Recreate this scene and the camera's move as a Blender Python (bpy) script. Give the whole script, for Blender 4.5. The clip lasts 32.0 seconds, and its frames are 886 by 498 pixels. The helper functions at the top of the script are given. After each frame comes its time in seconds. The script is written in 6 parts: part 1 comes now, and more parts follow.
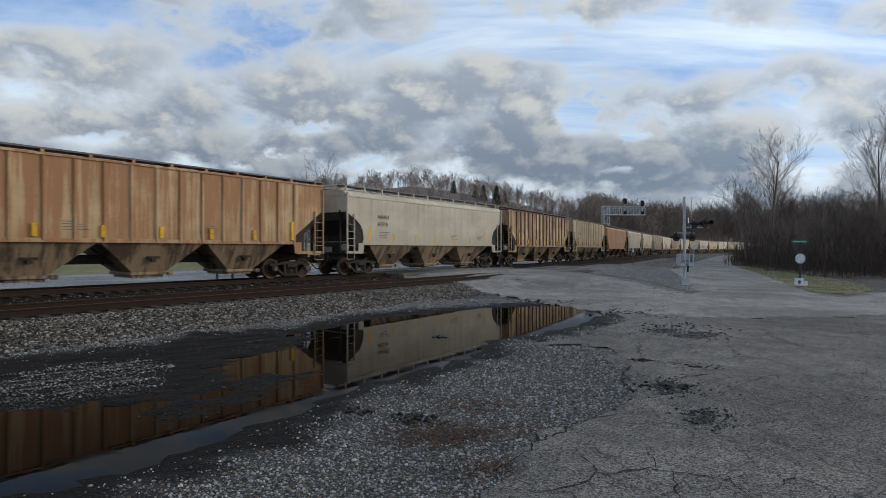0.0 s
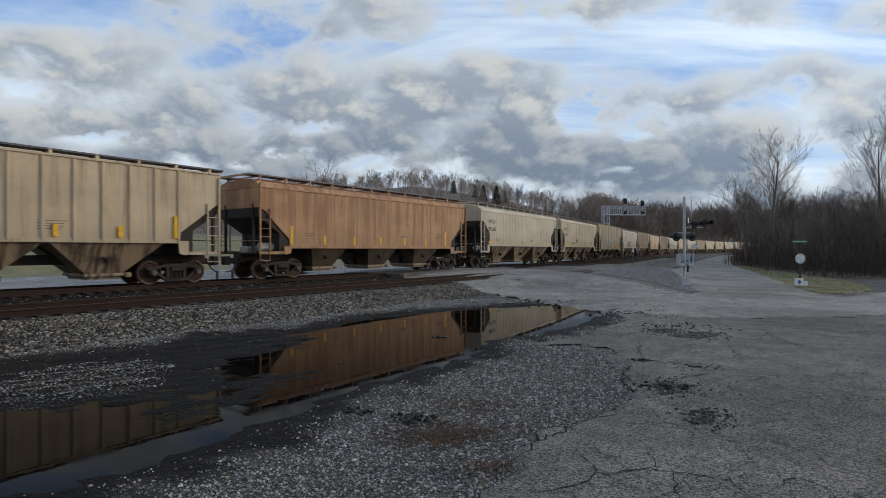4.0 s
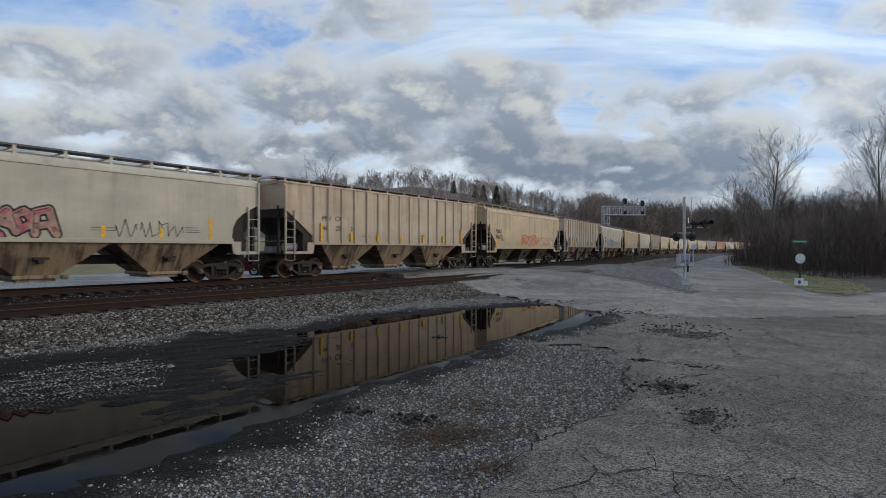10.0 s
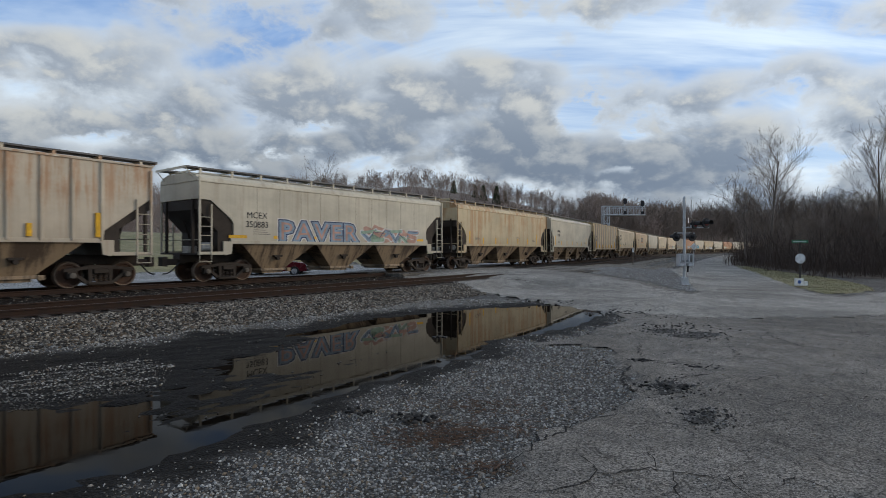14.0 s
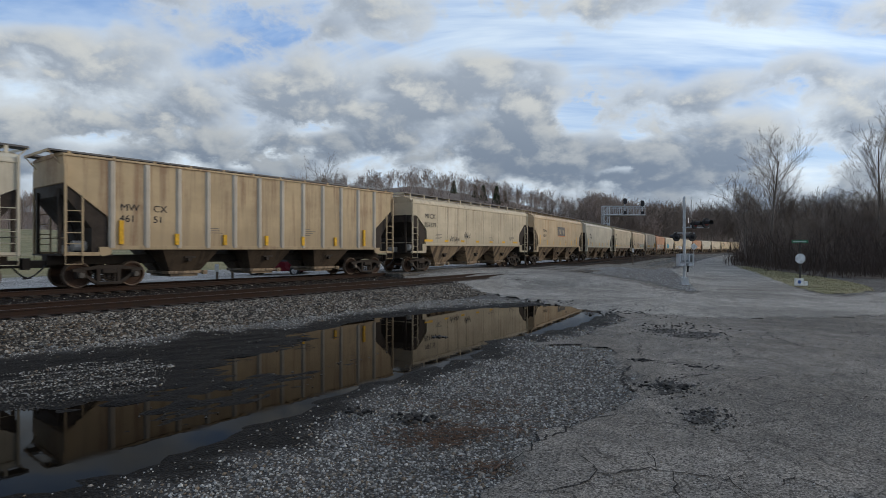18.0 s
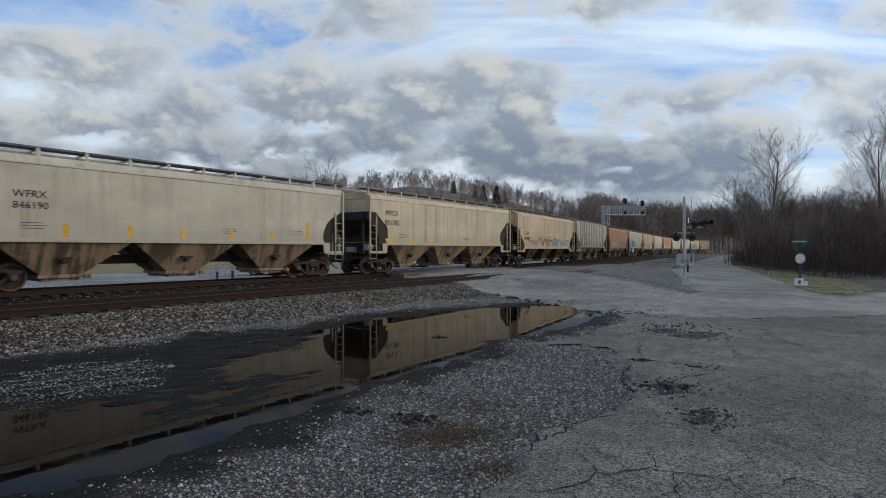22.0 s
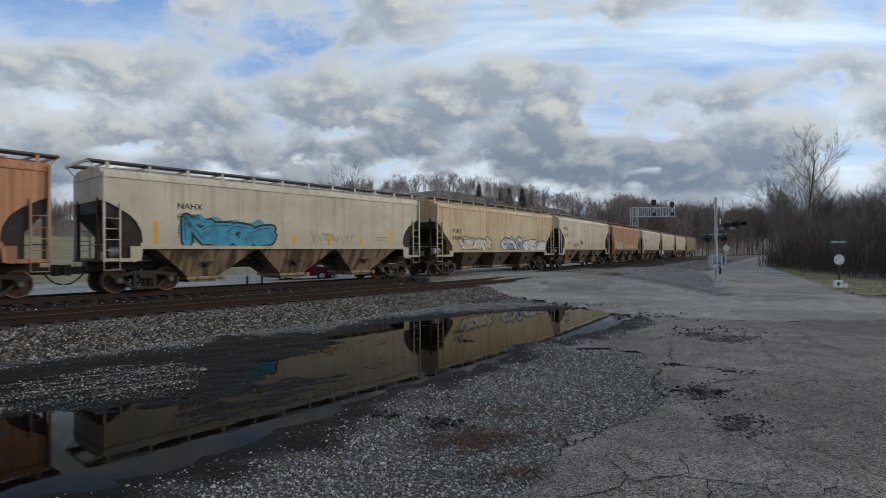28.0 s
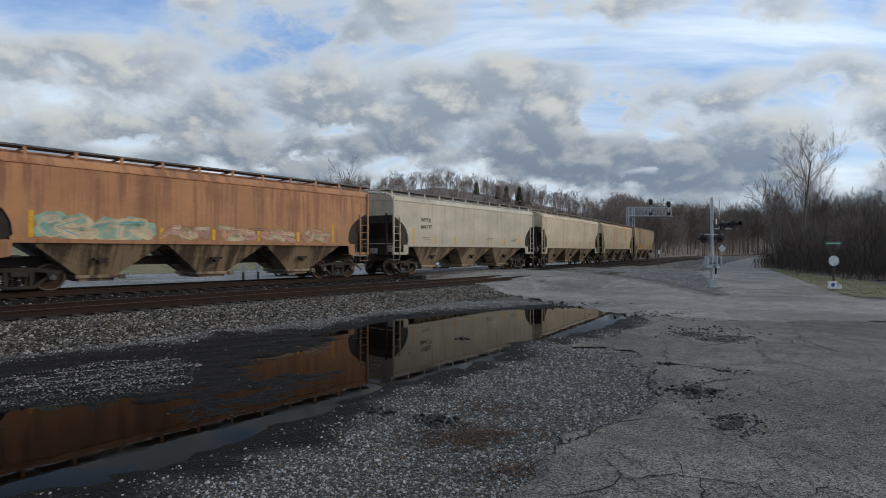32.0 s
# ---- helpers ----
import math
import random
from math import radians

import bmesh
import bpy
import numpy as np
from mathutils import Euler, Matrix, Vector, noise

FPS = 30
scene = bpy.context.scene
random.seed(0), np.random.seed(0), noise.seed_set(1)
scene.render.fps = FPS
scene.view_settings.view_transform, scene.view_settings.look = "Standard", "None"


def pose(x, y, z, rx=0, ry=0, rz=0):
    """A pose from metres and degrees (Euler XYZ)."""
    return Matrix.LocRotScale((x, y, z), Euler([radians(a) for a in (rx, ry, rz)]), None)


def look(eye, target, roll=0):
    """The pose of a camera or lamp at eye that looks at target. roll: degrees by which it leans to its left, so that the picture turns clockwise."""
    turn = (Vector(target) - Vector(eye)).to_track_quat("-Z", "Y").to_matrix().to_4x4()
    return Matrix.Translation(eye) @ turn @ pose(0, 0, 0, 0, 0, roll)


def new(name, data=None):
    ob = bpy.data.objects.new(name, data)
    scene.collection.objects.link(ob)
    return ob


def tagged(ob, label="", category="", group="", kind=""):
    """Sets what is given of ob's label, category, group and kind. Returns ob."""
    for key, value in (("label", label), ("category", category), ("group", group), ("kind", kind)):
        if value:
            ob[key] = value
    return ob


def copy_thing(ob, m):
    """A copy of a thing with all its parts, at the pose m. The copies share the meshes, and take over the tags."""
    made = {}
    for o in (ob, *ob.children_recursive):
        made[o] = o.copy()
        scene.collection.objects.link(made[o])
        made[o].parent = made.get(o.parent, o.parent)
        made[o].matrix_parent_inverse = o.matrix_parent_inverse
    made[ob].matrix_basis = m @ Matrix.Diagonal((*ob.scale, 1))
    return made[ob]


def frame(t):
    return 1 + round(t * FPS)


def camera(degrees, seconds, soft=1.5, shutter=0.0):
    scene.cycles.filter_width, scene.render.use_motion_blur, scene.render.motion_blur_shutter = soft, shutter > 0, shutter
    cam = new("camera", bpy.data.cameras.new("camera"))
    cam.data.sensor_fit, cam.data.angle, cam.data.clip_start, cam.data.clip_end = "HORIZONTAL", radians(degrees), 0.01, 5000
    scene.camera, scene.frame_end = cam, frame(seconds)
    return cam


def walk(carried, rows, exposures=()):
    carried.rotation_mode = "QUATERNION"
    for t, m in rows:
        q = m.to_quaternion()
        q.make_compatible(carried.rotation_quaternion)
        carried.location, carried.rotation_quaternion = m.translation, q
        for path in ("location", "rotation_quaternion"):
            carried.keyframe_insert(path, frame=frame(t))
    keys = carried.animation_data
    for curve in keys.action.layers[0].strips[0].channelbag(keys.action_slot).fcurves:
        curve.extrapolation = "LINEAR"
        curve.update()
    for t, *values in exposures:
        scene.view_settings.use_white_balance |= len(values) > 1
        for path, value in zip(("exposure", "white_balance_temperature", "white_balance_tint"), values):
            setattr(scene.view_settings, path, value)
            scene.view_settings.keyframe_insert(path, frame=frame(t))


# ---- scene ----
import itertools

# ================= camera =================
EYE = (0.0, 0.0, 1.95)
cam = camera(79.07, 32.0, soft=0.35, shutter=0.14)


def aim(yaw, pitch, roll):
    """Level camera that faces +y, turned left by yaw, up by pitch, rolled (degrees)."""
    return Matrix.Translation(EYE) @ Euler((radians(90.04), 0, radians(yaw))).to_matrix().to_4x4() @ pose(0, 0, 0, pitch, 0, roll)


walk(cam, [
    (0.0, aim(0, 0, 0)), (22.5, aim(0, 0, 0)), (23.0, aim(0.01, -0.03, 0)), (23.5, aim(0.02, -0.05, -0.02)),
    (24.0, aim(1.28, 0.10, -0.36)), (24.5, aim(2.10, 0.11, -0.54)), (25.0, aim(2.58, 0.12, -0.68)),
    (25.5, aim(2.80, 0.17, -0.66)), (26.5, aim(2.80, 0.30, -0.54)), (27.5, aim(2.76, 0.42, -0.44)),
    (28.0, aim(2.77, 0.40, -0.44)), (28.5, aim(2.78, 0.32, -0.39)), (29.0, aim(2.76, 0.31, -0.38)),
    (29.5, aim(2.69, 0.17, -0.20)), (30.0, aim(2.54, 0.13, -0.07)), (30.5, aim(2.47, 0.10, -0.01)),
    (31.0, aim(2.45, 0.13, 0.02)), (31.5, aim(2.44, 0.16, 0.06)), (32.0, aim(2.41, 0.15, 0.08)),
], exposures=[(0.0, 0.0), (32.0, 0.0)])

# ================= sky and sun =================
SUN_AZ, SUN_EL = radians(78), radians(16)   # to the right of the view, low, behind broken cloud


class Nodes:
    """Short hand for node trees."""

    def __init__(self, tree):
        self.t = tree

    def n(self, kind, **kw):
        nd = self.t.nodes.new(kind)
        for k, v in kw.items():
            if k == "op":
                nd.operation = v
            elif k == "blend":
                nd.blend_type = v
            elif k == "data":
                nd.data_type = v
        return nd

    def put(self, sock, v):
        if hasattr(v, "is_output"):
            self.t.links.new(v, sock)
        else:
            sock.default_value = v

    def math(self, op, a, b=0.0, c=0.0, clamp=False):
        nd = self.n("ShaderNodeMath", op=op)
        nd.use_clamp = clamp
        for i, v in enumerate((a, b, c)):
            self.put(nd.inputs[i], v)
        return nd.outputs[0]

    def vmath(self, op, a, b=(0, 0, 0)):
        nd = self.n("ShaderNodeVectorMath", op=op)
        self.put(nd.inputs[0], a)
        self.put(nd.inputs[1], b)
        return nd.outputs[0]

    def mix(self, f, a, b, blend="MIX"):
        nd = self.n("ShaderNodeMix", data="RGBA", blend=blend)
        self.put(nd.inputs[0], f)
        self.put(nd.inputs[6], a if hasattr(a, "is_output") else (*a[:3], 1))
        self.put(nd.inputs[7], b if hasattr(b, "is_output") else (*b[:3], 1))
        return nd.outputs[2]

    def noise(self, vec, scale, detail=4.0, rough=0.55, dist=0.0):
        nd = self.n("ShaderNodeTexNoise")
        self.put(nd.inputs["Vector"], vec)
        nd.inputs["Scale"].default_value = scale
        nd.inputs["Detail"].default_value = detail
        nd.inputs["Roughness"].default_value = rough
        nd.inputs["Distortion"].default_value = dist
        return nd.outputs[0]

    def voronoi(self, vec, scale, feature="F1", out="Distance"):
        nd = self.n("ShaderNodeTexVoronoi")
        nd.feature = feature
        self.put(nd.inputs["Vector"], vec)
        nd.inputs["Scale"].default_value = scale
        return nd.outputs[out]

    def ramp(self, v, lo, hi, a=0.0, b=1.0, smooth=True):
        nd = self.n("ShaderNodeMapRange")
        if smooth:
            nd.interpolation_type = "SMOOTHSTEP"
        self.put(nd.inputs[0], v)
        for i, x in enumerate((lo, hi, a, b)):
            nd.inputs[i + 1].default_value = x
        return nd.outputs[0]

    def xyz(self, vec):
        nd = self.n("ShaderNodeSeparateXYZ")
        self.put(nd.inputs[0], vec)
        return nd.outputs

    def comb(self, x, y, z):
        nd = self.n("ShaderNodeCombineXYZ")
        for i, v in enumerate((x, y, z)):
            self.put(nd.inputs[i], v)
        return nd.outputs[0]


def make_world():
    w = bpy.data.worlds.new("sky")
    scene.world = w
    w.use_nodes = True
    w.node_tree.nodes.clear()
    N = Nodes(w.node_tree)
    tc = N.n("ShaderNodeTexCoord").outputs["Generated"]
    x, y, z = N.xyz(tc)
    sky = N.n("ShaderNodeTexSky")
    sky.sky_type = "NISHITA"
    sky.sun_disc = False
    sky.sun_elevation, sky.sun_rotation = SUN_EL, SUN_AZ
    sky.altitude, sky.air_density, sky.dust_density = 200, 1.0, 1.2
    P = N.vmath("MULTIPLY", tc, (1.0, 1.0, 1.55))
    zz = N.math("ADD", N.math("MAXIMUM", z, 0.0), 0.30)
    plane = N.comb(N.math("DIVIDE", x, zz), N.math("DIVIDE", y, zz), 0.0)

    def lumps(p):
        """Density of heaped cloud in a direction."""
        big = N.noise(p, 3.4, 4.0, 0.5, 0.2)
        fine = N.noise(N.vmath("ADD", p, (7.3, 2.1, 3.0)), 8.5, 8.0, 0.58, 0.15)
        heap = N.voronoi(N.vmath("ADD", p, N.comb(N.math("MULTIPLY", fine, 0.10), N.math("MULTIPLY", big, 0.10), N.math("MULTIPLY", fine, 0.12))), 10.0)
        d = N.math("ADD", N.math("MULTIPLY", big, 0.40), N.math("MULTIPLY", fine, 0.50))
        return N.math("ADD", d, N.math("MULTIPLY", N.math("SUBTRACT", 0.55, heap), 0.15)), fine

    body, fine = lumps(P)
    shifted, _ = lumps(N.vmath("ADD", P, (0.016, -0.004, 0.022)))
    # single clouds and gaps that stand in the view: (across, up, width, height, weight)
    a = N.math("DIVIDE", x, N.math("MAXIMUM", y, 0.05))
    b = N.math("DIVIDE", z, N.math("MAXIMUM", y, 0.05))
    wob = N.math("MULTIPLY", N.math("SUBTRACT", fine, 0.5), 0.22)
    aw, bw = N.math("ADD", a, wob), N.math("ADD", b, N.math("MULTIPLY", wob, 0.5))
    dens = body
    for a0, b0, sa, sb, k in (
            (0.45, 0.14, 0.40, 0.045, 0.12), (0.05, 0.19, 0.22, 0.05, 0.10), (-0.20, 0.27, 0.12, 0.06, 0.11), (-0.02, 0.28, 0.06, 0.05, 0.09),
            (0.16, 0.27, 0.10, 0.055, 0.12), (-0.58, 0.24, 0.22, 0.05, 0.09), (-0.68, 0.34, 0.13, 0.05, 0.08), (-0.30, 0.19, 0.20, 0.03, 0.07),
            (-0.22, 0.40, 0.07, 0.04, 0.09), (-0.34, 0.33, 0.10, 0.05, 0.05), (0.41, 0.285, 0.09, 0.03, 0.08), (0.71, 0.315, 0.10, 0.04, 0.16),
            (0.14, 0.35, 0.045, 0.02, 0.08), (0.57, 0.44, 0.08, 0.03, 0.07), (0.60, 0.22, 0.25, 0.035, 0.06),
            (-0.74, 0.45, 0.12, 0.04, -0.16), (0.26, 0.26, 0.03, 0.035, -0.24), (-0.40, 0.36, 0.05, 0.03, -0.14), (-0.24, 0.23, 0.05, 0.014, -0.14),
            (-0.34, 0.175, 0.04, 0.014, -0.14), (0.37, 0.22, 0.03, 0.012, -0.14), (0.33, 0.15, 0.05, 0.012, -0.14), (0.71, 0.15, 0.06, 0.035, -0.24),
            (-0.66, 0.205, 0.16, 0.014, -0.12), (0.55, 0.38, 0.30, 0.05, -0.10), (0.12, 0.42, 0.12, 0.04, -0.10), (-0.45, 0.44, 0.10, 0.03, -0.06), (-0.05, 0.36, 0.10, 0.04, -0.06),
            (-0.65, 0.29, 0.25, 0.10, 0.06), (0.28, 0.40, 0.28, 0.06, -0.10), (-0.62, 0.40, 0.16, 0.05, 0.07), (-0.30, 0.25, 0.30, 0.05, 0.03), (-0.05, 0.24, 0.12, 0.03, -0.03)):
        ex = N.math("ADD", N.math("POWER", N.math("DIVIDE", N.math("SUBTRACT", aw, a0), sa), 2.0),
                    N.math("POWER", N.math("DIVIDE", N.math("SUBTRACT", bw, b0), sb), 2.0))
        dens = N.math("ADD", dens, N.math("MULTIPLY", N.math("EXPONENT", N.math("MULTIPLY", ex, -1.0)), k))
    thin = N.ramp(dens, 0.38, 0.47)
    thick = N.ramp(dens, 0.43, 0.565)
    veil = N.ramp(N.noise(N.vmath("MULTIPLY", plane, (0.5, 1.4, 1.0)), 1.5, 6.0, 0.6, 0.6), 0.33, 0.66)
    sun = (math.cos(SUN_EL) * math.sin(SUN_AZ), math.cos(SUN_EL) * math.cos(SUN_AZ), math.sin(SUN_EL))
    nd = N.n("ShaderNodeVectorMath", op="DOT_PRODUCT")
    N.put(nd.inputs[0], tc)
    nd.inputs[1].default_value = sun
    toward = nd.outputs["Value"]
    veil = N.math("MULTIPLY", veil, N.math("SUBTRACT", 1.0, N.math("MULTIPLY", N.math("MULTIPLY", N.ramp(toward, 0.05, -0.35), N.ramp(z, 0.24, 0.40)), 0.75)))
    warm = N.math("MULTIPLY", N.ramp(toward, 0.60, 0.95), N.ramp(z, 0.30, 0.06))
    veil_col = N.mix(N.math("MULTIPLY", warm, 0.8), (0.80, 0.92, 1.02), (1.04, 0.92, 0.72))
    blue = N.mix(N.ramp(z, 0.0, 0.45), (0.44, 0.62, 0.88), (0.13, 0.33, 0.78))
    blue = N.mix(0.25, blue, N.vmath("MULTIPLY", sky.outputs[0], (0.10, 0.10, 0.10)))
    col = N.mix(N.math("MULTIPLY", veil, N.ramp(z, 0.38, 0.75, 0.85, 0.55)), blue, veil_col)
    col = N.mix(N.math("MULTIPLY", thin, 0.75), col, (0.58, 0.63, 0.68))
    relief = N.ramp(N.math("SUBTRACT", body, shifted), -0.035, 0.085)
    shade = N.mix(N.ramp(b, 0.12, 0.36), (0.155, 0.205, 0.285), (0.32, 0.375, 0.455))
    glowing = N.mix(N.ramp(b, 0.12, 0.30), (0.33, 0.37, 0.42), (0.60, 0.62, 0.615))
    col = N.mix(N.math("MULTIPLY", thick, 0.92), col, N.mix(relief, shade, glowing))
    # brighter towards the hidden sun, and low behind the viewer where the cloud has opened
    glow = N.ramp(toward, 0.3, 1.0, 1.0, 1.2)
    col = N.mix(1.0, col, N.comb(glow, glow, N.math("MULTIPLY", glow, 0.99)), "MULTIPLY")
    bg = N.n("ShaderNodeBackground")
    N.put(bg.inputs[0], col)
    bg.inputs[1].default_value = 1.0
    out = N.n("ShaderNodeOutputWorld")
    N.t.links.new(bg.outputs[0], out.inputs[0])


make_world()
sun_lamp = bpy.data.lights.new("sun", "SUN")
sun_lamp.energy, sun_lamp.angle, sun_lamp.color = 1.15, radians(25), (1.0, 0.83, 0.62)
sun_ob = new("sun", sun_lamp)
sun_ob.matrix_world = look((math.sin(SUN_AZ) * 60, math.cos(SUN_AZ) * 60, 60 * math.tan(SUN_EL)), (0, 0, 0))


# ================= materials =================
def shader(name):
    m = bpy.data.materials.new(name)
    m.use_nodes = True
    m.node_tree.nodes.clear()
    N = Nodes(m.node_tree)
    out = N.n("ShaderNodeOutputMaterial")
    bs = N.n("ShaderNodeBsdfPrincipled")
    N.t.links.new(bs.outputs[0], out.inputs[0])
    return m, N, bs


def bump(N, bs, h, strength=0.3, dist=0.02):
    nd = N.n("ShaderNodeBump")
    nd.inputs["Strength"].default_value = strength
    nd.inputs["Distance"].default_value = dist
    N.put(nd.inputs["Height"], h)
    N.t.links.new(nd.outputs[0], bs.inputs["Normal"])


def plain(name, col, rough=0.6, metal=0.0, vary=0.25, scale=6.0, grain=0.15):
    """Painted or bare surface with soft blotches, fine grain and a little relief."""
    m, N, bs = shader(name)
    co = N.n("ShaderNodeTexCoord").outputs["Object"]
    rnd = N.n("ShaderNodeObjectInfo").outputs["Random"]
    n1 = N.noise(co, scale, 5.0, 0.6)
    n2 = N.noise(co, scale * 9, 3.0, 0.6)
    k = N.math("ADD", N.ramp(n1, 0.3, 0.7, 1 - vary, 1 + vary * 0.6), N.math("MULTIPLY", N.math("SUBTRACT", n2, 0.5), grain * 2))
    k = N.math("MULTIPLY", k, N.ramp(rnd, 0.0, 1.0, 0.88, 1.12, smooth=False))
    N.put(bs.inputs["Base Color"], N.mix(1.0, col, N.comb(k, k, k), "MULTIPLY"))
    N.put(bs.inputs["Roughness"], N.ramp(n1, 0.3, 0.7, max(0.05, rough - 0.12), min(1, rough + 0.12)))
    bs.inputs["Metallic"].default_value = metal
    bs.inputs["Specular IOR Level"].default_value = 0.25
    bump(N, bs, n2, 0.15, 0.01)
    return m


def car_paint(name, col, rust=(0.20, 0.075, 0.03), amount=0.25, dirt=0.35, low=0.3, high=0.0):
    """Old enamel: faded in broad patches, rust runs down from the roof, grime thrown up along the sill."""
    m, N, bs = shader(name)
    co = N.n("ShaderNodeTexCoord").outputs["Object"]
    x, y, z = N.xyz(co)
    rnd = N.math("MULTIPLY", N.n("ShaderNodeObjectInfo").outputs["Random"], 40.0)
    p = N.comb(N.math("ADD", x, rnd), y, z)
    fade = N.noise(N.vmath("MULTIPLY", p, (0.5, 0.5, 0.8)), 1.0, 4.0, 0.6)
    runs = N.noise(N.vmath("MULTIPLY", p, (3.6, 1.0, 0.20)), 1.0, 5.0, 0.65, 0.25)
    patch = N.noise(N.vmath("MULTIPLY", p, (0.45, 1.0, 0.5)), 1.0, 3.0, 0.55)
    spot = N.noise(p, 9.0, 5.0, 0.65)
    topw = N.ramp(z, 1.7, 4.3, 0.0, 1.0)
    r = N.math("ADD", N.math("MULTIPLY", runs, 0.66), N.math("MULTIPLY", patch, 0.34))
    r = N.math("ADD", r, N.math("MULTIPLY", topw, 0.06))
    lo = 0.62 - amount * 0.42
    rm = N.ramp(N.math("ADD", r, N.math("MULTIPLY", N.math("SUBTRACT", spot, 0.5), 0.10)), lo, lo + 0.14)
    lowm = N.math("MULTIPLY", N.ramp(z, 2.6, 1.6, 0.0, 1.0), N.ramp(fade, 0.25, 0.65))
    k = N.ramp(fade, 0.25, 0.75, 0.80, 1.10)
    base = N.mix(1.0, col, N.comb(k, k, k), "MULTIPLY")
    base = N.mix(N.math("MULTIPLY", N.ramp(runs, 0.42, 0.7), dirt), base, (0.20, 0.155, 0.11))
    base = N.mix(N.math("MULTIPLY", lowm, low), base, (0.12, 0.085, 0.055))
    rm = N.math("MULTIPLY", rm, N.ramp(z, 2.3, 3.6, 1.0 - high, 1.0))
    base = N.mix(N.math("MULTIPLY", rm, min(0.92, amount * 2.2)), base, rust)
    N.put(bs.inputs["Base Color"], base)
    N.put(bs.inputs["Roughness"], N.ramp(spot, 0.3, 0.7, 0.5, 0.75))
    bump(N, bs, N.math("ADD", spot, N.math("MULTIPLY", fade, 2.0)), 0.12, 0.02)
    return m


# grime on the running gear; also stands for shade on the slope sheets
STEEL = plain("grimy_and_shaded_steel", (0.045, 0.036, 0.030), 0.7, 0.2, 0.4, 3.0)
WHEEL_RIM = plain("worn_wheel_steel", (0.16, 0.125, 0.10), 0.5, 0.5, 0.3, 4.0)
WHEEL = plain("rusty_wheel_plate", (0.075, 0.045, 0.032), 0.8, 0.1, 0.4, 3.0)
DARK = plain("dark_grating", (0.035, 0.036, 0.040), 0.7, 0.3, 0.4, 4.0)
YELLOW = plain("yellow_reflector", (0.75, 0.42, 0.03), 0.5, 0, 0.2, 9.0)
LETTER = plain("stencil_black", (0.035, 0.035, 0.04), 0.7, 0, 0.4, 8.0)
LETTER_GREY = plain("faded_stencil", (0.16, 0.15, 0.14), 0.7, 0, 0.4, 8.0)
RAIL_SIDE = plain("rusty_rail", (0.034, 0.019, 0.013), 0.8, 0.0, 0.35, 3.0)
RAIL_TOP = plain("dull_rail_head", (0.09, 0.062, 0.048), 0.55, 0.3, 0.2, 6.0)
TIE = plain("creosoted_timber", (0.045, 0.034, 0.026), 0.85, 0, 0.4, 5.0)


# ================= shaping helpers =================
def box(bm, x0, x1, y0, y1, z0, z1, bev=0.0):
    v = [bm.verts.new((x, y, z)) for x in (x0, x1) for y in (y0, y1) for z in (z0, z1)]
    fs = [bm.faces.new([v[i] for i in q]) for q in ((0, 1, 3, 2), (4, 6, 7, 5), (0, 4, 5, 1), (2, 3, 7, 6), (0, 2, 6, 4), (1, 5, 7, 3))]
    if bev:
        bmesh.ops.bevel(bm, geom=list({e for f in fs for e in f.edges}), offset=bev, segments=2, affect="EDGES", profile=0.5)
    return v


def prism(bm, pts, y0, y1, axis="y"):
    """A polygon of (a, b) points pushed along an axis."""
    def at(a, b, c):
        return {"y": (a, c, b), "x": (c, a, b), "z": (a, b, c)}[axis]
    lo = [bm.verts.new(at(a, b, y0)) for a, b in pts]
    hi = [bm.verts.new(at(a, b, y1)) for a, b in pts]
    n = len(pts)
    bm.faces.new(lo)
    bm.faces.new(hi[::-1])
    for i in range(n):
        bm.faces.new((lo[i], hi[i], hi[(i + 1) % n], lo[(i + 1) % n]))


def rod(bm, p, q, r, seg=6, r2=None):
    p, q = Vector(p), Vector(q)
    d = (q - p).normalized()
    a = d.orthogonal().normalized()
    b = d.cross(a)
    r2 = r if r2 is None else r2
    A = [bm.verts.new(p + (a * math.cos(t) + b * math.sin(t)) * r) for t in [2 * math.pi * i / seg for i in range(seg)]]
    B = [bm.verts.new(q + (a * math.cos(t) + b * math.sin(t)) * r2) for t in [2 * math.pi * i / seg for i in range(seg)]]
    for i in range(seg):
        bm.faces.new((A[i], A[(i + 1) % seg], B[(i + 1) % seg], B[i]))
    bm.faces.new(A[::-1])
    bm.faces.new(B)


def lathe(bm, prof, seg=20):
    """(radius, y) profile turned about the y axis."""
    rings = [[bm.verts.new((r * math.cos(t), y, r * math.sin(t))) for t in [2 * math.pi * i / seg for i in range(seg)]] for r, y in prof]
    for a, b in zip(rings, rings[1:]):
        for i in range(seg):
            bm.faces.new((a[i], a[(i + 1) % seg], b[(i + 1) % seg], b[i]))
    bm.faces.new(rings[0][::-1])
    bm.faces.new(rings[-1])


def mesh_of(name, bm, material, smooth=False):
    bmesh.ops.recalc_face_normals(bm, faces=bm.faces)
    me = bpy.data.meshes.new(name)
    bm.to_mesh(me)
    bm.free()
    for m in material if isinstance(material, (list, tuple)) else [material]:
        me.materials.append(m)
    if smooth:
        me.polygons.foreach_set("use_smooth", [True] * len(me.polygons))
    return me


def part(name, bm, material, parent, label="", smooth=False):
    """One mesh object under a thing or a part; bm may be a mesh that is shared."""
    me = bm if isinstance(bm, bpy.types.Mesh) else mesh_of(name, bm, material, smooth)
    ob = new(name, me)
    ob.parent = parent
    if label:
        ob["label"] = label
    return ob


def thing(name, label, category, group="", kind=""):
    return tagged(new(name), label, category, group, kind)


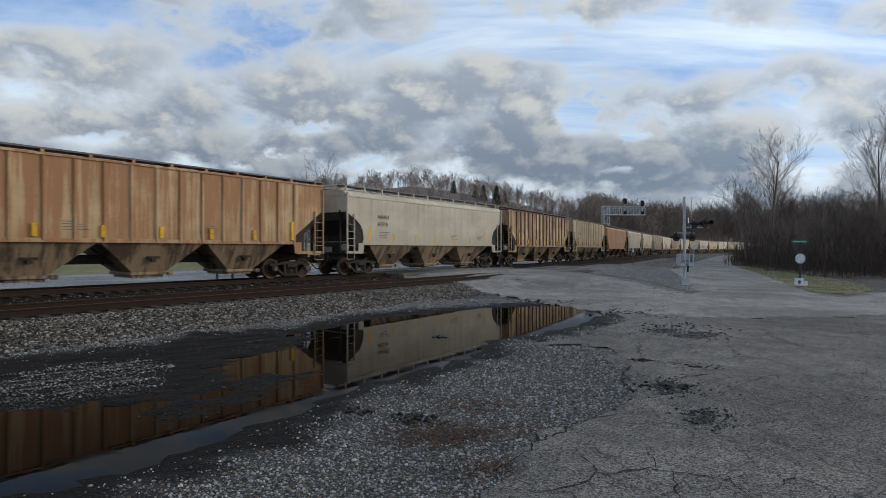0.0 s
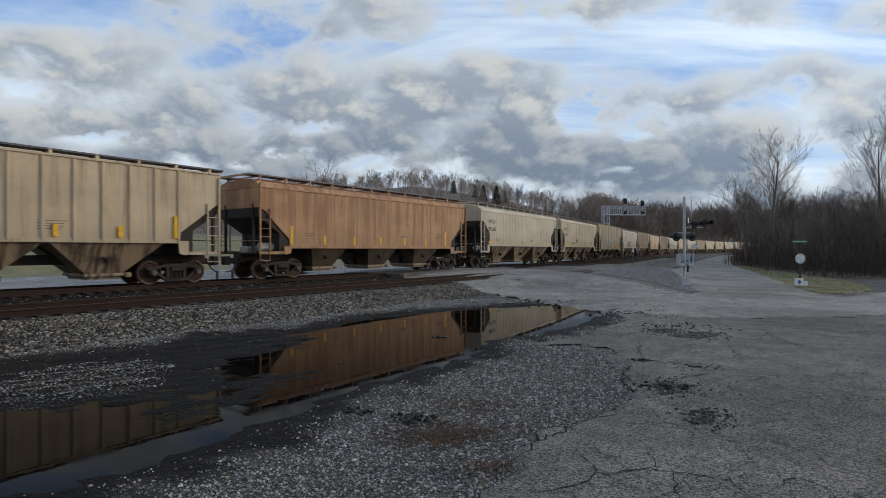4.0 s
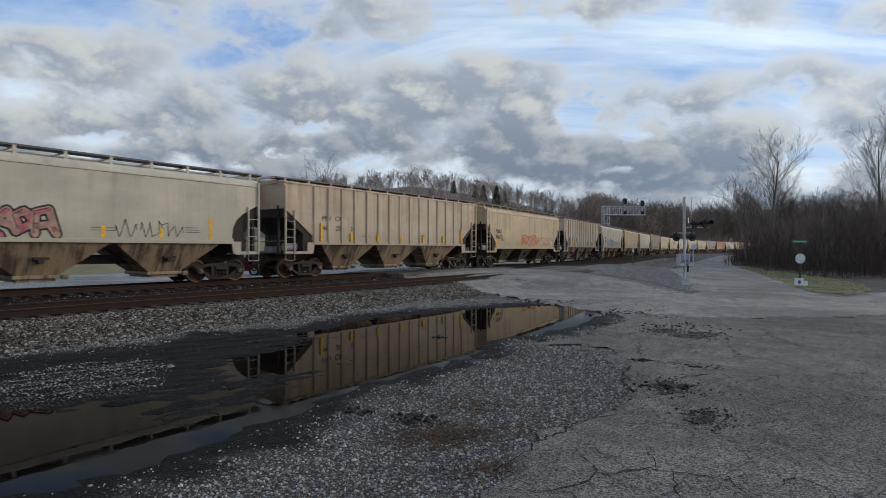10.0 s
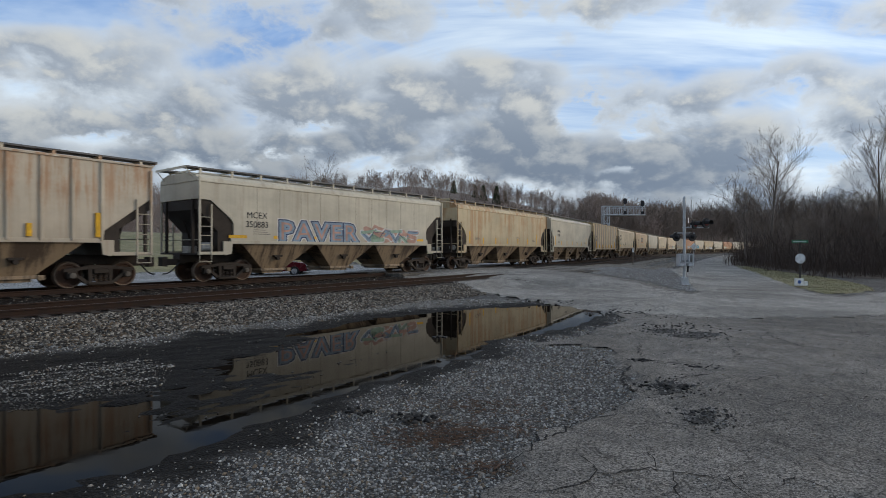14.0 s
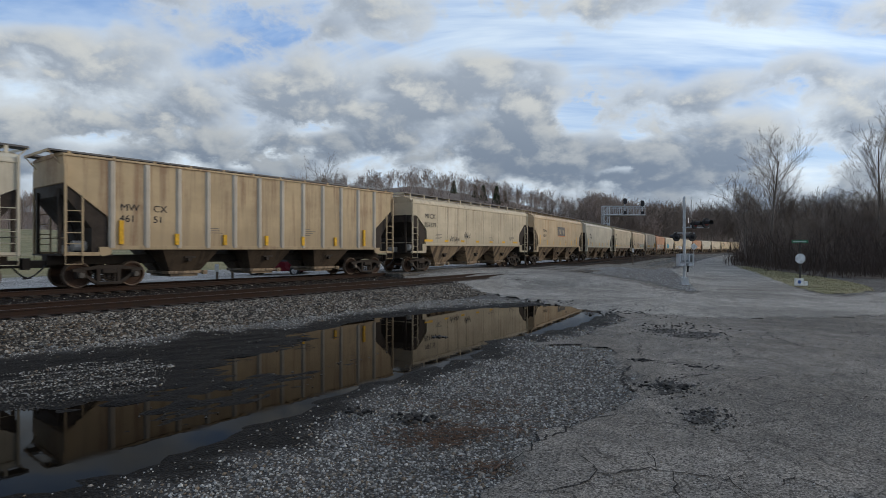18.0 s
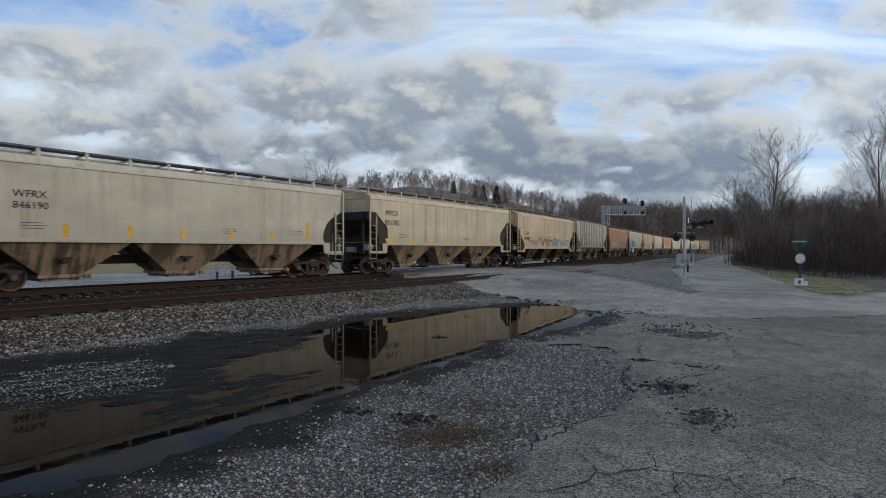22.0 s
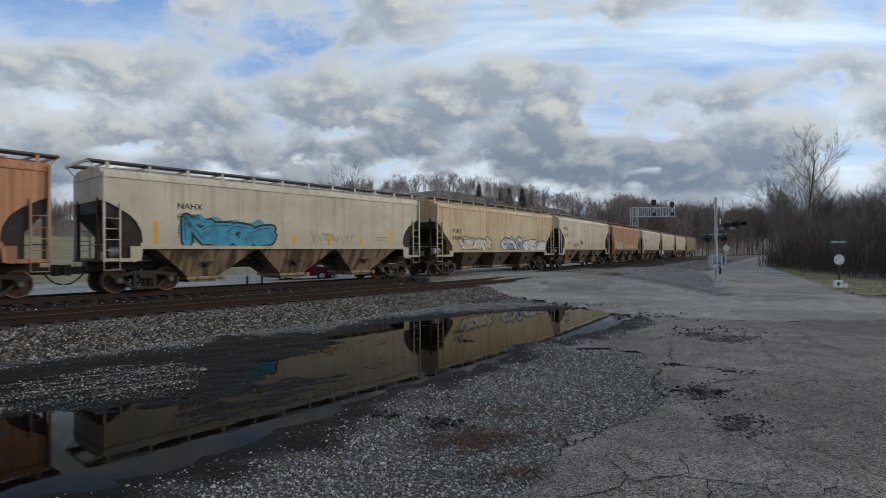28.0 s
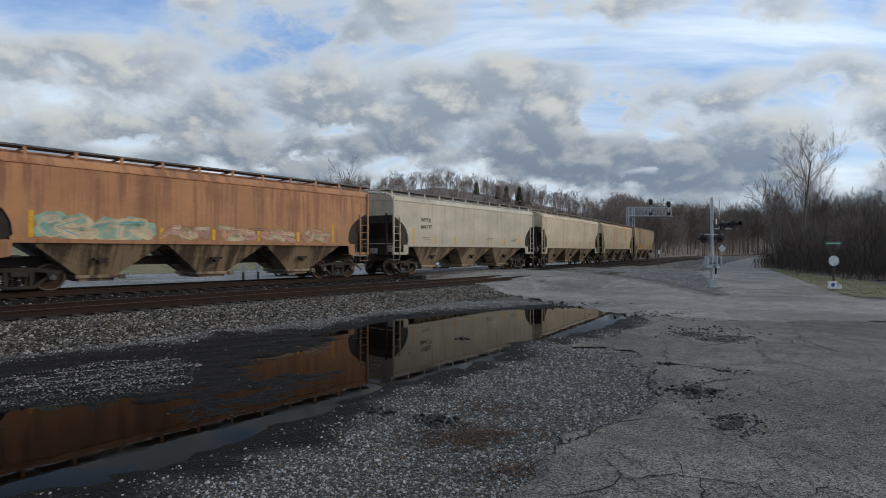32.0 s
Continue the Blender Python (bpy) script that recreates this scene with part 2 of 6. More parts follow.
def solid(name, bm, material, label, category, group="", kind="", smooth=False):
    return tagged(new(name, mesh_of(name, bm, material, smooth)), label, category, group, kind)


# ================= the line of the tracks =================
RAIL_Z = 0.59


def make_line():
    ks = [-60.0, -30.0, 0.0, 30.0, 70.0, 120.0, 180.0, 260.0, 340.0]
    kv = [0.0076, 0.0076, -0.0071, -0.0005, 0.0, 0.0016, 0.00165, 0.0011, 0.0]
    g = np.arange(-560.0, 760.0, 1.0)
    kk = np.interp(g, ks, kv, left=0.0, right=0.0)
    i0 = 560
    turn = np.concatenate([[0], np.cumsum((kk[1:] + kk[:-1]) / 2)])
    ang = 0.9633 - (turn - turn[i0])
    cx = np.concatenate([[0], np.cumsum((np.cos(ang[1:]) + np.cos(ang[:-1])) / 2)])
    cy = np.concatenate([[0], np.cumsum((np.sin(ang[1:]) + np.sin(ang[:-1])) / 2)])
    return g, cx - cx[i0] - 0.18, cy - cy[i0] + 36.77, ang


LINE = make_line()


def on_line(s, off=0.0):
    """Place and heading at s metres along the far track, off metres towards the viewer's side."""
    x, y, a = (float(np.interp(s, LINE[0], c)) for c in LINE[1:])
    return x + math.sin(a) * off, y - math.cos(a) * off, a


NEAR_S, NEAR_O = [-40, -10, 0, 30, 80], [6.45, 6.45, 6.0, 5.0, 4.6]


def near_off(s):
    """Distance of the near track's centre from the far track's."""
    return float(np.interp(s, NEAR_S, NEAR_O))


# ================= ground =================
def smooth01(v, a, b):
    t = np.clip((v - a) / (b - a), 0, 1)
    return t * t * (3 - 2 * t)


def line_coords(X, Y):
    """Distance along and beside the far track for arrays of places."""
    sel = (LINE[0] > -120) & (LINE[0] < 420)
    gs, gx, gy, ga = (c[sel][::2] for c in LINE)
    S, O = np.empty(X.shape), np.empty(X.shape)
    for i in range(X.shape[0]):
        d = (gx[None] - X[i][:, None]) ** 2 + (gy[None] - Y[i][:, None]) ** 2
        k = d.argmin(1)
        dx, dy = X[i] - gx[k], Y[i] - gy[k]
        S[i] = gs[k] + dx * np.cos(ga[k]) + dy * np.sin(ga[k])
        O[i] = dx * np.sin(ga[k]) - dy * np.cos(ga[k])
    return S, O


def wave(X, Y, seed, size):
    """Cheap smooth unevenness, about -1 to 1."""
    r = np.random.RandomState(seed)
    out = np.zeros(X.shape)
    for k in range(7):
        a, ph, fr = r.rand() * 6.3, r.rand() * 6.3, (0.6 + 1.6 * r.rand()) / size
        out += np.sin((X * np.cos(a) + Y * np.sin(a)) * fr * 6.3 + ph + 1.3 * np.sin((X * np.sin(a) - Y * np.cos(a)) * fr * 3 + ph))
    return out / 4.0


PUDDLE = [(5.27, 16.64), (5.46, 18.66), (4.11, 19.44), (2.23, 18.29), (0.29, 17.26), (-1.42, 16.07), (-2.57, 14.90), (-3.11, 13.20), (-4.13, 12.49), (-5.28, 11.56), (-5.68, 10.11), (-6.80, 9.73), (-8.51, 7.46), (-4.99, 2.81), (-3.44, 3.32), (-3.48, 4.11), (-3.21, 4.21), (-2.90, 4.35), (-2.63, 4.67), (-2.31, 5.06), (-2.03, 5.44), (-1.94, 5.88), (-1.67, 6.25), (-1.35, 6.98), (-0.72, 8.19), (0.06, 8.89), (0.94, 10.11), (1.00, 11.28), (1.61, 11.70), (2.68, 12.66), (3.77, 14.00)]
BAR = [(-4.53, 8.89), (-5.25, 9.34), (-6.16, 8.81), (-6.91, 7.77), (-6.03, 5.82), (-5.61, 6.32), (-4.57, 6.85), (-4.00, 7.40)]
MUD = [(-0.49, 19.24), (-2.64, 17.43), (-3.63, 15.40), (-5.13, 13.39), (-6.58, 11.70), (-7.71, 9.34), (-8.18, 7.17), (-4.61, 4.04), (-5.61, 6.32), (-5.45, 6.61), (-4.93, 6.75), (-4.15, 6.75), (-3.65, 7.17), (-3.14, 8.19), (-3.78, 8.89), (-3.40, 10.27), (-2.76, 11.70), (-3.73, 12.49), (-2.26, 14.90), (-0.44, 17.43)]


SHOAL = [(-3.5, 5.6), (-2.7, 5.8), (-2.2, 6.7), (-1.3, 9.1), (-0.6, 10.2), (-1.2, 10.6), (-2.2, 9.6), (-3.0, 7.7), (-3.7, 6.5)]


def inside(poly, X, Y):
    """Signed distance to a polygon, positive within."""
    P = np.array(poly)
    Q = np.roll(P, -1, 0)
    best = np.full(X.shape, 1e9)
    wn = np.zeros(X.shape, bool)
    for (ax, ay), (bx, by) in zip(P, Q):
        t = np.clip(((X - ax) * (bx - ax) + (Y - ay) * (by - ay)) / ((bx - ax) ** 2 + (by - ay) ** 2), 0, 1)
        best = np.minimum(best, np.hypot(X - ax - t * (bx - ax), Y - ay - t * (by - ay)))
        hit = ((ay > Y) != (by > Y)) & (X < (bx - ax) * (Y - ay) / ((by - ay) + 1e-12) + ax)
        wn ^= hit
    return np.where(wn, best, -best)


def heights(X, Y):
    S, O = line_coords(X, Y)
    no = np.interp(S, NEAR_S, NEAR_O)
    z = 0.05 + 0.02 * wave(X, Y, 3, 4.0) + 0.012 * wave(X, Y, 5, 1.3)
    cross = smooth01(S, -7, -2) * (1 - smooth01(S, 16, 26))
    run = 2.1 + 7.0 * cross
    bed = 1 - smooth01(O, no + 1.5, no + 1.5 + run)
    top = RAIL_Z - 0.225 + 0.012 * wave(X, Y, 7, 0.6)
    z = z + (top - z) * bed
    z = np.where(cross > 0.3, z + (RAIL_Z - 0.035 - z) * bed * cross, z)
    shore = wave(X, Y, 9, 0.9) * 0.12 + wave(X, Y, 13, 0.35) * 0.06
    p = np.maximum(inside(PUDDLE, X, Y) + shore - 0.10, -9)
    b = inside(BAR, X, Y) + shore
    pool = smooth01(p, -0.5, 0.6)
    # silt bars of the middle reach almost to the surface
    silt = smooth01(inside(MUD, X, Y) + 0.35 * wave(X, Y, 17, 1.0) + 0.25 * wave(X, Y, 18, 0.3), -0.7, 0.7)
    U, V = 0.35 * (0.8 * X + 0.6 * Y), 1.5 * (0.8 * Y - 0.6 * X)
    near = smooth01(inside(MUD, X, Y), -1.9, 0.3)
    shoal = smooth01(inside(SHOAL, X, Y) + 0.3 * wave(X, Y, 23, 0.7), -0.5, 0.4)
    floor = -0.050 + silt * 0.052 + shoal * (0.040 + 0.014 * wave(X, Y, 24, 0.22)) + near * 0.026 + 0.024 * near * wave(U, V, 15, 0.8) + 0.010 * wave(U, V, 16, 0.3)
    z = z + (floor - z) * pool * (1 - bed)
    z = np.where(b > -0.6, np.maximum(z, (0.050 * smooth01(b, -0.6, 0.4) - 0.03)), z)
    far = smooth01(-O, 3.2, 6.5)
    z = z + (0.10 - z) * far * (1 - 0.7 * cross * (1 - smooth01(-O, 6, 16)))
    z = z + 1.3 * smooth01(-O, 24, 29) + 3.2 * smooth01(-O, 29, 66)
    return z


def tensor(dense, lo, hi, step, reach):
    inner = list(np.arange(lo, hi, step))
    out, d = [], step
    v = hi
    while v < reach:
        out.append(v)
        d *= 1.12
        v += d
    inn, d, v = [], step, lo - step
    while v > -reach:
        inn.append(v)
        d *= 1.12
        v -= d
    return np.array(inn[::-1] + inner + out)


def make_ground():
    xs = tensor(True, -16.0, 20.0, 0.13, 1600.0)
    ys = tensor(True, 2.0, 26.0, 0.11, 1600.0)
    X, Y = np.meshgrid(xs, ys)
    Z = heights(X, Y)
    nx, ny = len(xs), len(ys)
    verts = np.stack([X.ravel(), Y.ravel(), Z.ravel()], 1)
    i = np.arange(nx - 1)
    j = np.arange(ny - 1)
    a = (j[:, None] * nx + i[None]).ravel()
    faces = np.stack([a, a + 1, a + nx + 1, a + nx], 1)
    me = bpy.data.meshes.new("ground")
    me.from_pydata(verts.tolist(), [], faces.tolist())
    me.materials.append(GROUND_MAT)
    p = inside(PUDDLE, X, Y) + 0.35 * wave(X, Y, 19, 1.5) + 0.15 * wave(X, Y, 20, 0.5)
    _, O = line_coords(X, Y)
    damp = smooth01(p, -0.95, -0.2) * smooth01(O, 9.0, 10.6)
    me.attributes.new("damp", "FLOAT", "POINT").data.foreach_set("value", damp.ravel().astype(np.float32))
    me.polygons.foreach_set("use_smooth", [True] * len(me.polygons))
    return tagged(new("ground", me), "gravel and mud ground, wet and dark round the puddle", "ground", kind="structure")


def ground_material():
    m, N, bs = shader("gravel_and_mud")
    co = N.n("ShaderNodeTexCoord").outputs["Object"]
    x, y, z = N.xyz(co)
    cell = N.voronoi(co, 34.0, "F1", "Color")
    dist = N.voronoi(co, 34.0)
    big = N.noise(co, 0.6, 5.0, 0.6)
    fine = N.noise(co, 40.0, 4.0, 0.6)
    cr = N.xyz(cell)[0]
    stone = N.mix(cr, (0.05, 0.048, 0.046), (0.36, 0.35, 0.335))
    stone = N.mix(N.ramp(dist, 0.25, 0.55), stone, (0.05, 0.045, 0.04))
    mud = N.mix(N.ramp(fine, 0.3, 0.7), (0.040, 0.034, 0.029), (0.07, 0.062, 0.054))
    col = N.mix(N.ramp(big, 0.42, 0.58), stone, N.mix(0.5, stone, mud))
    att = N.n("ShaderNodeAttribute")
    att.attribute_name = "damp"
    wet = N.math("MULTIPLY", att.outputs["Fac"], N.ramp(fine, 0.15, 0.55, 0.75, 1.0))
    col = N.mix(wet, col, N.mix(0.05, (0.0075, 0.0065, 0.0055), stone))
    N.put(bs.inputs["Base Color"], col)
    N.put(bs.inputs["Roughness"], N.mix(wet, (0.85, 0.85, 0.85), (0.55, 0.55, 0.55)))
    N.put(bs.inputs["Specular IOR Level"], N.ramp(wet, 0.0, 1.0, 0.25, 0.04))
    bump(N, bs, N.math("ADD", N.math("MULTIPLY", dist, -1.0), N.math("MULTIPLY", fine, 0.4)), 0.7, 0.025)
    return m


GROUND_MAT = ground_material()
GROUND = make_ground()


def water_material():
    m, N, bs = shader("puddle_water")
    co = N.n("ShaderNodeTexCoord").outputs["Object"]
    bs.inputs["Base Color"].default_value = (0.004, 0.003, 0.0022, 1)
    # a thin film of silt dulls the shallow water in streaks
    x, y, z = N.xyz(co)
    film = N.ramp(N.noise(N.vmath("MULTIPLY", co, (0.7, 1.8, 1.0)), 1.3, 6.0, 0.65, 0.6), 0.46, 0.60)
    shal = N.ramp(N.math("ADD", y, N.math("MULTIPLY", x, -0.55)), 13.5, 10.0)
    N.put(bs.inputs["Roughness"], N.ramp(N.math("MULTIPLY", film, shal), 0.0, 1.0, 0.010, 0.05))
    bs.inputs["IOR"].default_value = 1.085
    bs.inputs["Specular IOR Level"].default_value = 0.5
    bump(N, bs, N.noise(co, 2.2, 3.0, 0.5), 0.03, 0.02)
    return m


def make_water():
    bm = bmesh.new()
    xs = [-30 + 2.5 * i for i in range(17)]
    ys = [0 + 2.5 * i for i in range(10)]
    grid = [[bm.verts.new((x, y, 0.0)) for x in xs] for y in ys]
    for r0, r1 in zip(grid, grid[1:]):
        for i in range(len(xs) - 1):
            bm.faces.new((r0[i], r0[i + 1], r1[i + 1], r1[i]))
    return solid("water", bm, water_material(), "still brown puddle water between gravel banks", "puddle", kind="structure")


make_water()


# ================= tracks =================
RAIL_PROF = [(-0.07, -0.17), (-0.07, -0.155), (-0.012, -0.135), (-0.012, -0.045), (-0.036, -0.035), (-0.036, -0.006), (-0.028, 0.0),
             (0.028, 0.0), (0.036, -0.006), (0.036, -0.035), (0.012, -0.045), (0.012, -0.135), (0.07, -0.155), (0.07, -0.17)]


def rail_mesh(off, lo, hi):
    ss = list(np.arange(lo, -60, 8.0)) + list(np.arange(-60, 140, 2.0)) + list(np.arange(140, hi, 8.0))
    verts, faces, mats = [], [], []
    n = len(RAIL_PROF)
    for s in ss:
        o = off(s)
        x, y, a = on_line(s, o)
        for u, z in RAIL_PROF:
            verts.append((x + math.sin(a) * u, y - math.cos(a) * u, RAIL_Z + z))
    for k in range(len(ss) - 1):
        for i in range(n):
            j = (i + 1) % n
            faces.append((k * n + i, k * n + j, (k + 1) * n + j, (k + 1) * n + i))
            mats.append(1 if i == 6 else 0)
    me = bpy.data.meshes.new("rail")
    me.from_pydata(verts, [], faces)
    me.materials.append(RAIL_SIDE)
    me.materials.append(RAIL_TOP)
    me.polygons.foreach_set("material_index", mats)
    me.update()
    return me


def tie_mesh():
    bm = bmesh.new()
    box(bm, -0.115, 0.115, -1.3, 1.3, -0.335, -0.172, 0.015)
    for y in (-0.755, 0.755):
        box(bm, -0.10, 0.10, y - 0.17, y + 0.17, -0.172, -0.158)
    return mesh_of("tie", bm, TIE)


TIE_ME = tie_mesh()


def track(label, off, lo, hi):
    tr = thing("railway_track", label, "track", "double track", "structure")
    for g in (-0.755, 0.755):
        part("rail", rail_mesh(lambda s: off(s) + g, -300, 420), None, tr, "rusty steel rail with a worn bright head")
    s = lo
    while s < hi:
        x, y, a = on_line(s, off(s))
        ob = part("tie", TIE_ME, None, tr)
        ob.matrix_basis = pose(x, y, RAIL_Z + random.uniform(-0.008, 0.004), 0, random.uniform(-0.5, 0.5), math.degrees(a) + random.uniform(-1.2, 1.2))
        s += 0.52
    return tr


track("rusty rails on dark timber ties carrying the train", lambda s: 0.0, -42, 110)
track("rusty empty rails on dark timber ties", near_off, -38, 110)

# ================= roads, lot and grass =================
def asphalt_material(name, tone, crack=1.0):
    m, N, bs = shader(name)
    co = N.n("ShaderNodeTexCoord").outputs["Object"]
    warp = N.noise(co, 0.9, 3.0, 0.6)
    jag = N.noise(co, 7.0, 4.0, 0.7)
    pw = N.vmath("ADD", co, N.comb(N.math("ADD", N.math("MULTIPLY", warp, 1.2), N.math("MULTIPLY", jag, 0.22)), N.math("ADD", N.math("MULTIPLY", N.noise(co, 1.3, 3.0, 0.6), 1.2), N.math("MULTIPLY", N.noise(co, 8.0, 4.0, 0.7), 0.22)), 0.0))
    edge = N.voronoi(pw, 0.55, "DISTANCE_TO_EDGE")
    edge2 = N.voronoi(pw, 1.7, "DISTANCE_TO_EDGE")
    big = N.noise(co, 0.25, 4.0, 0.6)
    mid = N.noise(co, 2.2, 5.0, 0.65)
    grit = N.voronoi(co, 70.0, "F1", "Color")
    gd = N.voronoi(co, 70.0)
    pit = N.voronoi(co, 28.0)
    spk = N.noise(co, 130.0, 2.0, 0.6)
    g = N.math("MULTIPLY", N.ramp(N.xyz(grit)[0], 0.0, 1.0, 0.28, 1.8, smooth=False), N.ramp(spk, 0.3, 0.7, 0.6, 1.4))
    g = N.math("MULTIPLY", g, N.ramp(pit, 0.10, 0.32, 0.78, 1.04))
    k = N.math("MULTIPLY", N.ramp(big, 0.35, 0.65, 0.78, 1.2), N.ramp(mid, 0.3, 0.7, 0.74, 1.2))
    k = N.math("MULTIPLY", k, g)
    col = N.mix(1.0, tone, N.comb(k, k, k), "MULTIPLY")
    where = N.ramp(N.noise(N.vmath("ADD", co, (9.0, 4.0, 0.0)), 0.35, 3.0, 0.5), 0.42, 0.58)
    c1 = N.math("MULTIPLY", N.ramp(edge, 0.008, 0.002), N.math("MULTIPLY", N.ramp(mid, 0.40, 0.50), crack))
    c2 = N.math("MULTIPLY", N.math("MULTIPLY", N.ramp(edge2, 0.011, 0.003), where), N.math("MULTIPLY", N.ramp(mid, 0.44, 0.56), crack))
    cr = N.math("MAXIMUM", c1, c2)
    col = N.mix(cr, col, (0.014, 0.013, 0.012))
    N.put(bs.inputs["Base Color"], col)
    N.put(bs.inputs["Roughness"], N.ramp(mid, 0.3, 0.7, 0.78, 0.95))
    bs.inputs["Specular IOR Level"].default_value = 0.15
    h = N.math("ADD", N.math("MULTIPLY", gd, -0.25), N.math("MULTIPLY", mid, 0.5))
    bump(N, bs, N.math("SUBTRACT", N.math("ADD", h, N.math("MULTIPLY", spk, 0.3)), N.math("MULTIPLY", cr, 1.2)), 0.8, 0.025)
    return m


def grass_material(name, a, b):
    m, N, bs = shader(name)
    co = N.n("ShaderNodeTexCoord").outputs["Object"]
    big = N.noise(co, 0.5, 5.0, 0.65)
    fine = N.noise(co, 25.0, 3.0, 0.7)
    col = N.mix(N.ramp(big, 0.35, 0.65), a, b)
    k = N.ramp(fine, 0.25, 0.75, 0.6, 1.35)
    N.put(bs.inputs["Base Color"], N.mix(1.0, col, N.comb(k, k, k), "MULTIPLY"))
    bs.inputs["Roughness"].default_value = 0.9
    bump(N, bs, fine, 0.8, 0.05)
    return m


def stone_bed_material():
    m, N, bs = shader("oily_ballast_bed")
    co = N.n("ShaderNodeTexCoord").outputs["Object"]
    cell = N.xyz(N.voronoi(co, 17.0, "F1", "Color"))[0]
    dist = N.voronoi(co, 17.0)
    big = N.noise(co, 0.7, 4.0, 0.6)
    col = N.mix(N.math("POWER", cell, 2.5), (0.016, 0.013, 0.011), (0.12, 0.104, 0.09))
    col = N.mix(N.ramp(dist, 0.3, 0.6), col, (0.012, 0.010, 0.009))
    col = N.mix(N.ramp(big, 0.45, 0.65, 0.0, 0.6), col, (0.030, 0.021, 0.016))
    N.put(bs.inputs["Base Color"], col)
    bs.inputs["Roughness"].default_value = 0.9
    bs.inputs["Specular IOR Level"].default_value = 0.08
    bump(N, bs, N.math("MULTIPLY", dist, -1.0), 0.9, 0.05)
    return m


def draped(name, poly, step, lift, material, label, category, rag=0.0, seed=1):
    """A sheet laid over the ground inside a polygon, with a ragged edge that drops to the ground."""
    P = np.array(poly)
    xs = np.arange(P[:, 0].min() - step, P[:, 0].max() + step, step)
    ys = np.arange(P[:, 1].min() - step, P[:, 1].max() + step, step)
    X, Y = np.meshgrid(xs, ys)
    D = inside(poly, X, Y) + (rag * (0.6 * wave(X, Y, seed, 1.6) + 0.5 * wave(X, Y, seed + 1, 0.5)) if rag else 0)
    Z = heights(X, Y) + np.where(D > -step * 0.5, lift, -0.03)
    keep = D > -step * 1.2
    nx = len(xs)
    cell = keep[:-1, :-1] & keep[1:, :-1] & keep[:-1, 1:] & keep[1:, 1:]
    idx = -np.ones(X.size, int)
    jj, ii = np.nonzero(cell)
    a = jj * nx + ii
    quads = np.stack([a, a + 1, a + nx + 1, a + nx], 1)
    used = np.unique(quads)
    idx[used] = np.arange(len(used))
    me = bpy.data.meshes.new(name)
    V = np.stack([X.ravel(), Y.ravel(), Z.ravel()], 1)[used]
    me.from_pydata(V.tolist(), [], idx[quads].tolist())
    me.materials.append(material)
    return tagged(new(name, me), label, category, kind="structure")


ASPHALT = asphalt_material("old_grey_asphalt", (0.156, 0.143, 0.126), 0.45)
LOT = asphalt_material("pale_lot_asphalt", (0.25, 0.245, 0.235), 0.4)
GRASS = grass_material("winter_grass", (0.155, 0.150, 0.068), (0.235, 0.205, 0.112))
APRON = [(0.29, 3.88), (0.44, 4.40), (0.62, 4.90), (1.26, 5.54), (2.06, 6.18), (2.50, 6.90), (2.80, 8.42), (3.24, 10.18), (2.51, 10.54), (1.82, 10.42), (2.66, 11.20), (3.87, 12.62), (4.96, 14.44), (5.40, 17.05), (4.26, 19.67), (3.27, 21.30), (2.13, 23.53), (1.03, 27.08), (3.22, 31.89), (6.89, 37.17), (8.95, 30.80), (10.59, 27.50), (10.78, 23.23), (12.16, 24.17), (13.07, 25.54), (16.63, 24.83), (15.87, 22.64), (16.25, 21.55), (18.92, 23.53), (21.40, 25.54), (26.68, 27.08), (24.34, 18.27), (6.18, 3.88)]
draped("pavement", APRON, 0.22, 0.035, ASPHALT, "old cracked grey asphalt apron with a broken edge", "pavement", 0.22, 21)
PALE = asphalt_material("pale_worn_asphalt", (0.232, 0.218, 0.195), 0.35)
draped("crossing_road", [(-3.11, 31.44), (-0.68, 27.04), (1.16, 24.05), (2.61, 21.38), (3.61, 19.47), (4.29, 18.05), (5.12, 15.91), (6.66, 15.21), (8.15, 14.45), (10.30, 14.70), (13.06, 15.21), (16.03, 15.76), (22.43, 16.83), (25.08, 25.45), (20.43, 24.38), (18.09, 22.49), (15.54, 20.62), (15.18, 21.65), (15.88, 23.72), (12.47, 24.38), (10.31, 22.20), (10.10, 26.22), (8.52, 29.32), (6.53, 35.26), (3.97, 39.24), (-0.97, 38.38)], 0.3, 0.055, PALE, "pale worn asphalt road to the crossing", "road", 0.3, 25)
draped("road", [(12.04, 25.54), (15.82, 35.70), (18.81, 44.55), (28.78, 63.45), (47.61, 98.11), (91.01, 174.32), (95.60, 174.32), (43.90, 80.52), (26.94, 46.88), (17.68, 27.50), (15.68, 22.36), (11.04, 20.33)], 0.5, 0.03, PALE, "worn grey asphalt road leading into the woods", "road", 0.15, 31)
ISLAND = [(35.65, 65.77), (31.56, 53.92), (27.52, 42.45), (25.53, 36.42), (23.62, 31.34), (21.65, 27.50), (19.81, 24.83), (17.28, 22.93), (16.41, 23.23), (17.97, 27.50), (23.93, 40.53), (29.09, 52.35)]
draped("grass_island", ISLAND, 0.25, 0.03, GRASS, "grassy island of short winter grass", "grass", 0.12, 41)


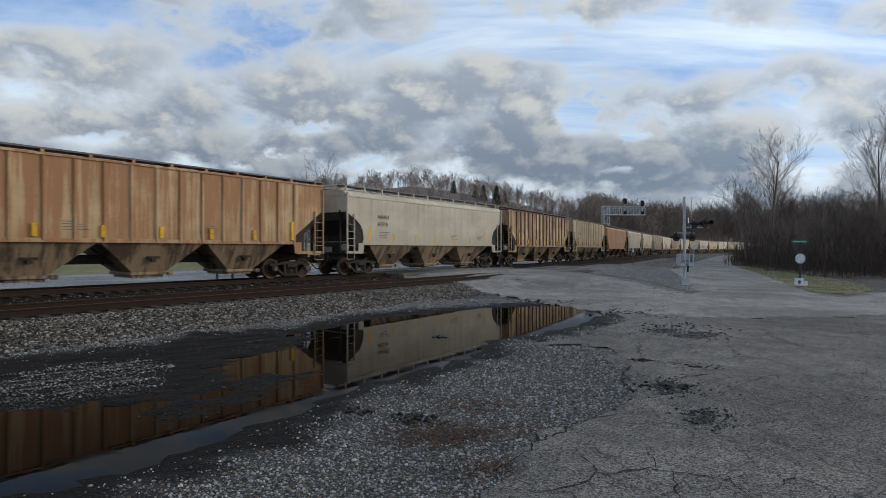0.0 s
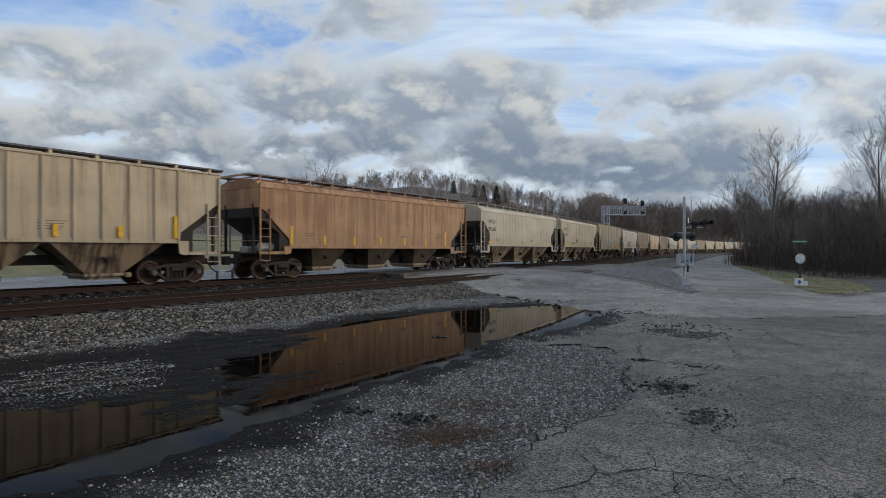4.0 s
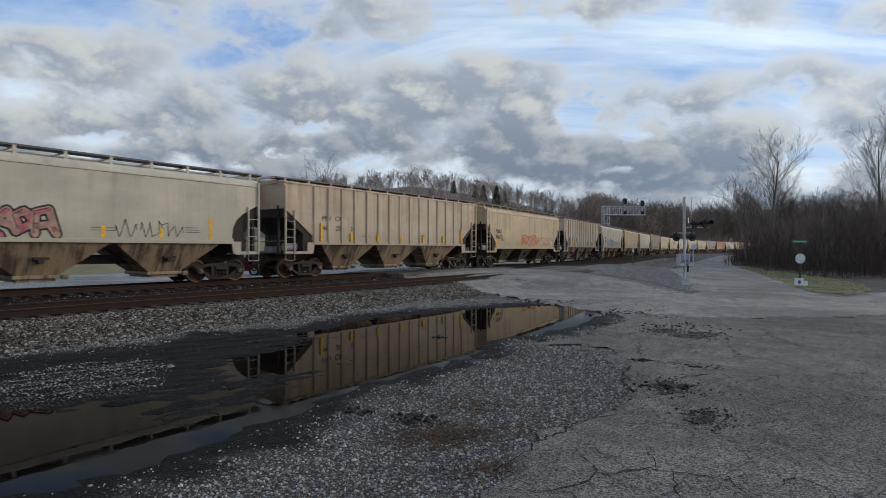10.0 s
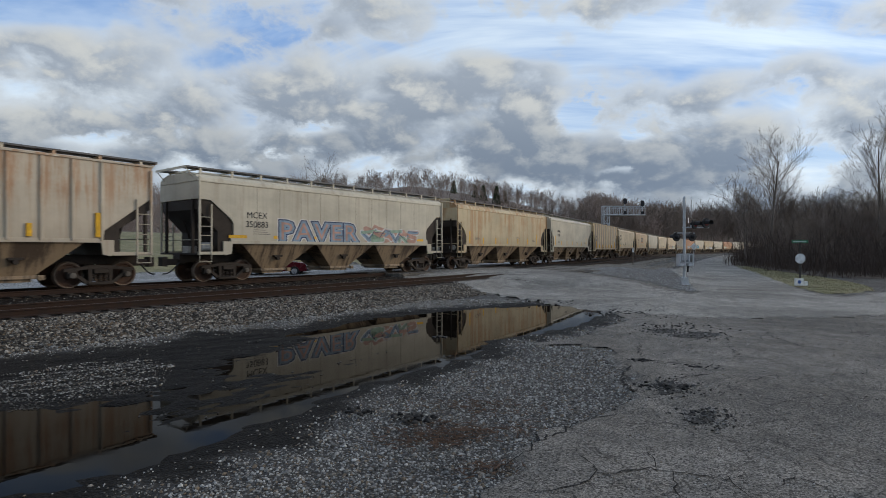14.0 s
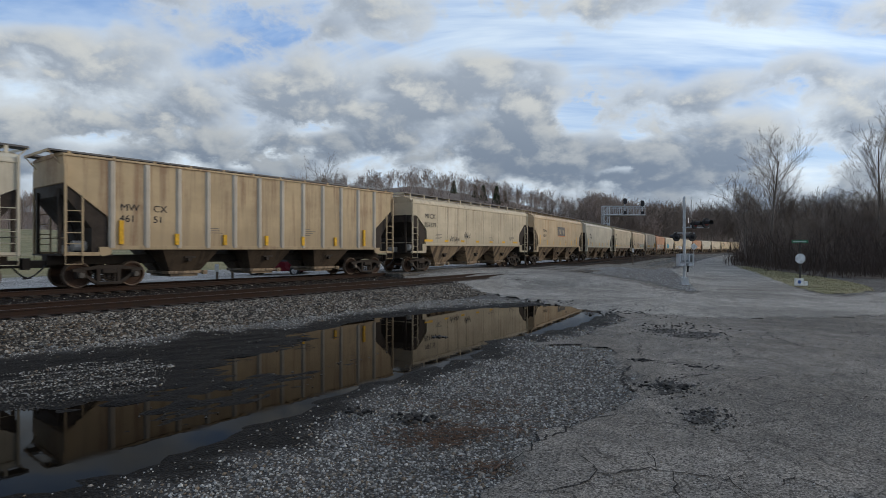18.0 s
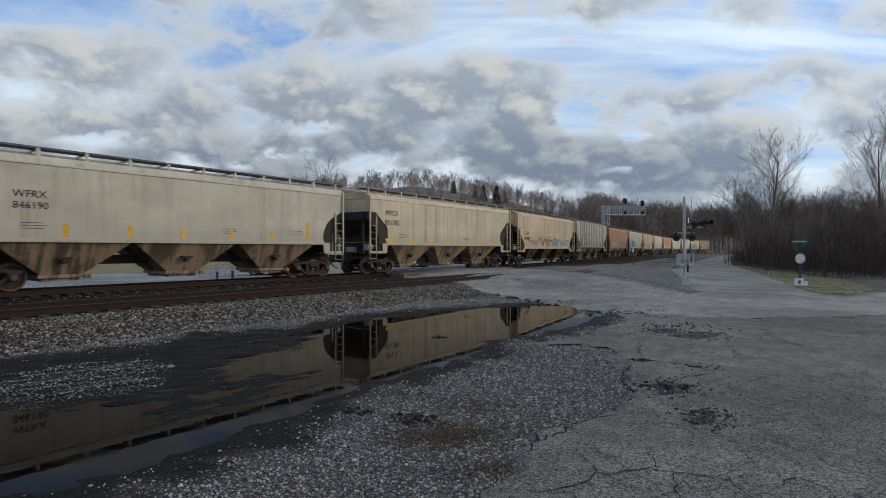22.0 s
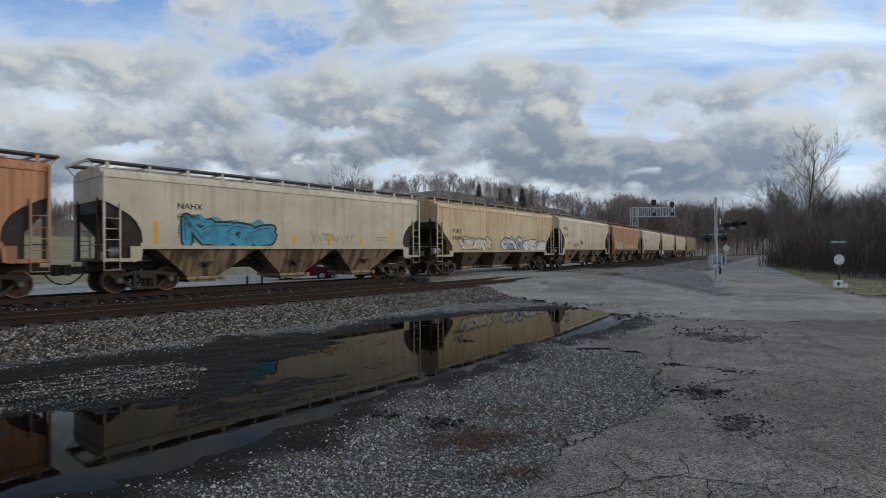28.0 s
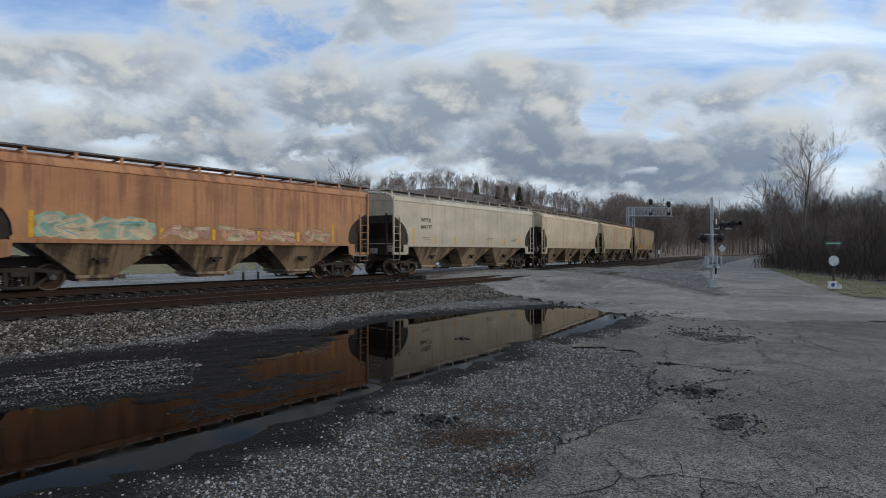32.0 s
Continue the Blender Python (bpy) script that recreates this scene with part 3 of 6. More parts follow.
def grass_blades():
    """Short dry blades over the grassy island, joined."""
    r = np.random.RandomState(14)
    P = np.array(ISLAND)
    n = 60000
    X = P[:, 0].min() + np.ptp(P[:, 0]) * r.rand(n)
    Y = P[:, 1].min() + np.ptp(P[:, 1]) * r.rand(n)
    keep = inside(ISLAND, X[None], Y[None])[0] > -0.15 + 0.3 * r.rand(n)
    X, Y = X[keep][:26000], Y[keep][:26000]
    Z = heights(X[None], Y[None])[0] + 0.02
    n = len(X)
    a, h, w = r.rand(n) * 6.28, 0.025 + 0.05 * r.rand(n), 0.012 + 0.014 * r.rand(n)
    V = np.empty((n, 3, 3))
    V[:, 0] = np.stack([X - w * np.cos(a), Y - w * np.sin(a), Z], 1)
    V[:, 1] = np.stack([X + w * np.cos(a), Y + w * np.sin(a), Z], 1)
    V[:, 2] = np.stack([X + 0.06 * (r.rand(n) - 0.5), Y + 0.06 * (r.rand(n) - 0.5), Z + h], 1)
    me = bpy.data.meshes.new("grass_blades")
    me.from_pydata(V.reshape(-1, 3).tolist(), [], np.arange(3 * n).reshape(-1, 3).tolist())
    me.materials.append(GRASS)
    tagged(new("grass_blades", me), "short dry winter grass blades on the island", "grass", kind="stuff")


grass_blades()


def line_poly(rows):
    return [on_line(s, o)[:2] for s, o in rows]


draped("parking_lot", line_poly([(-75, -6), (-40, -5), (-10, -4.5), (18, -4.5), (60, -6), (60, -20), (-75, -26)]), 0.8, 0.03, LOT,
       "pale grey asphalt lot beyond the tracks", "parking lot", 0.2, 51)
BED = stone_bed_material()
draped("trackbed", line_poly([(s, -2.3) for s in range(-46, 120, 6)] + [(s, near_off(s) + 1.15) for s in range(114, -47, -6)]), 0.3, 0.012, BED,
       "dark oily ballast bed under both tracks", "trackbed", 0.12, 71)
draped("lawn", line_poly([(-90, -27), (70, -21), (70, -34), (20, -62), (-140, -70)]), 1.6, 0.06, GRASS, "sloping lawn beyond the lot", "lawn", 0.3, 61)


# grade crossing panels between and beside the rails
def crossing():
    cr = thing("grade_crossing", "worn asphalt and timber grade crossing over both tracks", "crossing", kind="structure")
    for k, off in enumerate((lambda s: 0.0, near_off)):
        lo, hi = ((-6.5, 7.5), (-3.5, 12.5))[k]
        for a, b in ((-2.2, -0.84), (-0.66, 0.66), (0.84, 2.2)):
            verts, faces = [], []
            ss = np.arange(lo, hi + 0.01, 1.0)
            for s in ss:
                for o, z in ((a, -0.14), (a, 0.0), (b, 0.0), (b, -0.14)):
                    x, y, _ = on_line(s, off(s) + o)
                    verts.append((x, y, RAIL_Z - 0.012 + z))
            for i in range(len(ss) - 1):
                for j in range(3):
                    faces.append((i * 4 + j, i * 4 + j + 1, i * 4 + j + 5, i * 4 + j + 4))
            faces += [(0, 1, 2, 3), tuple(len(verts) - 4 + i for i in (3, 2, 1, 0))]
            me = bpy.data.meshes.new("crossing_panel")
            me.from_pydata(verts, [], faces)
            me.materials.append(ASPHALT)
            part("crossing_panel", me, None, cr)
    return cr


crossing()


# ================= loose stone =================
def stone_field(name, label, place, seed, material, lift=0.0):
    """Many small angular stones, joined: place gives x, y and radius arrays."""
    r = np.random.RandomState(seed)
    bm = bmesh.new()
    bmesh.ops.create_icosphere(bm, subdivisions=1, radius=1.0)
    base = np.array([v.co[:] for v in bm.verts])
    tris = np.array([[v.index for v in f.verts] for f in bm.faces])
    bm.free()
    X, Y, R = place(r)
    Z = heights(X[None], Y[None])[0] + lift
    n = len(X)
    kinds = [base * (0.72 + 0.5 * r.rand(len(base), 1)) * np.array([1.0, 0.8, 0.62]) for _ in range(10)]
    V = np.empty((n, len(base), 3), np.float32)
    which = r.randint(0, 10, n)
    a, t = r.rand(n) * 6.28, (r.rand(n) - 0.5) * 1.2
    for k in range(10):
        m = which == k
        b = kinds[k][None] * R[m][:, None, None]
        ct, st, ca, sa = (f[:, None] for f in (np.cos(t[m]), np.sin(t[m]), np.cos(a[m]), np.sin(a[m])))
        y1, z1 = b[..., 1] * ct - b[..., 2] * st, b[..., 1] * st + b[..., 2] * ct
        V[m, :, 0] = b[..., 0] * ca - y1 * sa + X[m][:, None]
        V[m, :, 1] = b[..., 0] * sa + y1 * ca + Y[m][:, None]
        V[m, :, 2] = z1 + Z[m][:, None] + 0.25 * R[m][:, None]
    Fc = (tris[None] + (np.arange(n) * len(base))[:, None, None]).reshape(-1, 3)
    me = bpy.data.meshes.new(name)
    me.vertices.add(n * len(base))
    me.vertices.foreach_set("co", V.reshape(-1))
    me.loops.add(Fc.size)
    me.loops.foreach_set("vertex_index", Fc.reshape(-1).astype(np.int32))
    me.polygons.add(len(Fc))
    me.polygons.foreach_set("loop_start", np.arange(0, Fc.size, 3, dtype=np.int32))
    me.polygons.foreach_set("use_smooth", np.zeros(len(Fc), bool))
    me.update(calc_edges=True)
    me.materials.append(material)
    return tagged(new(name, me), label, "gravel", kind="stuff")


def stone_material(name, a, b, warm, power=2.6, soak=0.80):
    m, N, bs = shader(name)
    co = N.n("ShaderNodeTexCoord").outputs["Object"]
    isl = N.n("ShaderNodeNewGeometry").outputs["Random Per Island"]
    z = N.xyz(co)[2]
    col = N.mix(N.math("POWER", isl, power), a, b)
    pick = N.ramp(N.math("FRACT", N.math("MULTIPLY", isl, 17.0)), 0.75, 0.95)
    col = N.mix(pick, col, warm)
    n = N.noise(co, 60.0, 3.0, 0.6)
    k = N.ramp(n, 0.3, 0.7, 0.75, 1.2)
    col = N.mix(1.0, col, N.comb(k, k, k), "MULTIPLY")
    wet = N.ramp(N.math("ADD", z, N.math("MULTIPLY", N.math("SUBTRACT", N.noise(co, 0.6, 5.0, 0.6), 0.5), 0.04)), 0.048, 0.012)
    col = N.mix(N.math("MULTIPLY", wet, soak), col, (0.02, 0.018, 0.016))
    N.put(bs.inputs["Base Color"], col)
    N.put(bs.inputs["Roughness"], N.mix(wet, (0.85, 0.85, 0.85), (0.45, 0.45, 0.45)))
    bs.inputs["Specular IOR Level"].default_value = 0.2
    bump(N, bs, n, 0.3, 0.01)
    return m


BALLAST = stone_material("grey_ballast", (0.026, 0.023, 0.020), (0.43, 0.385, 0.32), (0.12, 0.085, 0.055), 3.2)
PEBBLE = stone_material("mixed_gravel", (0.050, 0.047, 0.043), (0.46, 0.45, 0.42), (0.18, 0.14, 0.10), 1.3)


def ballast_place(r):
    n = 70000
    s = -36 + 41 * r.rand(n) ** 0.9
    no = np.interp(s, NEAR_S, NEAR_O)
    u = r.rand(n)
    o = np.where(u < 0.82, no + 1.0 + (2.45 + 0.2 * r.randn(n)) * r.rand(n), 1.4 + (no - 2.9) * r.rand(n))
    o = np.where((u > 0.9), -1.4 - 2.6 * r.rand(n), o)
    g = [np.interp(s, LINE[0], c) for c in LINE[1:]]
    X, Y = g[0] + np.sin(g[2]) * o, g[1] - np.cos(g[2]) * o
    R = 0.024 + 0.026 * r.rand(n)
    keep = (o > no + 0.95) | (o < -1.3) | ((r.rand(n) < 0.30) & (np.abs(o - no / 2) < no / 2 - 1.0))
    keep &= ~((s > -6.5) & (o < no + 2.2))
    return X[keep], Y[keep], R[keep]


def ballast_far_place(r):
    n = 26000
    s = 12 + 60 * r.rand(n) ** 1.3
    no = np.interp(s, NEAR_S, NEAR_O)
    o = no + 0.3 + 5.5 * r.rand(n)
    g = [np.interp(s, LINE[0], c) for c in LINE[1:]]
    return g[0] + np.sin(g[2]) * o, g[1] - np.cos(g[2]) * o, 0.03 + 0.035 * r.rand(n)


def gravel_place(r):
    n = 225000
    Y = 3.2 + 17 * r.rand(n) ** 1.7
    X = -8 + 14.5 * r.rand(n)
    D = inside(APRON, X[None], Y[None])[0]
    P = inside(PUDDLE, X[None], Y[None])[0]
    B = inside(BAR, X[None], Y[None])[0]
    clump = wave(X, Y, 77, 1.4) + wave(X, Y, 78, 0.5)
    keep = ((D < 0.1) | (r.rand(n) < 0.55 * np.exp(-np.maximum(D, 0) * 2.2))) & ((P < 0.1 + 0.25 * r.rand(n)) | (B > -0.2)) & (clump > -1.3 + 1.2 * (r.rand(n) - 0.5))
    keep &= (r.rand(n) < 0.06 + 0.94 * np.clip((-0.32 - P - 0.2 * wave(X, Y, 19, 1.5)) / 0.6, 0, 1)) | (B > -0.1)
    keep &= (B > -0.1) | (P < 0.0)
    keep &= (B < -0.15) | (r.rand(n) < 0.85 * np.clip(B + 0.5 + 0.6 * wave(X, Y, 79, 0.8), 0, 1))
    X, Y = X[keep], Y[keep]
    R = 0.0075 + 0.013 * r.rand(len(X)) ** 2.0 + 0.010 * (r.rand(len(X)) > 0.97)
    R *= np.where(inside(BAR, X[None], Y[None])[0] > -0.2, 0.95, 1.0)
    return X, Y, R * (0.8 + Y * 0.035)


stone_field("ballast", "coarse grey crushed stone ballast along the tracks", ballast_place, 5, BALLAST)
stone_field("far_ballast", "crushed stone ballast on the far shoulder", ballast_far_place, 6,
            stone_material("weathered_tan_ballast", (0.13, 0.118, 0.10), (0.44, 0.41, 0.355), (0.20, 0.155, 0.11), 2.0, 0.0))



def verge_place(r):
    n = 26000
    Y = 24 + 36 * r.rand(n)
    X = Y * (0.20 + 0.30 * r.rand(n))
    keep = (inside(VERGE, X[None], Y[None])[0] > 0.0)
    X, Y = X[keep], Y[keep]
    return X, Y, 0.018 + 0.022 * r.rand(len(X)) ** 2


VERGE = [(9.43, 41.47), (9.27, 31.89), (10.93, 28.36), (11.22, 24.17), (12.71, 25.91), (16.82, 37.96), (20.62, 49.46), (18.49, 55.59)]
stone_field("verge_gravel", "pale gravel verge round the crossing signal", verge_place, 9, stone_material("pale_verge_gravel", (0.22, 0.215, 0.21), (0.56, 0.55, 0.53), (0.24, 0.20, 0.16), 1.6, 0.0))
stone_field("gravel", "loose mixed gravel between the puddle and the pavement", gravel_place, 7, PEBBLE)


def mud_stone_place(r):
    """Single stones that stand out of the silt and the shallows."""
    n = 5200
    X, Y = -9 + 9.5 * r.rand(n), 5.0 + 12.5 * r.rand(n) ** 1.2
    near = np.maximum(inside(MUD, X[None], Y[None])[0], inside(SHOAL, X[None], Y[None])[0])
    keep = (near > -0.25) & (wave(X, Y, 27, 0.8) > 0.15 + 0.5 * r.randn(n))
    X, Y = X[keep], Y[keep]
    return X, Y, (0.008 + 0.014 * r.rand(len(X)) ** 2) * (0.7 + 0.05 * Y)


stone_field("mud_stones", "single wet stones lying in the silt of the puddle", mud_stone_place, 15,
            stone_material("silty_stones", (0.03, 0.028, 0.025), (0.22, 0.21, 0.19), (0.07, 0.055, 0.04), 1.6))


def chunk_place(spots):
    def f(r):
        X, Y, R = [], [], []
        for x, y, w, n, rad in spots:
            X += list(x + w * r.randn(n))
            Y += list(y + w * 0.6 * r.randn(n))
            R += list(rad * (0.5 + r.rand(n)))
        return np.array(X), np.array(Y), np.array(R)
    return f


RUBBLE = stone_material("dark_asphalt_rubble", (0.012, 0.0115, 0.011), (0.09, 0.088, 0.085), (0.04, 0.036, 0.032))
stone_field("asphalt_rubble", "dark broken asphalt crumbs by the potholes", chunk_place([(3.01, 7.23, 0.16, 60, 0.035), (3.30, 9.05, 0.12, 30, 0.03), (4.14, 8.62, 0.2, 30, 0.025), (3.00, 6.12, 0.18, 50, 0.02), (-0.34, 5.92, 0.12, 40, 0.03), (-0.93, 6.12, 0.1, 25, 0.025), (5.69, 12.98, 0.5, 60, 0.03), (5.59, 16.28, 0.6, 60, 0.04), (4.38, 19.24, 0.7, 40, 0.05), (-0.05, 11.95, 0.06, 12, 0.05)]), 8, RUBBLE, 0.03)


def crumbs_place(r):
    n = 14000
    Y = 3.6 + 16 * r.rand(n) ** 1.6
    X = -1.0 + 14 * r.rand(n)
    D = inside(APRON, X[None], Y[None])[0]
    keep = (D > 0.1) & (wave(X, Y, 83, 2.2) + wave(X, Y, 84, 0.7) > 0.35 - 0.9 * np.exp(-D) - 0.4 * r.rand(n))
    X, Y = X[keep], Y[keep]
    return X, Y, (0.004 + 0.008 * r.rand(len(X)) ** 2) * (0.8 + 0.06 * Y)


stone_field("pavement_grit", "fine loose grit lying on the worn asphalt", crumbs_place, 10, PEBBLE, 0.036)
BROKEN = asphalt_material("broken_asphalt", (0.055, 0.052, 0.049))
POTHOLES = ([(3.25, 7.19), (3.16, 6.98), (2.93, 6.85), (2.76, 6.84), (2.80, 7.09), (2.81, 7.32), (3.00, 7.45), (3.26, 7.62), (3.34, 7.49)],
             [(3.11, 5.92), (2.96, 5.82), (2.83, 5.71), (2.73, 5.77), (2.70, 5.85), (2.76, 5.98), (2.90, 6.10), (3.06, 6.18), (3.13, 6.06)],
             [(5.32, 12.31), (5.15, 12.07), (4.96, 12.04), (4.80, 12.05), (4.81, 12.31), (4.92, 12.54), (5.20, 12.64), (5.36, 12.51)],
             [(5.95, 11.65), (5.75, 11.44), (5.37, 11.29), (4.97, 11.28), (4.83, 11.53), (4.98, 11.77), (5.35, 11.94), (5.77, 12.13), (6.09, 11.94)],
             [(6.87, 16.68), (6.40, 15.95), (5.79, 15.68), (5.56, 16.07), (5.36, 16.68), (5.78, 17.23), (6.47, 17.53), (6.92, 17.37)])
for poly in POTHOLES:
    draped("pothole", poly, 0.04, 0.041, BROKEN, "dark crumbled pothole in the worn asphalt", "pothole", 0.10, 91)


def pothole_rubble(r):
    """Stones and crumbs lying in and round the potholes."""
    X, Y, R = [], [], []
    for poly in POTHOLES:
        P = np.array(poly)
        c, w = P.mean(0), P.std(0)
        n = 260
        X += list(c[0] + 1.25 * w[0] * r.randn(n))
        Y += list(c[1] + 1.25 * w[1] * r.randn(n))
        R += list((0.006 + 0.018 * r.rand(n) ** 3) * (0.6 + 0.06 * c[1]))
    return np.array(X), np.array(Y), np.array(R)


stone_field("pothole_rubble", "loose stones and crumbs in the potholes", pothole_rubble, 17,
            stone_material("pothole_stones", (0.03, 0.028, 0.026), (0.30, 0.29, 0.27), (0.05, 0.045, 0.04), 1.8), 0.04)

# cracks in the apron: width and course
CRACKS = (
    (0.075, [(3.24, 9.14), (3.41, 9.24), (3.58, 9.01), (3.89, 8.83), (4.10, 8.49), (4.10, 8.07)]),
    (0.035, [(4.07, 11.16), (3.73, 10.13), (3.38, 9.24)]),
    (0.050, [(3.14, 9.08), (2.70, 8.02), (2.45, 7.19), (2.54, 6.89), (2.74, 7.04)]),
    (0.040, [(3.27, 7.67), (3.56, 7.83), (3.99, 8.02), (4.11, 8.10)]),
    (0.045, [(2.74, 6.12), (2.97, 6.23), (3.11, 6.15), (3.22, 6.03), (2.93, 5.72)]),
    (0.050, [(7.69, 12.97), (6.93, 11.25), (6.86, 10.28), (7.29, 9.97), (7.74, 9.82)]),
    (0.090, [(9.15, 19.98), (8.80, 18.57), (8.81, 17.69)]),
    (0.140, [(3.33, 20.60), (3.66, 19.68), (4.23, 19.11), (4.67, 17.69)]),
    (0.022, [(1.18, 5.16), (1.22, 4.89), (1.29, 4.49), (1.17, 4.33), (0.89, 4.16), (0.52, 4.11)]),
    (0.024, [(1.21, 4.35), (1.49, 4.46), (1.76, 4.59), (2.02, 4.46), (2.26, 4.31), (2.53, 4.40)]),
    (0.022, [(1.94, 4.55), (1.85, 4.27), (1.77, 4.03)]),
    (0.016, [(1.89, 5.13), (1.88, 4.84), (1.81, 4.55)]),
    (0.035, [(5.52, 10.41), (5.14, 9.27), (5.54, 9.08), (5.74, 8.83)]),
    (0.022, [(3.48, 6.82), (3.79, 7.11), (3.94, 7.45), (4.50, 7.74), (4.97, 8.02), (4.62, 7.11)]),
    (0.020, [(5.19, 7.19), (5.08, 6.75), (4.78, 6.12)]),
    (0.020, [(2.31, 4.40), (2.29, 4.17), (2.29, 4.03)]),
    (0.030, [(0.35, 4.12), (0.40, 4.31), (0.59, 4.70), (0.98, 5.26), (1.54, 5.85), (2.04, 6.12), (2.43, 6.29)]),
    (0.060, [(4.51, 11.06), (4.61, 10.62), (5.43, 11.25), (6.29, 11.97)]),
    (0.018, [(3.33, 6.69), (3.58, 6.87), (4.27, 7.52)]),
    (0.020, [(2.52, 4.12), (2.85, 4.33), (2.94, 4.20), (3.01, 4.05)]),
)


def cracks():
    """Ragged dark cracks, a few centimetres wide, with crumbled lips."""
    r = random.Random(6)
    bm = bmesh.new()
    for width, pts in CRACKS:
        run = []
        for (xa, ya), (xb, yb) in zip(pts, pts[1:]):
            L = math.hypot(xb - xa, yb - ya)
            n = max(3, int(L / 0.06))
            for k in range(n):
                u = k / n
                j = min(0.10 * L, 0.07)
                run.append((xa + (xb - xa) * u + r.gauss(0, j * 0.45), ya + (yb - ya) * u + r.gauss(0, j * 0.45)))
        run.append(pts[-1])
        Z = heights(np.array([[p[0] for p in run]]), np.array([[p[1] for p in run]]))[0] + 0.0415
        prev = None
        for k, (x, y) in enumerate(run):
            a, b = run[max(k - 1, 0)], run[min(k + 1, len(run) - 1)]
            d = Vector((b[0] - a[0], b[1] - a[1], 0)).normalized()
            taper = min(1.0, 3.0 * min(k, len(run) - 1 - k) / len(run) + 0.15)
            w = width * taper * r.uniform(0.25, 0.9) * 0.5
            q = Vector((-d.y, d.x, 0)) * w
            pair = (bm.verts.new(Vector((x, y, Z[k])) + q), bm.verts.new(Vector((x, y, Z[k])) - q))
            if prev:
                bm.faces.new((prev[0], prev[1], pair[1], pair[0]))
            prev = pair
    solid("pavement_cracks", bm, plain("crack_filth", (0.014, 0.013, 0.012), 0.95, 0, 0.5, 20.0), "ragged dark cracks across the old asphalt", "crack", kind="stuff")


cracks()


def leaf_litter():
    r = np.random.RandomState(4)
    verts, faces = [], []
    for x, y, w, n in ((0.09, 5.55, 0.34, 380), (0.42, 4.62, 0.16, 100), (-0.13, 5.31, 0.3, 200), (0.45, 6.45, 0.40, 200)):
        X, Y = x + w * r.randn(n), y + w * 0.5 * r.randn(n)
        Z = heights(X[None], Y[None])[0] + 0.012 + 0.02 * r.rand(n)
        for a, b, c in zip(X, Y, Z):
            t, l = r.rand() * 6.3, 0.03 + 0.05 * r.rand()
            dx, dy, q = math.cos(t) * l, math.sin(t) * l, 0.006
            k = len(verts)
            verts += [(a - dx - dy * 0.12, b - dy + dx * 0.12, c), (a - dx + dy * 0.12, b - dy - dx * 0.12, c + q), (a + dx, b + dy, c + q * r.rand() * 3)]
            faces.append((k, k + 1, k + 2))
    me = bpy.data.meshes.new("dead_leaves")
    me.from_pydata(verts, [], faces)
    me.materials.append(plain("dead_leaf_brown", (0.085, 0.050, 0.032), 0.9))
    tagged(new("dead_leaves", me), "scattered brown dead leaves and straw on gravel", "leaf litter", kind="stuff")


leaf_litter()

# ================= trees =================
BARK = plain("grey_bark", (0.155, 0.132, 0.112), 0.9, 0, 0.35, 2.0)
TWIG = plain("brown_twigs", (0.175, 0.140, 0.116), 0.9, 0, 0.3, 1.0)
# distance haze is mixed into this paler twig brown
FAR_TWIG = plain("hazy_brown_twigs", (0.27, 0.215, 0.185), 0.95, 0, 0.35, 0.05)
NEEDLE = plain("pine_green", (0.055, 0.082, 0.042), 0.9, 0, 0.4, 0.8)


class Limbs:
    """Collects tapered limbs as plain arrays."""

    def __init__(self):
        self.v, self.f = [], []

    def tube(self, pts, radii, seg):
        k0 = len(self.v)
        for i, (p, r) in enumerate(zip(pts, radii)):
            d = (pts[min(i + 1, len(pts) - 1)] - pts[max(i - 1, 0)]).normalized()
            a = d.orthogonal().normalized()
            b = d.cross(a)
            for j in range(seg):
                t = 6.2832 * j / seg
                self.v.append(p + (a * math.cos(t) + b * math.sin(t)) * r)
        for i in range(len(pts) - 1):
            for j in range(seg):
                a, b = k0 + i * seg + j, k0 + i * seg + (j + 1) % seg
                self.f.append((a, b, b + seg, a + seg))

    def mesh(self, name, material):
        me = bpy.data.meshes.new(name)
        me.from_pydata([v[:] for v in self.v], [], self.f)
        me.materials.append(material)
        return me


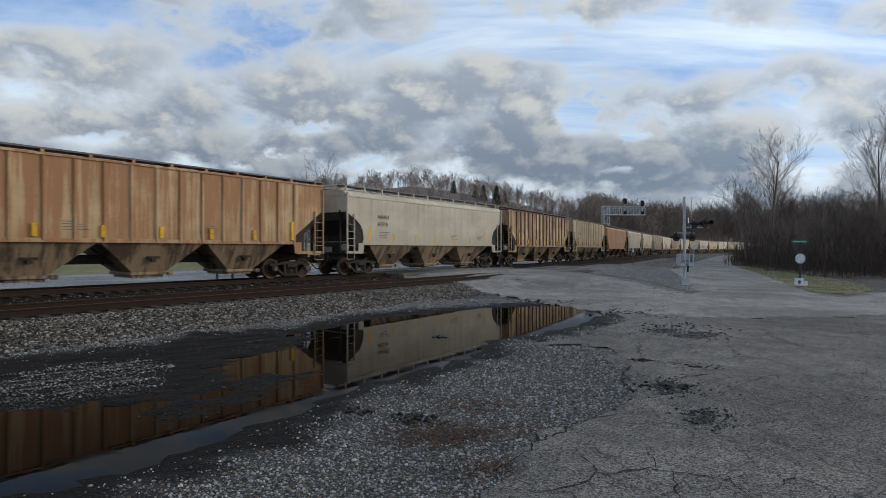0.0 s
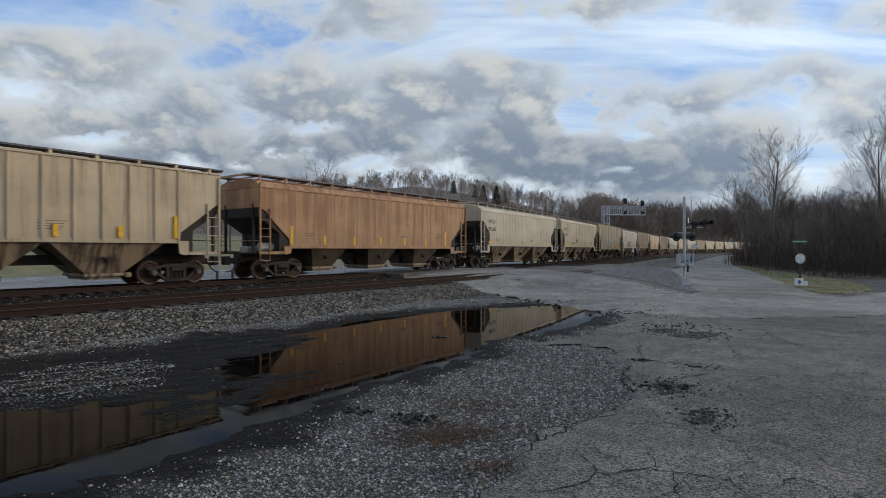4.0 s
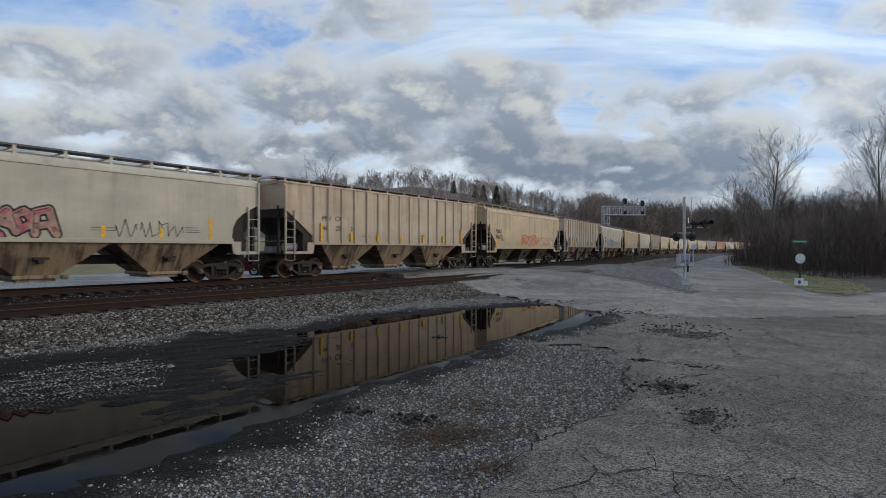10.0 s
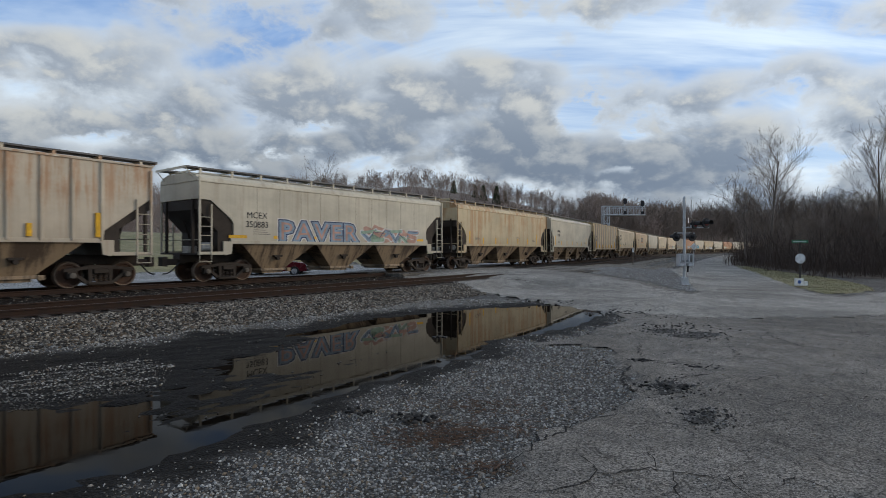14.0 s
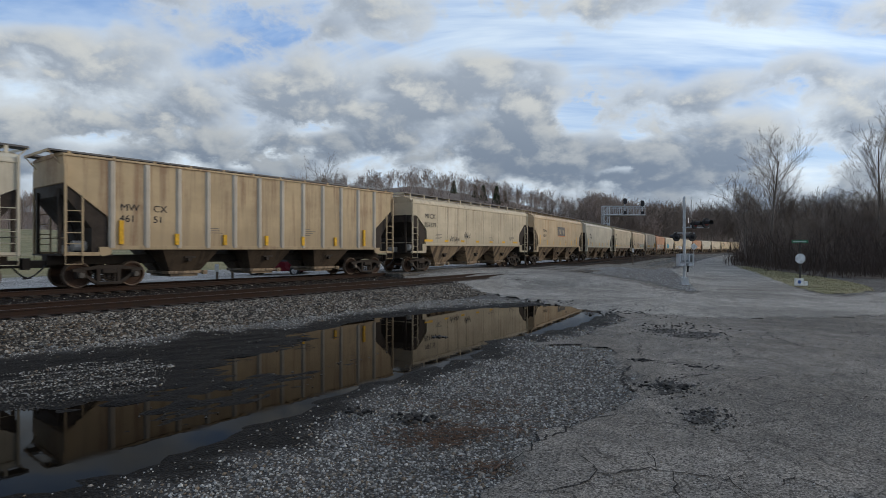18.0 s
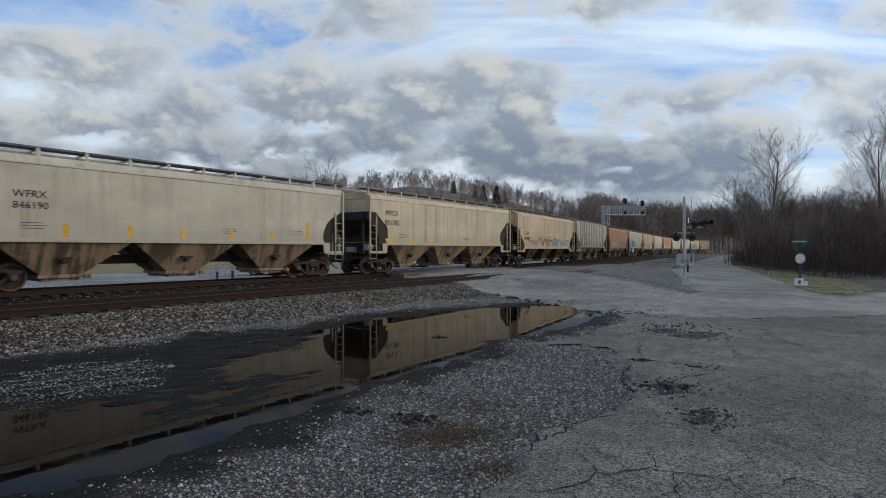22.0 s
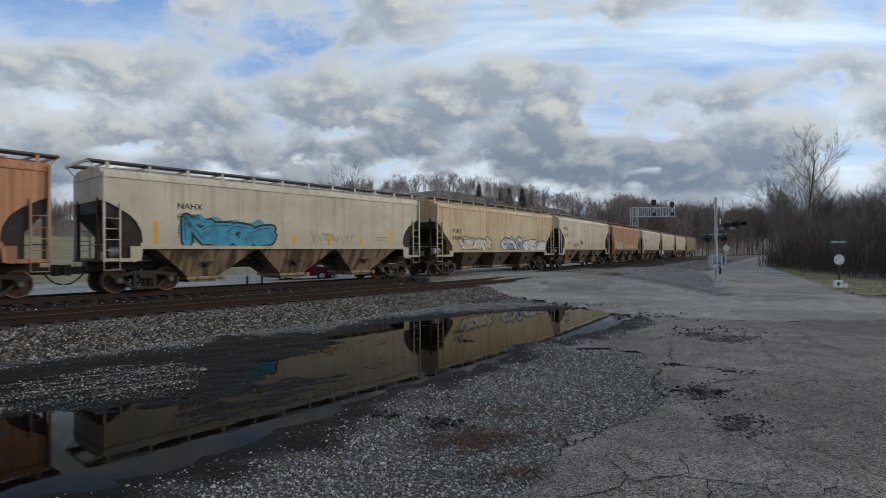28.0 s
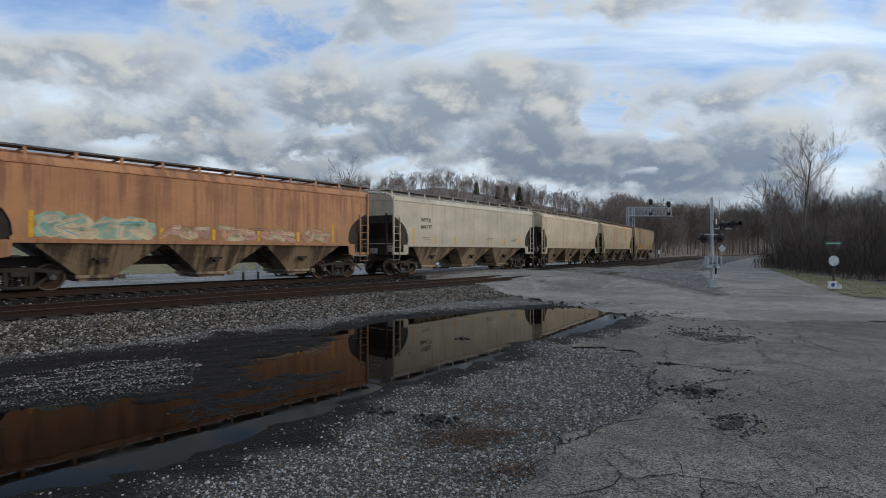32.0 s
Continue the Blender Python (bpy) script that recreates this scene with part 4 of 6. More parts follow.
def bare_tree(seed, h, trunk_r, spread=0.55, fork=0.35, depth=4, twig=0.010, lean=0.03, dense=1.0, reach=0.50):
    """Trunk and crown meshes of a leafless broadleaf tree, base at the origin."""
    r = random.Random(seed)
    trunk, crown = Limbs(), Limbs()

    def limb(start, d, length, rad, level):
        n = {0: 9, 1: 6, 2: 5, 3: 4}.get(level, 3)
        pts, p = [start], start
        wob = 0.035 + 0.026 * level
        for i in range(n):
            d = (d + Vector((r.gauss(0, wob), r.gauss(0, wob), r.gauss(0, wob * 0.6) + (0.05 if level else 0.02)))).normalized()
            p = p + d * (length / n)
            pts.append(p)
        end = max(twig, rad * (0.22 if level == 0 else 0.3))
        radii = [rad + (end - rad) * (i / n) ** (0.8 if level else 1.0) for i in range(n + 1)]
        if level == 0:
            radii[0] *= 1.35
        (trunk if level == 0 else crown).tube(pts, radii, (7, 5, 4, 3, 3)[min(level, 4)])
        if level >= depth:
            return
        kids = int((13, 7, 6, 5)[min(level, 3)] * dense)
        lo = fork if level == 0 else 0.18
        for k in range(kids):
            u = lo + (1 - lo) * (k + r.random()) / kids
            i = min(n - 1, int(u * n))
            q = pts[i].lerp(pts[i + 1], u * n - i)
            dd = pts[i + 1] - pts[i]
            side = Vector((r.gauss(0, 1), r.gauss(0, 1), 0.15 * r.random()))
            side = (side - dd.normalized() * side.dot(dd.normalized())).normalized()
            ang = spread * (0.7 + 0.6 * r.random()) * (1.15 if level == 0 else 1.0)
            nd = (dd.normalized() * math.cos(ang) + side * math.sin(ang)).normalized()
            L = length * (reach - reach * 0.44 * (u - lo) if level == 0 else 0.52) * (0.7 + 0.5 * r.random())
            limb(q, nd, L, max(twig, radii[i] * (0.42 if level == 0 else 0.55)), level + 1)

    limb(Vector((0, 0, -0.3)), Vector((r.gauss(0, lean), r.gauss(0, lean), 1)), h, trunk_r, 0)
    k = h / max(v.z for v in trunk.v + crown.v)
    for L in (trunk, crown):
        L.v = [v * k for v in L.v]
    return trunk, crown


def tree_pair(seed, h, rad, **kw):
    t, c = bare_tree(seed, h, rad, **kw)
    return t.mesh("trunk", BARK), c.mesh("crown", TWIG)


def plant(kind, x, y, scale, rz, label, z=None, group="bare trees of the wood"):
    t = thing("tree", label, "tree", group)
    part("trunk", kind[0], None, t)
    part("crown", kind[1], None, t)
    if z is None:
        z = float(heights(np.array([[x]]), np.array([[y]]))[0, 0])
    t.matrix_basis = Matrix.Translation((x, y, z)) @ pose(0, 0, 0, 0, 0, rz) @ Matrix.Diagonal((scale, scale, scale, 1))
    return t


WOOD_H = (11.0, 10.0, 12.0, 8.0, 9.0)
WOOD = [tree_pair(11, 11.0, 0.15, spread=0.48, fork=0.30, depth=3, twig=0.011, dense=1.25),
        tree_pair(12, 10.0, 0.11, spread=0.40, fork=0.38, depth=3, twig=0.011, dense=1.2, reach=0.4),
        tree_pair(13, 12.0, 0.17, spread=0.52, fork=0.30, depth=3, twig=0.011, dense=1.3),
        tree_pair(14, 8.0, 0.08, spread=0.55, fork=0.2, depth=3, twig=0.010, dense=1.2),
        tree_pair(15, 9.0, 0.10, spread=0.42, fork=0.25, depth=3, twig=0.010, lean=0.10, dense=1.2, reach=0.4)]
TALL = tree_pair(23, 17.4, 0.30, spread=0.60, fork=0.40, depth=4, twig=0.006, dense=1.15, reach=0.36)
TALL2 = tree_pair(26, 14.6, 0.19, spread=0.46, fork=0.34, depth=4, twig=0.0055, dense=1.15, reach=0.32)
plant(TALL, 38.3, 63.0, 1.0, 40, "tall bare tree with a wide forked crown", z=0.0)
plant(TALL2, 36.6, 45.0, 1.0, 0, "tall slender bare tree", z=0.0)
plant(WOOD[2], 37.6, 67.0, 1.02, 130, "tall slender bare tree", z=0.0)
plant(WOOD[0], 41.8, 67.0, 1.12, 250, "tall slender bare tree", z=0.0)
plant(WOOD[1], 36.1, 64.0, 1.05, 70, "slender bare tree at the edge of the wood", z=0.0)
plant(WOOD[0], -17.0, 78.0, 1.46, 10, "bare tree behind the tracks", z=0.1)

rw = random.Random(8)
count = 0
while count < 230:
    X = rw.uniform(29, 95)
    Y = rw.uniform(35, 125)
    u = X / Y
    # the wood's edge bends away beside the road
    edge = 0.552 if Y > 60 else 0.552 + (60 - Y) * 0.0066
    if u < edge + 0.012 or u > 1.15:
        continue
    k = rw.randrange(5)
    plant(WOOD[k], X, Y, rw.uniform(0.68, 1.06) * (1.95 + 0.112 * min(Y, 90)) / WOOD_H[k], rw.uniform(0, 360), "bare grey-brown woodland tree", z=0.0)
    count += 1


def brush(name, label, spots, seed, hgt, stems, material):
    """A tangle of thin upright stems and twigs, joined."""
    r = random.Random(seed)
    L = Limbs()
    for x, y, z0 in spots:
        size = r.choice((0.35, 0.5, 0.7, 1.0, 1.5))
        for k in range(int(stems * (0.5 + size * 0.6))):
            p = Vector((x + r.gauss(0, 1.0), y + r.gauss(0, 1.0), z0 - 0.1))
            d = Vector((r.gauss(0, 0.28), r.gauss(0, 0.28), 1)).normalized()
            h = hgt * r.uniform(0.3, 1.1) * size
            q = p + d * h * 0.5
            e = q + (d + Vector((r.gauss(0, 0.25), r.gauss(0, 0.25), 0.1))).normalized() * h * 0.5
            L.tube([p, q, e], [0.022, 0.016, 0.008], 3)
            for b in range(5):
                s = p.lerp(e, r.uniform(0.25, 0.95))
                t = s + Vector((r.gauss(0, 0.5), r.gauss(0, 0.5), r.uniform(0.1, 0.6))) * h * 0.22
                L.tube([s, t], [0.010, 0.005], 3)
    return tagged(new(name, L.mesh(name, material)), label, "brush", kind="stuff")


spots = []
while len(spots) < 460:
    X, Y = rw.uniform(25, 95), rw.uniform(34.5, 100)
    edge = 0.552 if Y > 60 else 0.552 + (60 - Y) * 0.0066
    if edge < X / Y < 1.1 and (X / Y < edge + 0.16 or rw.random() < 0.5):
        spots.append((X, Y, 0.05))
for k in range(70):
    Y = rw.uniform(42, 52)
    spots.append((Y * rw.uniform(0.74, 0.86), Y, 0.05))
# the wood's inner shade is put into the dark browns of brush and floor
brush("undergrowth", "dense leafless undergrowth at the wood's edge", spots, 3, 2.7, 20, plain("shade_toned_brush_stems", (0.075, 0.056, 0.046), 0.95, 0, 0.4, 1.0))
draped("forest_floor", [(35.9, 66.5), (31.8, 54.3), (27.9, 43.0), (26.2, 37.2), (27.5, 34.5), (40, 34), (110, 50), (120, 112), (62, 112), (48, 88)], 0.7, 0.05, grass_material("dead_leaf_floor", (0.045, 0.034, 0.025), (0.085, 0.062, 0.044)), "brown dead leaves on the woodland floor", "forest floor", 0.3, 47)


# ---- wooded hill behind the railway ----
def ridge(u):
    """Height of the skyline over the eye, as a slope, for a bearing u = across / ahead."""
    return float(np.interp(u, [-1.4, -0.85, -0.6, -0.3, -0.15, -0.05, 0.05, 0.12, 0.2, 0.3, 0.4, 0.55, 0.9],
                           [0.095, 0.100, 0.112, 0.124, 0.136, 0.146, 0.131, 0.118, 0.098, 0.078, 0.062, 0.055, 0.05]))


def hill_foot(u):
    """How far off the slope begins at a bearing: behind the bend of the line."""
    return float(np.interp(u, [-1.6, 0.2, 0.30, 0.38, 0.44, 0.54, 0.62, 1.0], [105, 110, 135, 175, 235, 325, 345, 345]))


def hill_z(x, y):
    d = math.hypot(x, y)
    u = x / max(y, 1.0)
    foot = hill_foot(u)
    top = max(300.0, foot + 90.0)
    full = ridge(u) * top / math.sqrt(1 + u * u) - 6.5
    t = min(1.0, max(0.0, (d - foot - 15.0) / (top + 10.0 - foot - 15.0)))
    return 0.2 + full * t * t * (3 - 2 * t) * (1.0 if d < top + 30 else max(0.3, 1 - (d - top - 30) / 500))


def make_hill():
    verts, faces = [], []
    nu, nd = 90, 30
    for i in range(nu):
        a = math.atan(-1.6) + (math.atan(1.0) - math.atan(-1.6)) * i / (nu - 1)
        for j in range(nd):
            d = hill_foot(math.tan(a)) + 420 * j / (nd - 1)
            x, y = d * math.sin(a), d * math.cos(a)
            verts.append((x, y, hill_z(x, y) + (0 if j else -2) + 0.8 * noise.noise((x * 0.03, y * 0.03, 0))))
    for i in range(nu - 1):
        for j in range(nd - 1):
            a = i * nd + j
            faces.append((a, a + nd, a + nd + 1, a + 1))
    me = bpy.data.meshes.new("hill")
    me.from_pydata(verts, [], faces)
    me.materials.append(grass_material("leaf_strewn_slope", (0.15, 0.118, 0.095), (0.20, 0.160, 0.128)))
    tagged(new("hill", me), "low hillside strewn with dead leaves", "hill", kind="structure")


make_hill()


def far_tree_arrays(seed, h):
    t, c = bare_tree(seed, h, 0.16, spread=0.5, fork=0.2, depth=3, twig=0.034, lean=0.05, dense=0.7)
    n = len(t.v)
    V = np.array([v[:] for v in t.v + c.v], np.float32)
    F = [tuple(i for i in f) for f in t.f] + [tuple(i + n for i in f) for f in c.f]
    return V, np.array(F, np.int32)


def far_woods():
    r = np.random.RandomState(12)
    kinds = [far_tree_arrays(s, 12.0) for s in (31, 32, 33, 34)]
    Vs, Fs, base = [], [], 0
    n = 0
    while n < 2500:
        a = r.uniform(math.atan(-1.45), math.atan(0.75)) if n % 4 else r.uniform(math.atan(0.28), math.atan(0.66))
        d = hill_foot(math.tan(a)) + 8 + 225 * r.rand() ** 0.8
        x, y = d * math.sin(a), d * math.cos(a)
        V, Fc = kinds[r.randint(4)]
        s, t = (0.58 + 0.40 * r.rand()) * (1.0 if x / y < 0.26 else 1.45), r.rand() * 6.28
        R = np.array([[math.cos(t), -math.sin(t), 0], [math.sin(t), math.cos(t), 0], [0, 0, 1]], np.float32) * s
        Vs.append(V @ R.T + np.array([x, y, hill_z(x, y)], np.float32))
        Fs.append(Fc + base)
        base += len(V)
        n += 1
    V, Fc = np.concatenate(Vs), np.concatenate(Fs)
    me = bpy.data.meshes.new("far_woods")
    me.vertices.add(len(V))
    me.vertices.foreach_set("co", V.reshape(-1))
    me.loops.add(Fc.size)
    me.loops.foreach_set("vertex_index", Fc.reshape(-1))
    me.polygons.add(len(Fc))
    me.polygons.foreach_set("loop_start", np.arange(0, Fc.size, 4, dtype=np.int32))
    me.update(calc_edges=True)
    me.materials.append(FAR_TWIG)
    tagged(new("far_woods", me), "leafless grey-brown woods covering the hill", "woods", kind="stuff")


far_woods()


def pine_mesh(seed, h):
    r = random.Random(seed)
    verts, faces = [], []
    for i in range(900):
        u = r.random() ** 0.8
        rad = (1 - u) * h * 0.22 + 0.3
        t, d = r.random() * 6.28, math.sqrt(r.random())
        c = Vector((math.cos(t) * rad * d, math.sin(t) * rad * d, h * (0.15 + 0.85 * u) - d * 0.4))
        for _ in range(3):
            w = Vector((r.gauss(0, 1), r.gauss(0, 1), r.gauss(0, 0.6))).normalized() * r.uniform(0.35, 0.8)
            k = len(verts)
            sd = w.orthogonal().normalized() * 0.16
            verts.extend([(c + sd)[:], (c - sd)[:], (c + w)[:]])
            faces.append((k, k + 1, k + 2))
    crown = bpy.data.meshes.new("crown")
    crown.from_pydata(verts, [], faces)
    crown.materials.append(NEEDLE)
    L = Limbs()
    L.tube([Vector((0, 0, -0.5)), Vector((0, 0, h * 0.5)), Vector((0, 0, h * 0.97))], [0.22, 0.13, 0.03], 6)
    return L.mesh("trunk", BARK), crown


PINE = [pine_mesh(s, 12.0) for s in (1, 2)]
for u, d, s in ((0.075, 255, 1.0), (0.10, 250, 1.1), (0.115, 258, 0.9), (0.262, 205, 0.85), (0.275, 210, 1.0), (0.29, 200, 0.8), (0.06, 265, 0.9),
                (0.02, 270, 0.9), (0.305, 212, 0.75)):
    a = math.atan(u)
    x, y = d * math.sin(a), d * math.cos(a)
    plant(PINE[int(d) % 2], x, y, s, 40 * d, "dark green pine among bare trees", z=hill_z(x, y) - 4.5, group="pines on the hill")
# row of bare trees on the far side of the line, towards the bend
for k in range(120):
    s = rw.uniform(85, 330)
    x, y, _ = on_line(s, -rw.uniform(9, 40))
    k = rw.randrange(3)
    plant(WOOD[k], x, y, rw.uniform(0.72, 1.08) * (1.9 + 0.092 * y) / WOOD_H[k], rw.uniform(0, 360), "bare tree beyond the railway bend", z=0.1, group="bare trees beyond the line")
for k in range(26):
    s = rw.uniform(-120, 20)
    x, y, _ = on_line(s, -rw.uniform(72, 100))
    plant(WOOD[rw.randrange(3)], x, y, rw.uniform(0.5, 0.72), rw.uniform(0, 360), "bare tree above the lawn", group="bare trees above the lawn")

# ================= signals and signs =================
SILVER = plain("silver_mast_paint", (0.48, 0.50, 0.52), 0.45, 0.4, 0.2, 5.0)
BLACK = plain("signal_black", (0.022, 0.022, 0.024), 0.55)
WHITE = plain("sign_white", (0.72, 0.72, 0.70), 0.5)
SIGN_BACK = plain("bare_aluminium", (0.52, 0.54, 0.56), 0.45, 0.5)
REDP = plain("sign_red", (0.50, 0.04, 0.04), 0.5)
GREENP = plain("street_sign_green", (0.02, 0.14, 0.07), 0.5)
LENS = plain("red_lens", (0.10, 0.01, 0.01), 0.2)
WOODPOST = plain("weathered_post", (0.14, 0.11, 0.085), 0.9)


def light_head(parent, x, y, z, face, big=1.0):
    """A flashing-light unit: round background, hood and lens, facing the bearing given in degrees."""
    m = pose(x, y, z, 0, 0, face)
    bm = bmesh.new()
    rod(bm, (0, -0.03, 0), (0, 0.03, 0), 0.26 * big, 20)
    rod(bm, (0, 0.03, 0), (0, 0.22, 0), 0.13 * big, 12, 0.09 * big)
    bmesh.ops.transform(bm, matrix=m, verts=bm.verts)
    h = part("light_head", bm, BLACK, parent, "black round flasher background")
    bm = bmesh.new()
    n = 12
    ring = []
    for i in range(n + 1):
        t = math.radians(-20 + 220 * i / n)
        ring.append([bm.verts.new((math.cos(t) * q * big, yy, math.sin(t) * q * big)) for q, yy in ((0.165, -0.03), (0.15, -0.34), (0.14, -0.34), (0.155, -0.03))])
    for a, b in zip(ring, ring[1:]):
        for i in range(4):
            bm.faces.new((a[i], a[(i + 1) % 4], b[(i + 1) % 4], b[i]))
    bmesh.ops.transform(bm, matrix=m, verts=bm.verts)
    part("hood", bm, BLACK, h)
    bm = bmesh.new()
    rod(bm, (0, -0.035, 0), (0, -0.05, 0), 0.14 * big, 16)
    bmesh.ops.transform(bm, matrix=m, verts=bm.verts)
    part("lens", bm, LENS, h, "unlit red lens")


def crossing_signal(x, y, z):
    sg = thing("crossing_signal", "silver railway crossing signal mast with crossbuck and flashers", "crossing signal")
    bm = bmesh.new()
    rod(bm, (0, 0, 0.15), (0, 0, 4.62), 0.075, 14)
    rod(bm, (0, 0, 4.62), (0, 0, 4.70), 0.09, 14, 0.02)
    part("mast", bm, SILVER, sg)
    bm = bmesh.new()
    box(bm, -0.24, 0.24, -0.24, 0.24, 0.0, 0.06, 0.01)
    prism(bm, [(-0.2, 0.06), (0.2, 0.06), (0.13, 0.42), (-0.13, 0.42)], -0.16, 0.16)
    part("base", bm, SILVER, sg, "cast mast foot")
    for k, sx in enumerate((-1, 1)):
        bm = bmesh.new()
        v = box(bm, -0.62, 0.62, -0.012, 0.012, -0.115, 0.115)
        bmesh.ops.transform(bm, matrix=Matrix.Translation((0.30, -0.12 - 0.03 * k, 4.10)) @ pose(0, 0, 0, 0, 0, 66) @ pose(0, 0, 0, 0, 45 * sx, 0), verts=bm.verts)
        part("crossbuck_blade", bm, WHITE, sg, "white crossbuck blade seen nearly edge-on")
    bm = bmesh.new()
    box(bm, -0.24, 0.24, -0.01, 0.01, -0.14, 0.14)
    bmesh.ops.transform(bm, matrix=Matrix.Translation((0.16, -0.12, 3.42)) @ pose(0, 0, 0, 0, 0, 62), verts=bm.verts)
    part("tracks_plate", bm, WHITE, sg)
    bm = bmesh.new()
    rod(bm, (-0.1, 0, 3.05), (1.35, 0.1, 3.05), 0.035, 8)
    rod(bm, (0.35, 0.0, 3.05), (0.35, 0.0, 3.18), 0.03, 8)
    part("flasher_arm", bm, SILVER, sg)
    light_head(sg, 0.52, -0.05, 3.22, 35, 1.0)
    light_head(sg, 1.18, 0.05, 3.28, 20, 1.05)
    bm = bmesh.new()
    rod(bm, (-0.55, 0, 2.75), (0.55, 0, 2.75), 0.03, 8)
    part("cross_arm", bm, SILVER, sg)
    light_head(sg, -0.42, 0.0, 2.55, 200, 0.9)
    light_head(sg, 0.42, 0.0, 2.55, 200, 0.9)
    bm = bmesh.new()
    box(bm, -0.22, 0.24, -0.20, 0.24, 1.30, 1.66, 0.02)
    part("gate_mechanism", bm, SILVER, sg, "gate motor case on the mast")
    bm = bmesh.new()
    box(bm, -0.34, 0.34, -0.30, -0.25, 1.16, 1.21)
    box(bm, -0.34, 0.34, -0.30, -0.25, 1.62, 1.66)
    for bx in (-0.34, -0.12, 0.10, 0.30):
        box(bm, bx, bx + 0.05, -0.3, 0.2, 1.02, 1.64)
    box(bm, -0.30, -0.08, -0.28, -0.22, 1.02, 1.14)
    box(bm, 0.12, 0.30, -0.28, -0.22, 1.04, 1.14)
    part("gate_bracket", bm, SILVER, sg)
    bm = bmesh.new()
    rod(bm, (0.18, 0, 0.7), (0.22, 0, 1.2), 0.05, 8)
    part("conduit", bm, BLACK, sg)
    put_at(sg, x, y, z)


def put_at(ob, x, y, z, rz=0.0):
    ob.matrix_basis = pose(x, y, z, 0, 0, rz)
    return ob


crossing_signal(12.75, 28.36, 0.06)


def stop_sign(x, y, z):
    sg = thing("stop_sign", "back of a stop sign under a green street name plate", "road sign")
    bm = bmesh.new()
    box(bm, -0.035, 0.035, -0.02, 0.02, 0, 2.28)
    part("post", bm, plain("dark_sign_post", (0.05, 0.045, 0.04), 0.7), sg)
    bm = bmesh.new()
    prism(bm, [(0.27 * math.cos(math.radians(22.5 + 45 * i)), 1.42 + 0.27 * math.sin(math.radians(22.5 + 45 * i))) for i in range(8)], -0.035, -0.022)
    part("stop_plate", bm, SIGN_BACK, sg, "bare metal back of an octagonal plate")
    bm = bmesh.new()
    box(bm, -0.42, 0.42, -0.01, 0.01, 2.22, 2.36)
    pl = part("street_name_plate", bm, GREENP, sg, "green street name plate")
    for k in range(6):
        bm = bmesh.new()
        box(bm, -0.34 + k * 0.115, -0.27 + k * 0.115, -0.016, -0.008, 2.26, 2.32)
        part("letter_bar", bm, WHITE, pl)
    put_at(sg, x, y, z)


stop_sign(18.29, 27.50, 0.06)


def yard_sign(x, y, z):
    sg = thing("low_white_sign", "low white sign boards with a round blue mark", "sign")
    bm = bmesh.new()
    box(bm, -0.22, 0.22, -0.03, 0.03, 0.06, 0.42, 0.01)
    p = part("panel", bm, WHITE, sg)
    bm = bmesh.new()
    rod(bm, (0, -0.04, 0.25), (0, -0.032, 0.25), 0.09, 16)
    part("round_mark", bm, plain("mark_blue", (0.05, 0.12, 0.35), 0.5), p)
    bm = bmesh.new()
    box(bm, 0.26, 0.44, -0.03, 0.03, 0.06, 0.28, 0.01)
    part("side_panel", bm, WHITE, sg)
    for dx in (-0.18, 0.18):
        bm = bmesh.new()
        box(bm, dx - 0.015, dx + 0.015, -0.015, 0.015, -0.1, 0.2)
        part("stake", bm, WOODPOST, sg)
    put_at(sg, x, y, z)


yard_sign(17.96, 27.08, 0.06)


def diamond_sign(x, y, z):
    sg = thing("diamond_sign", "back of a diamond warning sign on a thin post", "road sign")
    bm = bmesh.new()
    box(bm, -0.04, 0.04, -0.02, 0.02, -0.2, 2.75)
    part("post", bm, SIGN_BACK, sg)
    bm = bmesh.new()
    prism(bm, [(0, 1.75), (0.52, 2.27), (0, 2.79), (-0.52, 2.27)], -0.04, -0.025)
    part("plate", bm, WHITE, sg)
    put_at(sg, x, y, z)


diamond_sign(34.53, 73.89, 0.06)


def marker_post(x, y, z, h, label):
    sg = thing("marker_post", label, "post", "trackside posts")
    bm = bmesh.new()
    box(bm, -0.05, 0.05, -0.05, 0.05, -0.1, h, 0.01)
    part("post", bm, WOODPOST, sg)
    bm = bmesh.new()
    box(bm, -0.11, 0.11, -0.07, -0.052, h - 0.35, h + 0.05)
    part("plate", bm, WHITE, sg)
    put_at(sg, x, y, z)


marker_post(19.59, 55.39, 0.3, 1.7, "short trackside post with a white plate")
for s, o, h in ((-13.5, -5.0, 0.8), (-12.6, -5.0, 0.8)):
    x, y, _ = on_line(s, o)
    marker_post(x, y, 0.3, h, "thin stake beyond the tracks")


